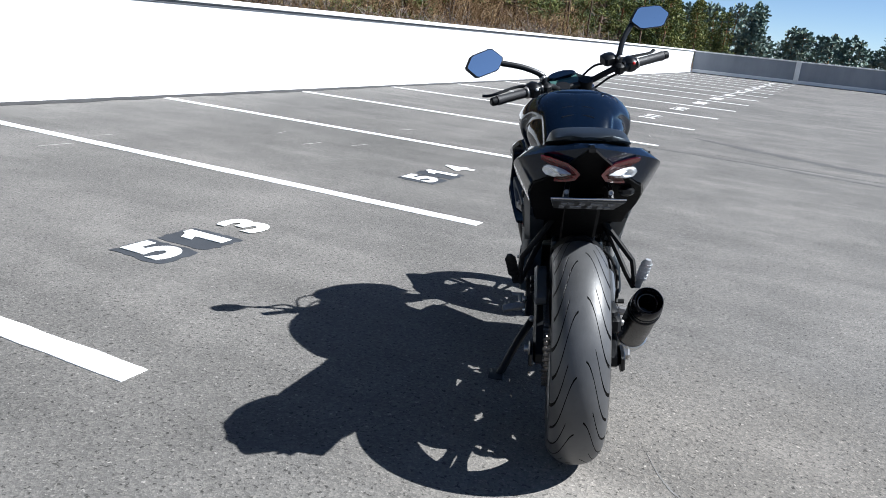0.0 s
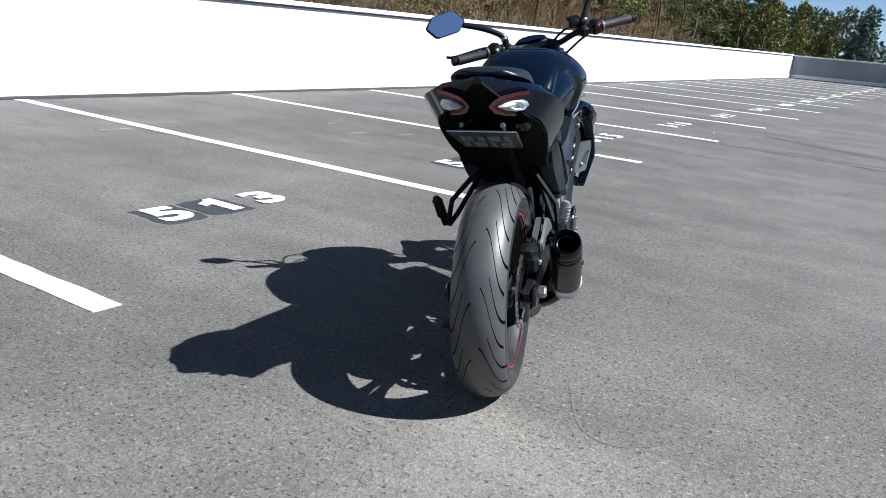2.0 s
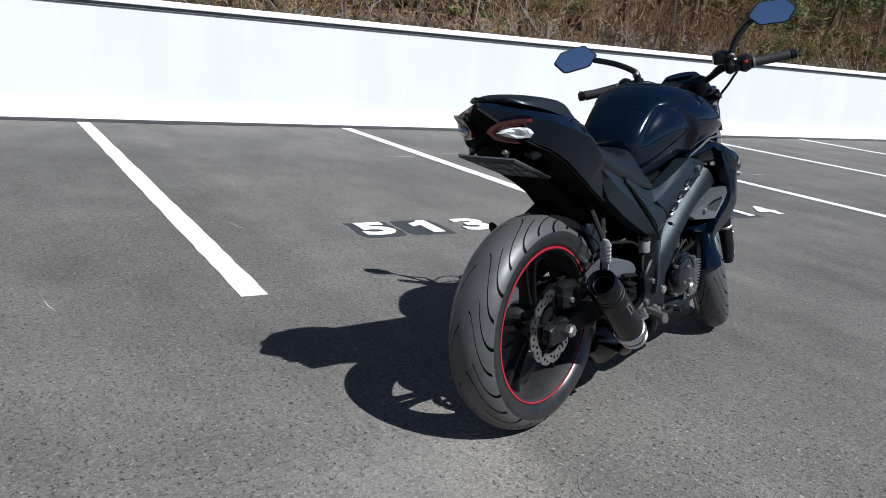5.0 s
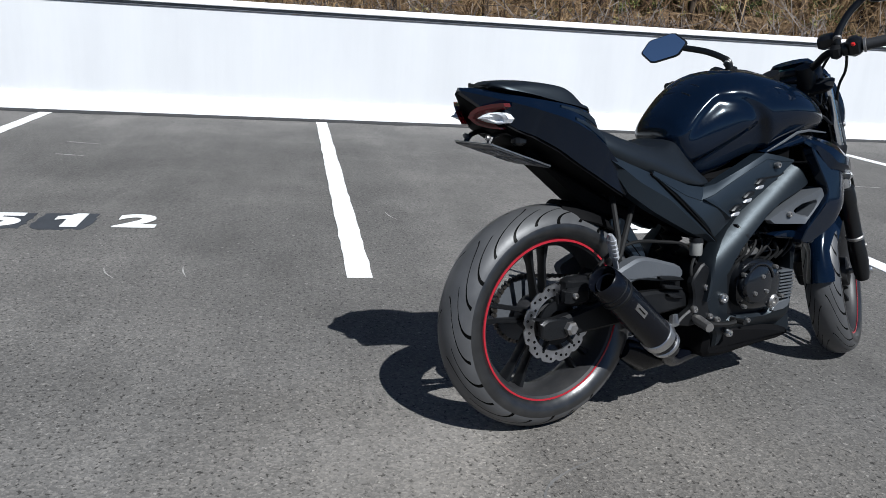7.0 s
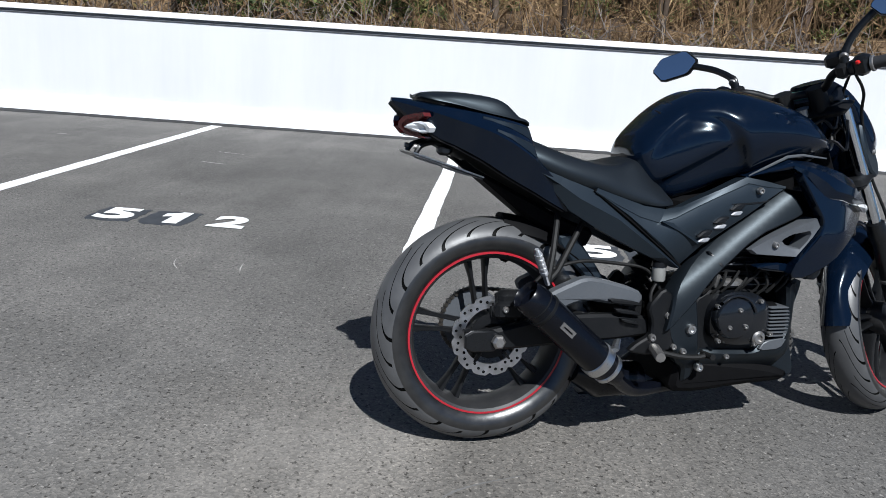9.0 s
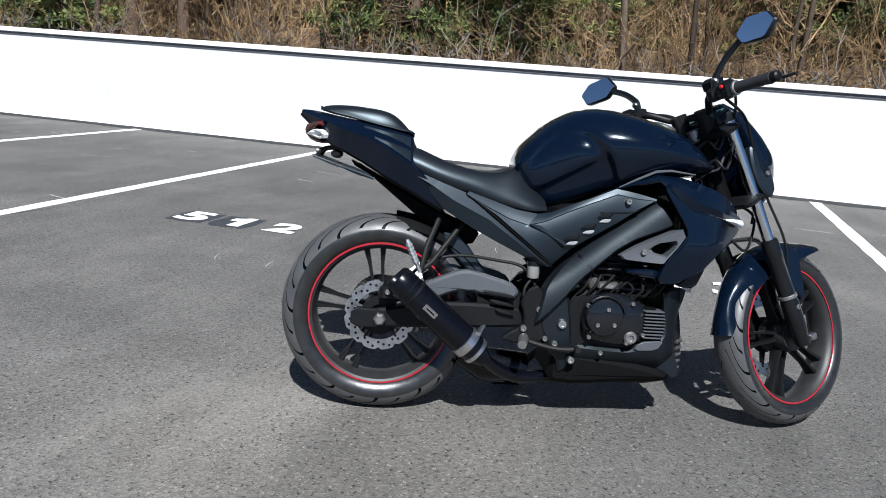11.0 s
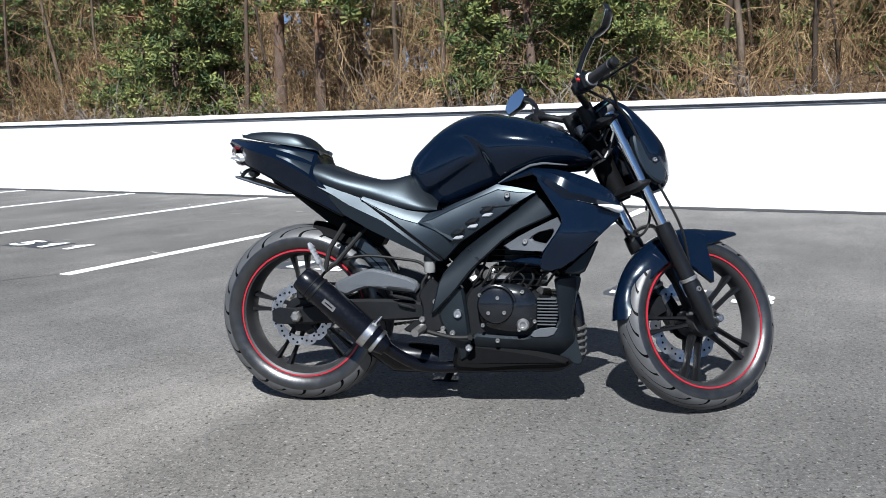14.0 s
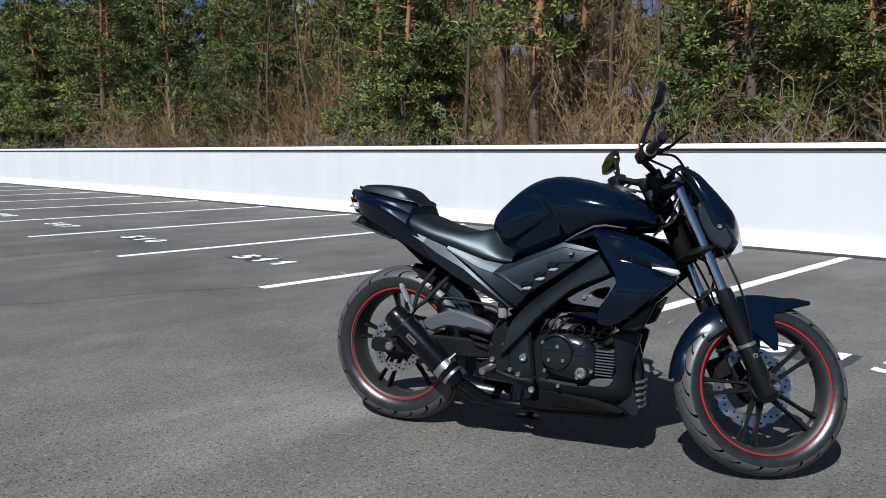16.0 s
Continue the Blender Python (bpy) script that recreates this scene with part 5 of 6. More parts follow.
# rear brake reservoir and master cylinder
res = Shape().solid_lathe([(0.017, -0.022), (0.019, -0.018), (0.019, 0.016), (0.016, 0.018)], (0.122, 0.492, 0.492), 18, (0, 0, 1))
rs = part("brake_reservoir", res, TANK_PLASTIC, bike, "translucent rear brake fluid reservoir with a black cap")
part("reservoir_cap", Shape().solid_lathe([(0.021, 0.0), (0.021, 0.014), (0.018, 0.017)], (0.122, 0.492, 0.510), 18, (0, 0, 1)), BLACK_PLASTIC, rs)
mc = Shape().tube([(0.135, 0.50, 0.44), (0.14, 0.515, 0.38), (0.142, 0.52, 0.34)], [0.010, 0.011, 0.008], 10)
part("master_cylinder", mc, ALUMINIUM, bike, "bright rear brake master cylinder")
hs = Shape().tube(spline([(0.122, 0.492, 0.47), (0.13, 0.47, 0.44), (0.135, 0.47, 0.41), (0.137, 0.50, 0.40)], 5), 0.005, 8)
part("reservoir_hose", hs, RUBBER, bike)

for i in range(5):
    for s in (-1, 1):
        y0 = 0.505 + 0.034 * i
        z0 = float(np.interp(y0, (0.475, 0.53, 0.60, 0.68), (0.910, 0.955, 0.9915, 1.0035))) - 0.001
        rib = Shape().tube([(s * 0.012, y0, z0 + 0.001), (s * 0.03, y0 - 0.003, z0 - 0.001), (s * 0.052, y0 - 0.006, z0 - 0.006)], 0.0035, 6)
        part("tank_pad_rib", rib, BLACK_PLASTIC, tank)

# ---- engine ----
blk = Shape().plate([(0.61, 0.42), (0.66, 0.45), (0.80, 0.44), (0.86, 0.40), (0.92, 0.36), (0.93, 0.28), (0.86, 0.22), (0.70, 0.20), (0.60, 0.22), (0.585, 0.32)], -0.115, 0.115, 0.02)
engine = part("engine", blk, CAST, bike, "black single-cylinder engine")
cov = Shape().plate([(0.655, 0.350), (0.660, 0.388), (0.680, 0.416), (0.710, 0.434), (0.750, 0.438), (0.80, 0.430), (0.838, 0.408), (0.852, 0.376), (0.850, 0.316), (0.835, 0.291), (0.79, 0.277), (0.74, 0.280), (0.692, 0.289), (0.662, 0.312)], 0.112, 0.158, 0.016, 0.012)
both("clutch_cover", cov, ENGINE_GLOSS, engine, "gloss black engine side cover")
dome = Shape().solid_lathe([(0.062, -0.01), (0.062, 0.010), (0.056, 0.020), (0.040, 0.025), (0.012, 0.027)], (0.155, 0.718, 0.367), 32)
both("cover_dome", dome, ENGINE_GLOSS, engine)
arcr = Shape().tube([(0.172, 0.718 + 0.066 * math.cos(radians(a)), 0.367 + 0.066 * math.sin(radians(a))) for a in range(15, 150, 15)], 0.005, 8)
both("cover_rib", arcr, ENGINE_GLOSS, engine)
for q in ((0.690, 0.328), (0.742, 0.330), (0.66, 0.385), (0.80, 0.397), (0.84, 0.30), (0.79, 0.272), (0.67, 0.285), (0.72, 0.378)):
    both("engine_bolt", bolt((0.178 if 0.68 < q[0] < 0.75 else 0.160, q[0] + 0.005, q[1] + 0.015), 0.007, 0.008), STEEL, engine)
both("oil_cap", Shape().solid_lathe([(0.021, -0.01), (0.021, 0.006), (0.016, 0.012), (0.010, 0.012), (0.009, 0.006)], (0.158, 0.807, 0.304), 20), STEEL, engine, "round oil filler cap")
# starter/alternator fins in front of the cover
for i in range(9):
    z0 = 0.300 + 0.0105 * i
    fin_ = Shape().box((0.06, 0.852, z0), (0.148, 0.915 + 0.006 * math.sin(i * 0.39), z0 + 0.0045), 0.002)
    both("cooling_fin", fin_, GREY_ALLOY, engine)
part("fin_core", Shape().box((-0.13, 0.85, 0.29), (0.13, 0.90, 0.395), 0.01), DEEP_BLACK, engine)
cyl = Shape()
cyl.box((-0.07, 0.72, 0.40), (0.07, 0.86, 0.60), 0.02)
part("cylinder", cyl, CAST, engine, "black finned cylinder")
for i in range(7):
    part("cylinder_fin", Shape().box((-0.098, 0.70, 0.425 + 0.02 * i), (0.098, 0.885, 0.430 + 0.02 * i), 0.0015), GREY_ALLOY if i % 3 == 1 else CAST, engine)
part("airbox", Shape().box((-0.09, 0.53, 0.50), (0.09, 0.74, 0.72), 0.03), DEEP_BLACK, bike, "black airbox under the seat")
part("frame_core", Shape().box((-0.07, 0.72, 0.60), (0.07, 0.97, 0.80), 0.03), DEEP_BLACK, bike)
rng = random.Random(11)
for i in range(9):
    y0, z0 = 0.64 + 0.03 * i, 0.45 + 0.02 * rng.random()
    wire = Shape().tube(spline([(0.12, y0, z0 - 0.03), (0.135, y0 + 0.02, z0), (0.125, y0 + 0.06 * rng.random(), z0 + 0.03), (0.10, y0 + 0.05, z0 + 0.09 * rng.random())], 4), 0.0035 + 0.002 * rng.random(), 6)
    part("engine_wire", wire, RUBBER, engine)
carb = Shape().tube([(0.06, 0.66, 0.47), (0.115, 0.69, 0.462)], [0.024, 0.020], 14)
carb.box((0.09, 0.70, 0.445), (0.128, 0.77, 0.468), 0.006)
part("throttle_body", carb, STEEL, engine, "steel throttle body")
both("cover_badge", Shape().box((0.150, 0.742, 0.408), (0.160, 0.775, 0.416), 0.002), ALUMINIUM, engine)

# belly pan
belly = Shape().plate([(0.632, 0.268), (0.728, 0.261), (0.825, 0.257), (0.845, 0.288), (0.925, 0.297), (0.918, 0.385), (0.905, 0.462), (0.997, 0.458), (0.993, 0.427), (0.978, 0.378), (0.970, 0.304), (0.980, 0.254), (1.002, 0.172), (0.984, 0.160), (0.941, 0.186), (0.859, 0.192), (0.729, 0.192), (0.640, 0.196)], 0.085, lambda y, z: 0.138 - 2.4 * max(0.0, y - 0.915) ** 1.4 - 0.9 * max(0.0, 0.245 - z), 0.008, 0.0, 1, 0.02)
both("belly_pan", belly, BLACK_SATIN, bike, "satin black belly pan side")
bin_ = Shape().plate([(0.58, 0.24), (0.80, 0.215), (0.915, 0.195), (0.97, 0.175), (0.945, 0.152), (0.80, 0.146), (0.66, 0.132), (0.56, 0.138)], -0.118, 0.118, 0.015)
part("belly_keel", bin_, DEEP_BLACK, bike, "black keel of the belly pan")
# pale plate that paints the highlight on the black pan's step
hl = Shape().plate([(0.827, 0.258), (0.846, 0.287), (0.924, 0.296), (0.902, 0.262)], 0.13, 0.143, 0.002)
both("belly_highlight_panel", hl, GREY_ALLOY, bike, "step of the belly pan, its highlight painted as pale grey")
both("belly_bolt", bolt((0.141, 0.722, 0.246), 0.008, 0.006), STEEL, bike)
part("radiator", Shape().box((-0.105, 0.925, 0.33), (0.105, 0.952, 0.60), 0.008), DEEP_BLACK, bike, "black radiator core")
for i in range(10):
    part("radiator_slat", Shape().box((-0.10, 0.952, 0.345 + 0.025 * i), (0.10, 0.957, 0.352 + 0.025 * i), 0.001), CAST, bike)

# exhaust
hd = Shape().tube(spline([(0.03, 0.88, 0.50), (0.035, 0.95, 0.44), (0.04, 0.985, 0.33), (0.04, 0.985, 0.22), (0.03, 0.93, 0.15), (0.02, 0.80, 0.14), (0.04, 0.60, 0.135), (0.08, 0.48, 0.14), (0.12, 0.41, 0.17), (0.172, 0.345, 0.225)], 6), 0.021, 14)
header = part("exhaust_pipe", hd, EXHAUST, bike, "black exhaust pipe")
box_ = Shape().tube([(0.02, 0.50, 0.155), (0.05, 0.36, 0.17), (0.06, 0.28, 0.20)], [0.05, 0.055, 0.03], 16)
part("silencer_box", box_, EXHAUST, bike, "black pre-silencer")
for i in range(5):
    m = 0.25 + 0.022 * i
    part("heat_shield_rib", Shape().tube([(0.036, 1.012, m - 0.05), (0.062, 1.006, m - 0.056), (0.078, 0.985, m - 0.06)], 0.006, 6), STEEL, header)
hs2 = Shape().plate([(0.975, 0.33), (1.002, 0.30), (1.012, 0.22), (1.008, 0.17), (0.985, 0.18), (0.975, 0.26)], 0.045, 0.068, 0.006)
part("heat_shield", hs2, CAST, header, "black ribbed heat shield")
A0, A1 = Vector((0.185, 0.338, 0.232)), Vector((0.200, 0.092, 0.440))
AX = (A1 - A0).normalized()
L_ = (A1 - A0).length
can = Shape().lathe([(0.026, -0.02), (0.034, 0.0), (0.043, 0.03), (0.0465, 0.06), (0.0465, L_ - 0.05), (0.0455, L_ - 0.02)], A0, 40, AX)
can.lathe([(0.0455, L_ - 0.02), (0.0465, L_ + 0.0), (0.043, L_ + 0.028), (0.040, L_ + 0.032), (0.035, L_ + 0.022), (0.032, L_ - 0.03), (0.031, L_ - 0.10), (0.002, L_ - 0.11)], A0, 40, AX)
silencer = part("silencer", can, EXHAUST, bike, "short matt black silencer with bright bands")
inner_ = Shape().lathe([(0.026, L_ - 0.06), (0.026, L_ + 0.012), (0.029, L_ + 0.014), (0.031, L_ - 0.06)], A0, 28, AX)
part("outlet_tube", inner_, EXHAUST, silencer, "sooty outlet tube")
for h0, h1, r, finish in ((L_ - 0.045, L_ - 0.034, 0.0485, CAST), (L_ - 0.020, L_ - 0.014, 0.0475, CAST), (0.046, 0.074, 0.0495, ALUMINIUM), (0.012, 0.026, 0.0445, ALUMINIUM)):
    part("silencer_band", Shape().lathe([(r - 0.003, h0), (r, h0 + 0.002), (r, h1 - 0.002), (r - 0.003, h1)], A0, 40, AX), finish, silencer, "bright metal band" if finish is ALUMINIUM else "black band")
side_ = Vector((1, 0, 0)) - AX * AX.x
side_.normalize()
up_ = AX.cross(side_)
badge = Shape()
c0 = A0 + AX * (L_ - 0.105) + side_ * 0.0472
rings = []
for h in (-0.001, 0.002):
    ring = []
    for a, b in ((-0.024, -0.009), (0.024, -0.009), (0.024, 0.009), (-0.024, 0.009)):
        ring.append(c0 + AX * a + up_ * b + side_ * (h - 0.5 * b * b / 0.0465))
    rings.append(ring)
badge.ring_strip(rings)
part("silencer_plate", badge, STEEL, silencer, "small blank metal plate", False)
part("plate_bar", Shape().tube([c0 + AX * -0.015 + side_ * 0.0025, c0 + AX * 0.015 + side_ * 0.0025], 0.002, 6), DEEP_BLACK, silencer)
tab = Shape().tube([A0 + AX * 0.06 + side_ * 0.03 + up_ * 0.045, A0 + AX * 0.06 + side_ * 0.01 + up_ * 0.072], [0.016, 0.013], 10, flat=0.5)
part("silencer_bracket", tab, ALUMINIUM, silencer)

# side stand on the far side
stand = Shape().tube(spline([(-0.12, 0.60, 0.20), (-0.17, 0.55, 0.13), (-0.225, 0.50, 0.035), (-0.238, 0.49, 0.018)], 4), [0.014] * 12 + [0.012], 10)
stand.plate([(0.44, 0.012), (0.54, 0.012), (0.54, 0.028), (0.44, 0.028)], -0.27, -0.215, 0.005)
part("side_stand", stand, CAST, bike, "black side stand holding the motorcycle")

# ---- fork, bars, front ----
for s in (-1, 1):
    up = Shape().tube([(s * 0.097, 0.036, 0.64), (s * 0.097, 0.036, 1.065)], 0.0185, 18)
    leg = part("fork_tube", steered(up), CHROME, bike, "polished chrome fork tube")
    lo = Shape().lathe([(0.019, 0.66), (0.027, 0.655), (0.029, 0.63), (0.029, 0.60), (0.0265, 0.59), (0.0265, 0.45), (0.029, 0.44), (0.030, 0.36), (0.026, 0.31), (0.022, 0.285), (0.004, 0.28)], (s * 0.097, 0.036, 0.0), 24, (0, 0, 1))
    lo.box((s * 0.097 - 0.018, 0.036, 0.285), (s * 0.097 + 0.018, 0.082, 0.325), 0.012)
    slider = part("fork_slider", steered(lo), BLACK_PLASTIC, bike, "black fork slider")
    part("fork_nut", steered(bolt((s * 0.118, 0.062, 0.3027), 0.014, 0.012)), ALUMINIUM, slider)
    part("slider_bolt", steered(bolt((s * 0.122, 0.036, 0.42), 0.010, 0.007)), STEEL, slider)
    part("slider_ring", steered(Shape().lathe([(0.0275, 0.452), (0.031, 0.455), (0.031, 0.463), (0.0275, 0.466)], (s * 0.097, 0.036, 0), 20, (0, 0, 1))), STEEL, slider)
    grip = Shape().lathe([(0.012, 0.235), (0.0175, 0.237), (0.0165, 0.25), (0.0165, 0.33), (0.018, 0.345), (0.018, 0.352), (0.010, 0.353)], (0, -0.06, 1.17), 18, (s, 0, 0))
    part("grip", steered(grip), GRIP, bike, "black rubber grip")
    part("bar_end", steered(Shape().solid_lathe([(0.012, 0.353), (0.016, 0.356), (0.016, 0.372), (0.011, 0.377)], (0, -0.06, 1.17), 16, (s, 0, 0))), CAST, bike)
    sw = Shape().box((s * 0.205 - 0.022, -0.085, 1.145), (s * 0.205 + 0.022, -0.032, 1.20), 0.010)
    sw.lathe([(0.020, 0.172), (0.021, 0.176), (0.021, 0.184), (0.020, 0.188)], (0, -0.06, 1.17), 18, (s, 0, 0))
    switch = part("switch_block", steered(sw), BLACK_PLASTIC, bike, "black handlebar switch block")
    part("switch_button", steered(Shape().box((s * 0.205 - 0.006, -0.091, 1.182), (s * 0.205 + 0.006, -0.082, 1.194), 0.003)), RED_PLASTIC if s > 0 else PALE_MARK, switch, "red stop switch" if s > 0 else "")
    part("switch_ring", steered(Shape().lathe([(0.017, 0.228), (0.022, 0.230), (0.022, 0.236), (0.017, 0.238)], (0, -0.06, 1.17), 18, (s, 0, 0))), STEEL, switch)
    clampb = Shape().box((s * 0.155 - 0.016, -0.085, 1.148), (s * 0.155 + 0.016, -0.03, 1.19), 0.008)
    clampb.tube([(s * 0.165, -0.035, 1.168), (s * 0.20, -0.012, 1.160)], [0.012, 0.010], 8)
    part("lever_clamp", steered(clampb), CAST, bike)
    lv = Shape().tube(spline([(s * 0.19, -0.015, 1.16), (s * 0.23, 0.012, 1.158), (s * 0.29, 0.010, 1.156), (s * 0.345, 0.008, 1.154), (s * 0.372, 0.020, 1.154)], 5), [0.009] * 5 + [0.007] * 15 + [0.008], 8, flat=0.7)
    part("brake_lever" if s > 0 else "clutch_lever", steered(lv), CAST, bike, "black hand lever")
    # mirrors
    out, drop_ = (0.039, 0.016) if s < 0 else (-0.014, -0.008)
    stalk = Shape().tube(spline([(s * 0.160, -0.055, 1.185), (s * 0.165, -0.045, 1.215), (s * (0.205 + out * 0.5), -0.015, 1.255 - drop_ * 0.5), (s * (0.262 + out), 0.012, 1.287 - drop_)], 5), [0.0125] * 6 + [0.0105] * 10, 10, flat=0.8)
    mirror = part("mirror", steered(stalk), BLACK_PLASTIC, bike, "hexagonal rear-view mirror on a black stalk")
    slot = Shape().solid_lathe([(0.011, -0.006), (0.013, 0.0), (0.011, 0.006)], (s * 0.163, -0.052, 1.205), 14, (0, 1, 0.3))
    part("stalk_joint", steered(slot), STEEL, mirror)
    hexa = [(-0.079, -0.010), (-0.046, 0.038), (0.040, 0.040), (0.077, 0.008), (0.050, -0.038), (-0.040, -0.042)]
    def ring_of(sc, d):
        pts = []
        for i, (a, b) in enumerate(hexa):
            n_, p_ = hexa[(i + 1) % 6], hexa[i - 1]
            pts.append((a * 0.9 + p_[0] * 0.1, b * 0.9 + p_[1] * 0.1))
            pts.append((a * 0.9 + n_[0] * 0.1, b * 0.9 + n_[1] * 0.1))
        return [(s * a * sc, d, b * sc) for a, b in pts]
    yaw = Matrix.Translation((s * (0.328 + out), 0.010 if s < 0 else -0.004, 1.305 - drop_)) @ Matrix.Rotation(MIRROR_TURN[s][0] + radians(-4.0 if s > 0 else 12.0), 4, "Z") @ Matrix.Rotation(MIRROR_TURN[s][1] + 0.06, 4, "X") @ Matrix.Rotation(MIRROR_TURN[s][2], 4, "Y")
    shell_ = Shape().ring_strip([ring_of(1.0, -0.004), ring_of(1.04, 0.002), ring_of(0.98, 0.014), ring_of(0.72, 0.026), ring_of(0.3, 0.031)]).moved(yaw)
    part("mirror_shell", steered(shell_), BLACK_PLASTIC, mirror)
    glass = Shape().ring_strip([ring_of(0.95, -0.0035), ring_of(0.95, -0.0055), ring_of(0.5, -0.0057)]).moved(yaw)
    part("mirror_glass", steered(glass), MIRROR, mirror, "blue-tinted mirror glass")

for z0, name in ((0.805, "lower_yoke"), (1.045, "upper_yoke")):
    yk = Shape().box((-0.125, -0.035, z0 - 0.016), (0.125, 0.062, z0 + 0.016), 0.014)
    part(name, steered(yk), CAST, bike, "black fork yoke")
part("steering_head", steered(Shape().tube([(0, 0, 0.78), (0, 0, 1.06)], 0.034, 18)), DEEP_BLACK, bike)
bar = Shape().tube(spline([(-0.36, -0.06, 1.17), (-0.20, -0.06, 1.17), (-0.13, -0.055, 1.165), (-0.07, -0.01, 1.115), (0, -0.005, 1.11), (0.07, -0.01, 1.115), (0.13, -0.055, 1.165), (0.20, -0.06, 1.17), (0.36, -0.06, 1.17)], 5), 0.0115, 12)
part("handlebar", steered(bar), CAST, bike, "black tubular handlebar")
for s in (-1, 1):
    part("bar_riser", steered(Shape().tube([(s * 0.05, -0.005, 1.05), (s * 0.05, -0.008, 1.125)], [0.026, 0.028], 12)), CAST, bike)
part("brake_fluid_box", steered(Shape().box((0.105, -0.05, 1.175), (0.160, 0.0, 1.215), 0.008)), BLACK_PLASTIC, bike, "black brake fluid box")
cables = (
    [(0.17, -0.02, 1.16), (0.13, 0.06, 1.13), (0.07, 0.09, 1.04), (0.03, 0.06, 0.92)],
    [(0.18, -0.05, 1.145), (0.16, 0.03, 1.07), (0.12, 0.08, 0.98), (0.10, 0.09, 0.80), (0.115, 0.085, 0.62), (0.07, 0.07, 0.46)],
    [(-0.17, -0.02, 1.16), (-0.14, 0.07, 1.12), (-0.08, 0.10, 1.02), (-0.02, 0.05, 0.90)],
    [(-0.18, -0.05, 1.145), (-0.13, 0.04, 1.06), (-0.10, 0.08, 0.96), (-0.09, 0.07, 0.86)],
    [(0.06, 0.05, 0.99), (0.075, 0.095, 0.90), (0.07, 0.08, 0.80), (0.06, 0.03, 0.72)],
    [(-0.115, 0.07, 0.80), (-0.125, 0.085, 0.68), (-0.11, 0.07, 0.52), (-0.085, 0.05, 0.44)],
    [(0.03, 0.02, 0.80), (0.06, 0.05, 0.74), (0.045, 0.02, 0.67), (0.06, -0.05, 0.66), (0.05, -0.09, 0.74)],
)
for c in cables:
    part("cable", steered(Shape().tube(spline(c, 6), 0.0045, 8)), RUBBER, bike, "black control cable")
rng = random.Random(5)
for i in range(9):
    p = Vector((rng.uniform(-0.09, 0.09), 0.99 + 0.03 * rng.random(), 0.80 + 0.02 * i))
    part("harness_wire", Shape().tube(spline([p, p + Vector((0.02, 0.03, 0.03)), p + Vector((rng.uniform(-0.03, 0.05), 0.06, 0.05 * rng.random())), p + Vector((0, 0.09, 0.09))], 4), 0.005, 6), BLACK_PLASTIC if i % 3 else STEEL, bike)
part("ignition_lock", steered(Shape().solid_lathe([(0.022, -0.02), (0.022, 0.012), (0.012, 0.014)], (0, -0.02, 1.06), 18, (0, 0, 1))), STEEL, bike)

# instruments
dash = Shape()
dash.ring_strip([[(x * sc, y, z) for x, y, z in ((-0.085, 0.02, zz), (-0.06, 0.005, zz), (0.06, 0.005, zz), (0.085, 0.02, zz), (0.095, 0.07, zz), (0.06, 0.10, zz), (-0.06, 0.10, zz), (-0.095, 0.07, zz))] for sc, zz in ((0.8, 1.045), (0.95, 1.060), (0.95, 1.085), (0.88, 1.094))])
cluster = part("instrument_unit", steered(dash.bent(lambda x, y, z: (x, y, z + (y - 0.05) * 0.25))), BLACK_PLASTIC, bike, "black instrument unit")
scr = Shape().ring_strip([[(x, y, zz + (y - 0.05) * 0.25) for x, y in ((-0.055, 0.022), (0.055, 0.022), (0.06, 0.082), (-0.06, 0.082))] for zz in (1.093, 1.097)])
part("display", steered(scr), SCREEN, cluster, "greenish instrument display", False)

# front mask and headlamp, carried by the fork
MASK = [
    (1.115, [(0.0, 0.095), (0.030, 0.090), (0.052, 0.078), (0.056, 0.062), (0.03, 0.052), (0.0, 0.052)]),
    (1.06, [(0.0, 0.138), (0.045, 0.130), (0.085, 0.106), (0.095, 0.075), (0.05, 0.060), (0.0, 0.060)]),
    (0.97, [(0.0, 0.190), (0.055, 0.170), (0.110, 0.138), (0.122, 0.090), (0.07, 0.075), (0.0, 0.075)]),
    (0.90, [(0.0, 0.220), (0.06, 0.208), (0.118, 0.165), (0.125, 0.105), (0.07, 0.085), (0.0, 0.085)]),
    (0.85, [(0.0, 0.240), (0.055, 0.228), (0.110, 0.178), (0.110, 0.115), (0.06, 0.095), (0.0, 0.095)]),
    (0.80, [(0.0, 0.235), (0.05, 0.223), (0.092, 0.178), (0.085, 0.125), (0.05, 0.105), (0.0, 0.105)]),
    (0.765, [(0.0, 0.21), (0.04, 0.20), (0.060, 0.175), (0.055, 0.14), (0.03, 0.125), (0.0, 0.125)]),
]
# the loft runs along its own y, so the mask is drawn lying down and stood up
def mask_set(z):
    """How far the mask stands forward or back at a height along the steering axis."""
    return float(np.interp(z, (0.75, 0.80, 0.85, 0.90, 0.97, 1.06), (-0.032, -0.038, -0.028, -0.010, 0.008, 0.018)))


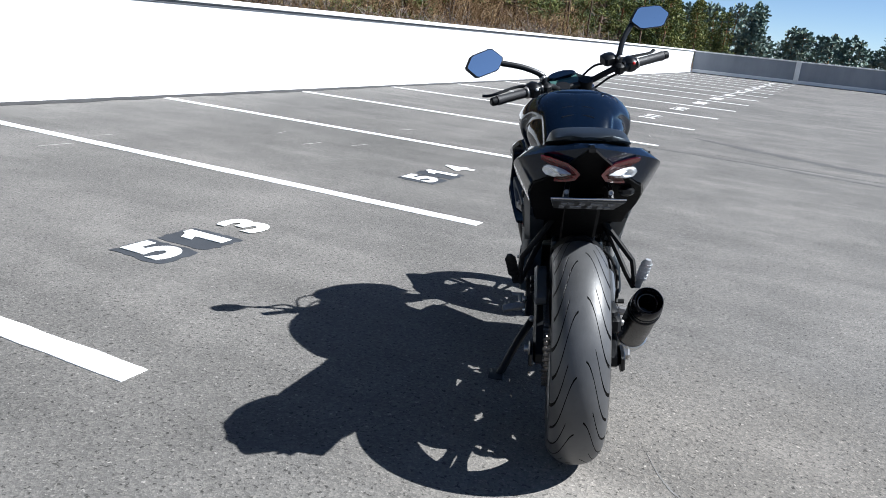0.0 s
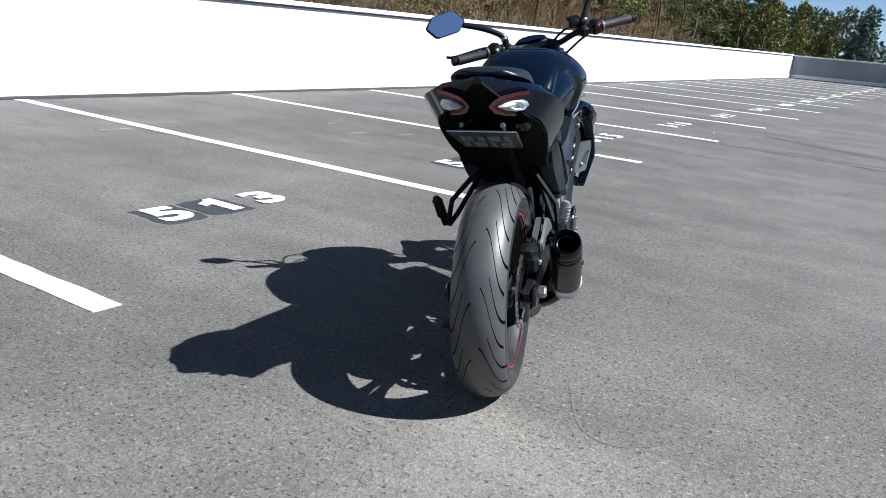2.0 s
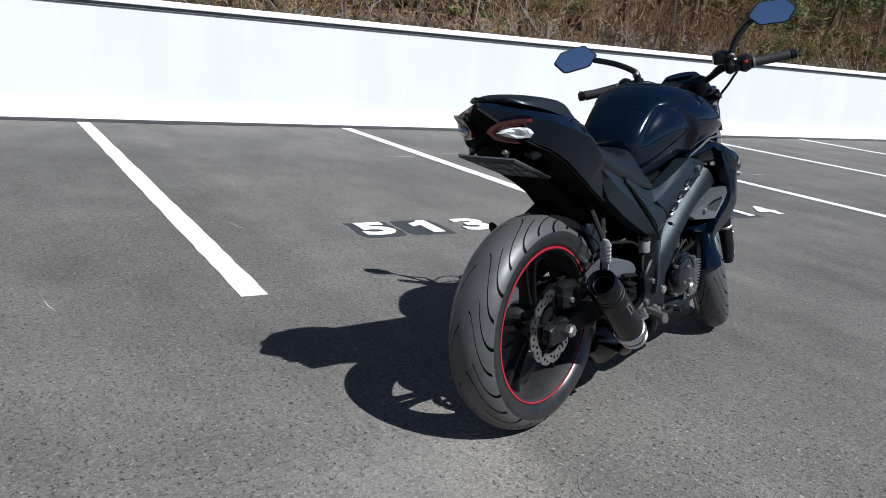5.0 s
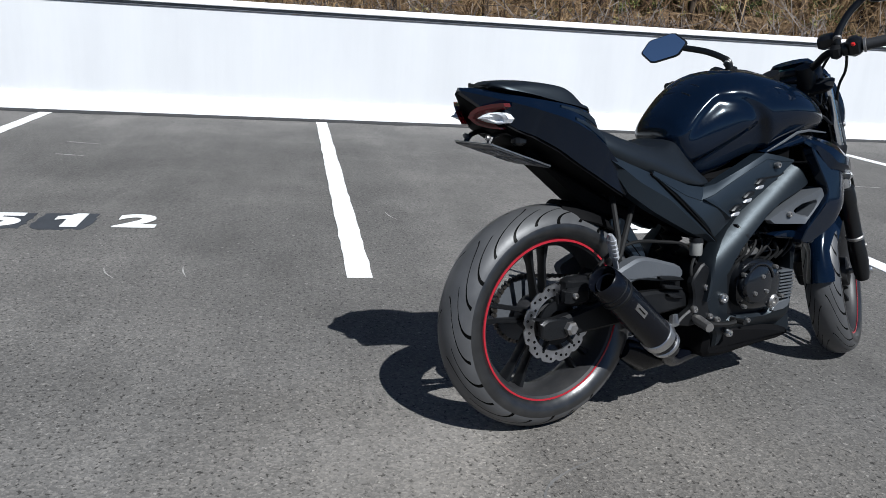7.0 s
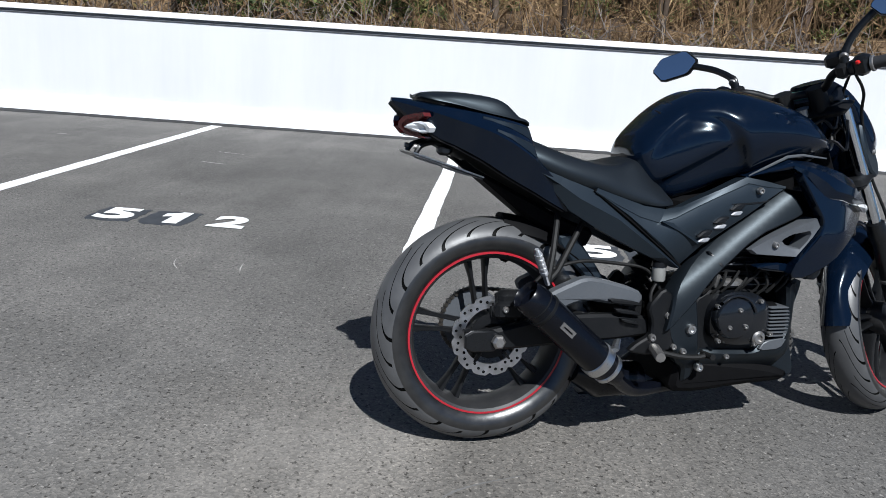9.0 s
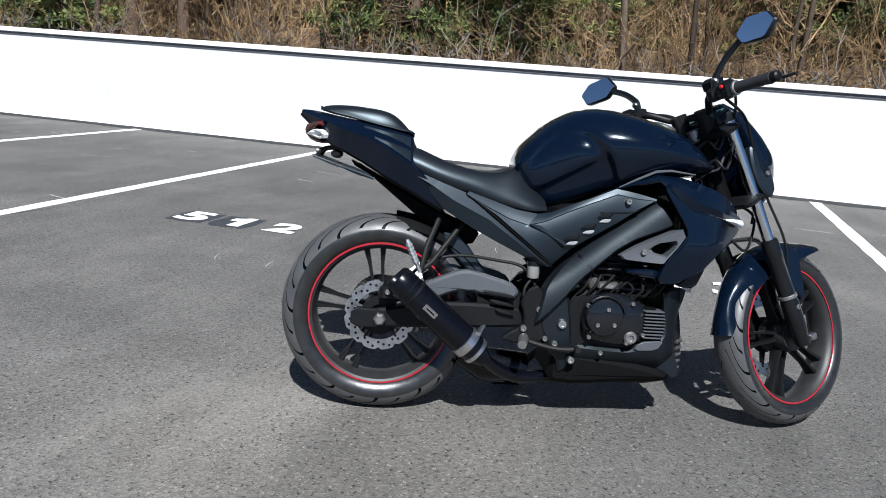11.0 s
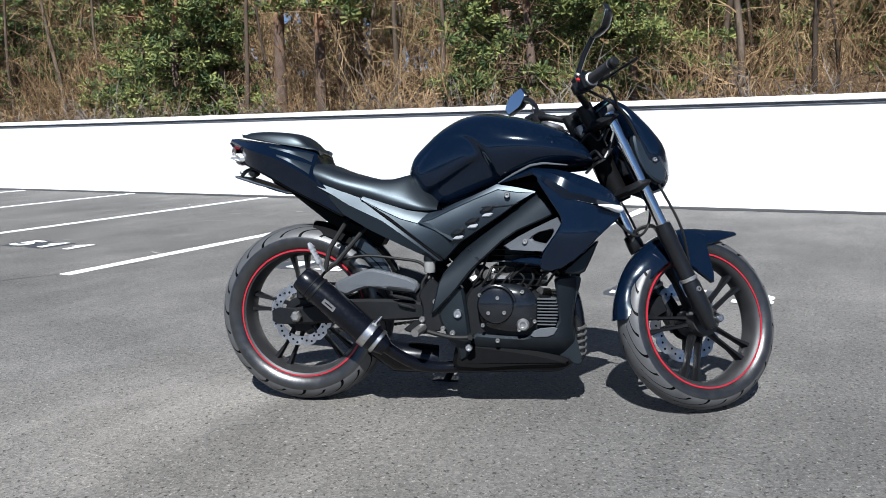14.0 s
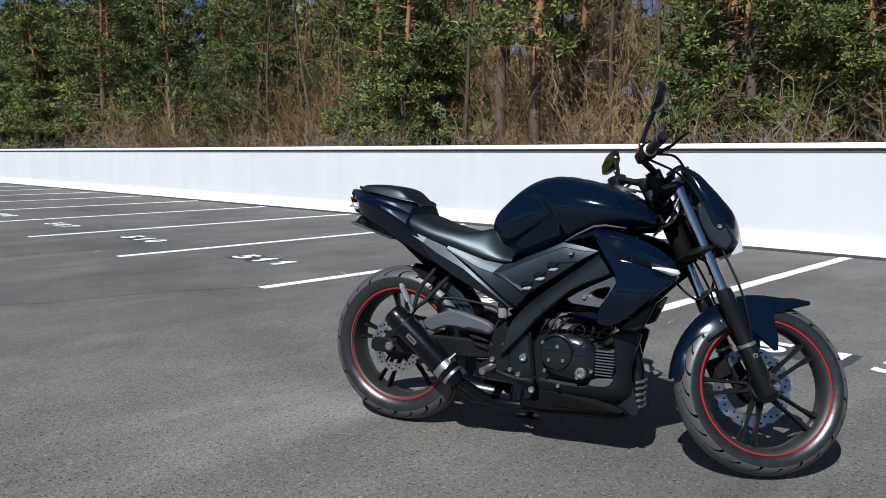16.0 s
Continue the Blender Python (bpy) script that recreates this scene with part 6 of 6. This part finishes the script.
mask = body([(z, prof) for z, prof in MASK], 5, 4).bent(lambda x, y, z: (x, z + mask_set(y), y))
msk = part("front_mask", steered(mask), GLOSS, bike, "gloss navy-black headlamp mask and flyscreen")
HL = [
    (0.885, [(0.0, 0.222), (0.03, 0.218), (0.052, 0.206), (0.052, 0.19), (0.0, 0.19)]),
    (0.85, [(0.0, 0.243), (0.04, 0.234), (0.074, 0.206), (0.074, 0.18), (0.0, 0.18)]),
    (0.80, [(0.0, 0.243), (0.04, 0.234), (0.070, 0.198), (0.070, 0.17), (0.0, 0.17)]),
    (0.755, [(0.0, 0.228), (0.03, 0.22), (0.052, 0.195), (0.05, 0.165), (0.0, 0.165)]),
]
part("headlamp", steered(body(HL, 5, 4).bent(lambda x, y, z: (x, z + mask_set(y), y))), CLEAR_LENS, msk, "clear headlamp lens")
chk = Shape().plate([(0.075, 0.97), (0.118, 0.95), (0.132, 0.87), (0.130, 0.80), (0.095, 0.775), (0.060, 0.82), (0.055, 0.90)], 0.09, 0.116, 0.006)
both("mask_cheek", chk, SATIN, bike, "grey cheek panel of the mask", True)
both("cheek_bolt", bolt((0.118, 0.105, 0.86), 0.009), STEEL, bike, "", True)

# front mudguard
fen = Shape()
rings = []
n = 22
for i in range(n + 1):
    t = i / n
    a = radians(38 + 116 * t)
    r = 0.318 + 0.03 * max(0.0, 0.15 - t) / 0.15
    w = 0.045 + 0.030 * math.sin(math.pi * min(1, t * 1.15 + 0.08)) ** 0.6
    drop = 0.060 * math.sin(math.pi * t) ** 0.7 + 0.02
    top, bot = [], []
    for j in range(11):
        q = -1 + j / 5
        rr = r - drop * abs(q) ** 3.0
        top.append((w * q, FW[1] + rr * math.cos(a), FW[2] + rr * math.sin(a)))
        bot.append((w * q * 0.95, FW[1] + (rr - 0.004) * math.cos(a), FW[2] + (rr - 0.004) * math.sin(a)))
    rings.append(top + bot[::-1])
fen.ring_strip(rings)
mg = part("front_mudguard", steered(fen), GLOSS, bike, "gloss navy-black front mudguard")
chk2 = Shape().plate([(0.03, 0.605), (0.10, 0.60), (0.165, 0.58), (0.19, 0.555), (0.17, 0.50), (0.158, 0.44), (0.135, 0.395), (0.105, 0.45), (0.06, 0.52)], 0.066, 0.080, 0.005)
a_, b_ = both("mudguard_cheek", chk2, GLOSS, mg, "", True)
brace = Shape().tube(spline([(-0.085, 0.02, 0.63), (-0.05, 0.03, 0.665), (0.05, 0.03, 0.665), (0.085, 0.02, 0.63)], 5), 0.007, 8)
part("mudguard_brace", steered(brace), STEEL, mg)
calf = Shape().box((-0.105, -0.055, 0.36), (-0.055, 0.02, 0.44), 0.012)
part("front_caliper", steered(calf), CAST, bike, "black front brake caliper")
part("front_axle", steered(Shape().tube([(-0.13, 0.062, 0.3027), (0.13, 0.062, 0.3027)], 0.010, 12)), STEEL, bike)


# ---- the wood behind the wall ----
def add_limb(v, f, pts, radii, k=5):
    """Tapered limb, as plain lists for speed."""
    base = len(v)
    for i, p in enumerate(pts):
        a, b = pts[max(i - 1, 0)], pts[min(i + 1, len(pts) - 1)]
        d = (b - a)
        d = d / (np.linalg.norm(d) + 1e-9)
        h = np.array((1.0, 0, 0)) if abs(d[0]) < 0.7 else np.array((0, 0, 1.0))
        s = np.cross(d, h)
        s /= np.linalg.norm(s) + 1e-9
        t = np.cross(s, d)
        for j in range(k):
            an = 2 * math.pi * j / k
            v.append(p + (s * math.cos(an) + t * math.sin(an)) * radii[i])
    for i in range(len(pts) - 1):
        for j in range(k):
            q = (j + 1) % k
            f.append((base + i * k + j, base + i * k + q, base + (i + 1) * k + q, base + (i + 1) * k + j))


def wander(rng, p, d, length, steps, bend, lift=0.0):
    pts = [p]
    for _ in range(steps):
        d = d + rng.normal(0, bend, 3) + np.array((0, 0, lift))
        d = d / np.linalg.norm(d)
        p = p + d * length / steps
        pts.append(p)
    return pts, d


def along(pts, t):
    """The point at the share t of a line of points."""
    q = t * (len(pts) - 1)
    j = min(len(pts) - 2, int(q))
    return pts[j] + (pts[j + 1] - pts[j]) * (q - j)


def bare_tree(seed, height, spread, limbs, twigs):
    """Trunk, limbs, branches and twigs without leaves."""
    rng = np.random.default_rng(seed)
    tv, tf, bv, bf = [], [], [], []
    r0 = 0.0065 * height + 0.012
    trunk, _ = wander(rng, np.array((0, 0, -0.3)), np.array((rng.normal(0, 0.05), rng.normal(0, 0.05), 1.0)), height, 9, 0.06, 0.02)
    add_limb(tv, tf, trunk, [r0 * (1 - 0.92 * i / 9) + 0.006 for i in range(10)], 6)
    for _ in range(limbs):
        t = rng.uniform(0.10, 0.97)
        a = rng.uniform(0, 2 * math.pi)
        d = np.array((math.cos(a), math.sin(a), rng.uniform(0.2, 1.1)))
        ln = spread * (1.15 - 0.7 * t) * rng.uniform(0.6, 1.2)
        limb, dd = wander(rng, along(trunk, t), d / np.linalg.norm(d), ln, 4, 0.18, 0.06)
        rr = r0 * (1 - t) * 0.24 + 0.007
        add_limb(bv, bf, limb, [rr * (1 - 0.75 * q / 4) for q in range(5)], 3)
        for _ in range(twigs):
            d2 = dd + rng.normal(0, 0.6, 3) + np.array((0, 0, 0.2))
            tw, d3 = wander(rng, along(limb, rng.uniform(0.15, 1.0)), d2 / np.linalg.norm(d2), ln * rng.uniform(0.25, 0.6), 2, 0.22, 0.03)
            add_limb(bv, bf, tw, [0.008, 0.006, 0.003], 3)
            for _ in range(3):
                d4 = d3 + rng.normal(0, 0.7, 3)
                t3, _ = wander(rng, along(tw, rng.uniform(0.2, 1.0)), d4 / np.linalg.norm(d4), ln * rng.uniform(0.14, 0.34), 1, 0.2)
                add_limb(bv, bf, t3, [0.005, 0.003], 3)
    return tv, tf, bv, bf


def tuft(rng, v, f, c, size, count, wide):
    """A tuft of needles that spread from one point of a shoot, upwards rather than down."""
    d = rng.normal(0, 1, (count, 3))
    d[:, 2] = d[:, 2] * 0.75 + 0.3
    d /= np.linalg.norm(d, axis=1)[:, None] + 1e-9
    s = np.cross(d, rng.normal(0, 1, (count, 3)))
    s /= np.linalg.norm(s, axis=1)[:, None] + 1e-9
    ln = size * rng.uniform(0.6, 1.15, count)
    w = wide * rng.uniform(0.6, 1.2, count)
    b = len(v)
    v.append(c)
    for i in range(count):
        tip = c + d[i] * ln[i]
        v.extend((tip - s[i] * w[i], tip + s[i] * w[i]))
        f.append((b, b + 1 + 2 * i, b + 2 + 2 * i))


def pine_tree(seed, height, low, spread, whorls, tufts, needles, size=0.125, wide=0.013):
    """Straight trunk with whorls of drooping boughs, each a flat pad of side shoots with tufts of needles; low: where the crown begins."""
    rng = np.random.default_rng(seed)
    tv, tf, nv, nf = [], [], [], []
    r0 = 0.011 * height + 0.03
    trunk, _ = wander(rng, np.array((0, 0, -0.3)), np.array((rng.normal(0, 0.03), rng.normal(0, 0.03), 1.0)), height, 8, 0.025, 0.02)
    add_limb(tv, tf, trunk, [r0 * (1 - 0.9 * i / 8) + 0.008 for i in range(9)], 8)
    for _ in range(int(10 * low * height / 4)):
        # dead snags below the crown
        a, t = rng.uniform(0, 2 * math.pi), rng.uniform(0.1, max(0.12, low))
        d = np.array((math.cos(a), math.sin(a), rng.uniform(-0.3, 0.3)))
        sn, _ = wander(rng, along(trunk, t), d, rng.uniform(0.2, 1.1), 2, 0.15)
        add_limb(tv, tf, sn, [0.016, 0.010, 0.004], 3)
    for w in range(whorls):
        t = min(0.985, max(0.03, low + (0.99 - low) * (w + rng.uniform(-0.3, 0.3)) / whorls))
        crown = max(0.0, (t - low) / (1 - low))
        ln0 = spread * (1 - crown) ** 0.65 * (0.6 + 0.4 * min(1, (crown + 0.1) * 5))
        for _ in range(rng.integers(3, 6)):
            a = rng.uniform(0, 2 * math.pi)
            ln = max(0.3, ln0 * rng.uniform(0.5, 1.15))
            d = np.array((math.cos(a), math.sin(a), rng.uniform(-0.15, 0.35)))
            br, dd = wander(rng, along(trunk, t), d / np.linalg.norm(d), ln, 4, 0.12, -0.02)
            add_limb(tv, tf, br, [0.022, 0.017, 0.012, 0.008, 0.004], 3)
            side = np.array((-d[1], d[0], 0.0))
            for q in range(max(3, int(ln * tufts))):
                u = rng.uniform(0.28, 1.0) ** 0.8
                reach = 0.34 * ln * (1.15 - u) * rng.uniform(-1, 1)
                c = along(br, u) + side * reach + d * abs(reach) * 0.5 + np.array((0, 0, rng.normal(0.03, 0.05)))
                tuft(rng, nv, nf, c, size, needles, wide)
    return tv, tf, nv, nf


def shrub(seed, height, stems, lean):
    """Bare brushwood: many thin stems from one foot, with fine twigs and a few dry leaves."""
    rng = np.random.default_rng(seed)
    bv, bf, lv, lf = [], [], [], []
    for _ in range(stems):
        a = rng.uniform(0, 2 * math.pi)
        p = np.array((rng.normal(0, 0.45), rng.normal(0, 0.45), -0.2))
        d = np.array((math.cos(a) * lean, math.sin(a) * lean, 1.0))
        st, dd = wander(rng, p, d / np.linalg.norm(d), height * rng.uniform(0.5, 1.1), 5, 0.13, 0.02)
        add_limb(bv, bf, st, [0.016, 0.013, 0.010, 0.008, 0.005, 0.003], 3)
        for _ in range(7):
            d2 = dd + rng.normal(0, 0.65, 3)
            tw, d3 = wander(rng, along(st, rng.uniform(0.15, 1.0)), d2 / np.linalg.norm(d2), height * rng.uniform(0.15, 0.40), 2, 0.2)
            add_limb(bv, bf, tw, [0.007, 0.005, 0.003], 3)
            for _ in range(2):
                d4 = d3 + rng.normal(0, 0.7, 3)
                t3, _ = wander(rng, along(tw, rng.uniform(0.2, 1.0)), d4 / np.linalg.norm(d4), height * rng.uniform(0.08, 0.2), 1, 0.2)
                add_limb(bv, bf, t3, [0.005, 0.003], 3)
            if rng.random() < 0.35:
                tuft(rng, lv, lf, tw[2], 0.07, 4, 0.02)
    return bv, bf, lv, lf


def raw_mesh(name, v, f, mat, smooth=False):
    me = bpy.data.meshes.new(name)
    me.from_pydata([tuple(map(float, p)) for p in v], [], f)
    if smooth:
        me.polygons.foreach_set("use_smooth", [True] * len(me.polygons))
    me.materials.append(mat)
    me.update()
    return me


def tree_thing(name, label, category, group, pieces):
    ob = new(name, None)
    tagged(ob, label, category, group)
    for pname, me in pieces:
        p = new(pname, me)
        p.parent = ob
    return ob


def pines(specs, seed, label, group, needles, name="pine_tree"):
    out = []
    for i, spec in enumerate(specs):
        tv, tf, nv, nf = pine_tree(seed + i, *spec)
        out.append((name, label, "tree", group, spec[0], [("trunk", raw_mesh("trunk", tv, tf, PINE_BARK, True)), ("crown", raw_mesh("crown", nv, nf, needles))]))
    return out


def bare(specs, seed, name, label, group):
    out = []
    for i, spec in enumerate(specs):
        tv, tf, bv, bf = bare_tree(seed + i, *spec)
        out.append((name, label, "tree", group, spec[0], [("trunk", raw_mesh("trunk", tv, tf, GREY_BARK, True)), ("twig_crown", raw_mesh("twig_crown", bv, bf, TWIGS))]))
    return out


# height, where the crown begins, reach of the boughs, whorls, tufts a metre of bough, needles a tuft
BUSHY = pines(((6.4, 0.06, 2.0, 22, 12, 12, 0.17, 0.021), (5.4, 0.05, 1.8, 20, 12, 12, 0.17, 0.021), (7.2, 0.22, 2.2, 20, 12, 12, 0.17, 0.021)), 200, "bushy green pine with dense tufted boughs", "pines at the wood's edge", NEEDLES)
TALL = pines(((10.5, 0.34, 2.4, 18, 8, 11, 0.20, 0.034), (11.5, 0.42, 2.3, 17, 8, 11, 0.20, 0.034)), 220, "tall pine with an orange-brown bare trunk below its crown", "tall pines of the wood", NEEDLES)
BACK = pines(((9.4, 0.03, 2.7, 20, 4.6, 7, 0.36, 0.085), (8.2, 0.02, 2.5, 18, 4.6, 7, 0.36, 0.085)), 240, "green pine deep in the wood", "pines deep in the wood", NEEDLES)
FAR = pines(((8.6, 0.02, 3.4, 12, 2.0, 5, 0.66, 0.20), (7.4, 0.02, 3.2, 11, 2.0, 5, 0.66, 0.20)), 260, "distant pine, its needles tinted blue-green for haze", "pines of the far wood", HAZY_NEEDLES, "far_pine")
BARE = bare(((9.5, 2.3, 24, 4), (8.0, 2.0, 22, 4), (11.0, 2.4, 26, 4), (7.0, 2.0, 22, 4)), 100, "bare_tree", "leafless grey-brown tree with fine twigs", "bare trees of the wood")
STEMS = bare(((8.5, 1.0, 10, 2), (7.5, 0.9, 10, 2), (9.5, 1.2, 11, 2), (6.5, 1.0, 9, 2)), 400, "young_tree", "thin leafless young tree with a straight stem", "young trees of the wood")
SHRUBS, LOW_BRUSH = [], []
for i, (h, n, lean) in enumerate(((2.8, 13, 0.40), (3.6, 13, 0.32), (2.3, 12, 0.55), (3.2, 13, 0.36), (1.5, 15, 0.45), (1.2, 15, 0.6))):
    bv, bf, lv, lf = shrub(300 + i, h, n, lean)
    low_one = i > 3
    spec = ("shrub", "grey low brushwood behind the parapet" if low_one else "leafless brown brushwood shrub", "shrub", "low brush behind the wall" if low_one else "brushwood at the wood's edge", h, [("brush", raw_mesh("brush", bv, bf, GREY_TWIGS if low_one else TWIGS)), ("dry_leaves", raw_mesh("dry_leaves", lv, lf, SHRUB_LEAF))])
    (LOW_BRUSH if low_one else SHRUBS).append(spec)

first = {}


def treeline(x, y):
    """The most that a tree may rise at this place: the wood sinks towards and beyond the far end of the deck."""
    if y < 30:
        return 30.0
    share = (1.2 - x) / (y + 1.8)
    fall = 0.062 if y > 80 else 0.052 + 0.42 * max(0.0, share - 0.135) + 3.0 * max(0.0, share - 0.25)
    return 1.0 + fall * (y + 1.8)


def plant(kind, i, x, y, turn, size):
    name, label, category, group, height, pieces = kind[i]
    z = hill(x, y) - 0.1
    size = min(size, max(0.3, (treeline(x, y) - z) / height))
    m = Matrix.Translation((x, y, z)) @ Matrix.Rotation(turn, 4, "Z")
    if (name, id(pieces)) not in first:
        first[name, id(pieces)] = ob = tree_thing(name, label, category, group, pieces)
        ob.matrix_basis = m
    else:
        ob = copy_thing(first[name, id(pieces)], m)
    ob.scale = (size, size, size * random.Random(int(x * 91 + y * 37)).uniform(0.94, 1.06))
    return ob


wood = random.Random(77)


def sow(kind, x0, x1, y0, y1, gap, size0, size1, skip=0.0):
    """A loose row of plants between x0 and x1; skip: the share left out where pines stand at the edge."""
    y = y0 + wood.random() * gap
    while y < y1:
        if not (any(a < y < b for a, b in GREEN) and wood.random() < skip):
            plant(kind, wood.randrange(len(kind)), wood.uniform(x0, x1), y, wood.uniform(0, 6.28), wood.uniform(size0, size1))
        y += gap * wood.uniform(0.5, 1.5)


# stretches where pines come down to the wall
GREEN = ((-15.2, -11.2), (-5.4, -1.4), (-24.0, -20.5), (-52.0, -31.0))

# low grey brush right behind the wall, then brown brushwood in depth
sow(LOW_BRUSH, -8.2, -9.4, -34, 34, 1.0, 0.9, 1.15)
sow(SHRUBS, -10.0, -11.8, -30, 34, 1.1, 0.55, 0.85, 0.35)
sow(SHRUBS, -12.0, -15.0, -32, 40, 1.1, 0.8, 1.2, 0.4)
sow(SHRUBS, -15.5, -20.0, -36, 44, 1.8, 1.0, 1.4)
# young stems and larger bare trees up the slope
sow(STEMS, -11.5, -15.0, -26, 44, 1.5, 0.8, 1.15, 0.4)
sow(STEMS, -15.0, -21.0, -36, 48, 1.5, 0.9, 1.2)
sow(BARE, -12.5, -17.0, -28, 46, 2.1, 0.6, 1.0, 0.4)
sow(BARE, -17.0, -23.0, -34, 46, 2.0, 0.85, 1.15)
# tall pines with bare trunks, one of them by itself at the edge
plant(TALL, 0, -12.4, -9.0, 0.6, 0.95)
sow(TALL, -14.0, -20.0, -30, 48, 5.5, 0.85, 1.05)
# bushy pines at the edge
for y0, y1, gap, x0, x1, size0, size1 in ((-15.0, -11.2, 1.05, -11.2, -13.6, 0.9, 1.1), (-5.2, -1.2, 1.15, -12.0, -14.2, 0.75, 1.0), (-24.0, -20.5, 1.4, -12.2, -15.0, 0.75, 1.0), (-54, -28.0, 2.0, -12.0, -18.0, 1.2, 1.5), (-28, -8, 5.5, -15.5, -19.0, 1.0, 1.3), (-8, 18.0, 3.4, -15.5, -19.0, 0.9, 1.2), (4.0, 18.0, 6.5, -11.8, -14.0, 0.6, 0.8), (18, 52, 2.2, -12.5, -18.0, 1.0, 1.35)):
    sow(BUSHY, x0, x1, y0, y1, gap, size0, size1)
# closed ranks behind, with brown bare stretches between the green ones
for y0, y1 in ((-40, -27), (-9, 50)):
    sow(BACK, -20.5, -24.0, y0, y1, 1.9, 0.95, 1.2)
for y0, y1, gap in ((-48, -26, 1.8), (-26, -10, 4.0), (-10, 48, 1.7)):
    sow(BACK, -24.5, -29.0, y0, y1, gap, 1.1, 1.35)
sow(BARE, -19.5, -27.0, -27, -9, 0.75, 0.85, 1.25)
sow(STEMS, -20.0, -28.0, -27, -9, 0.8, 1.0, 1.4)
sow(SHRUBS, -16.0, -24.0, -27, -6, 1.0, 1.3, 1.9)
sow(BARE, -16.0, -24.0, -54, -40, 1.3, 0.9, 1.2)
sow(BACK, -19.0, -25.0, -74, -42, 2.2, 1.1, 1.35)
sow(BACK, -12.0, -18.0, -68, -52, 1.7, 1.0, 1.25)
sow(BACK, -9.5, -17.0, 50, 86, 1.5, 0.5, 0.8)
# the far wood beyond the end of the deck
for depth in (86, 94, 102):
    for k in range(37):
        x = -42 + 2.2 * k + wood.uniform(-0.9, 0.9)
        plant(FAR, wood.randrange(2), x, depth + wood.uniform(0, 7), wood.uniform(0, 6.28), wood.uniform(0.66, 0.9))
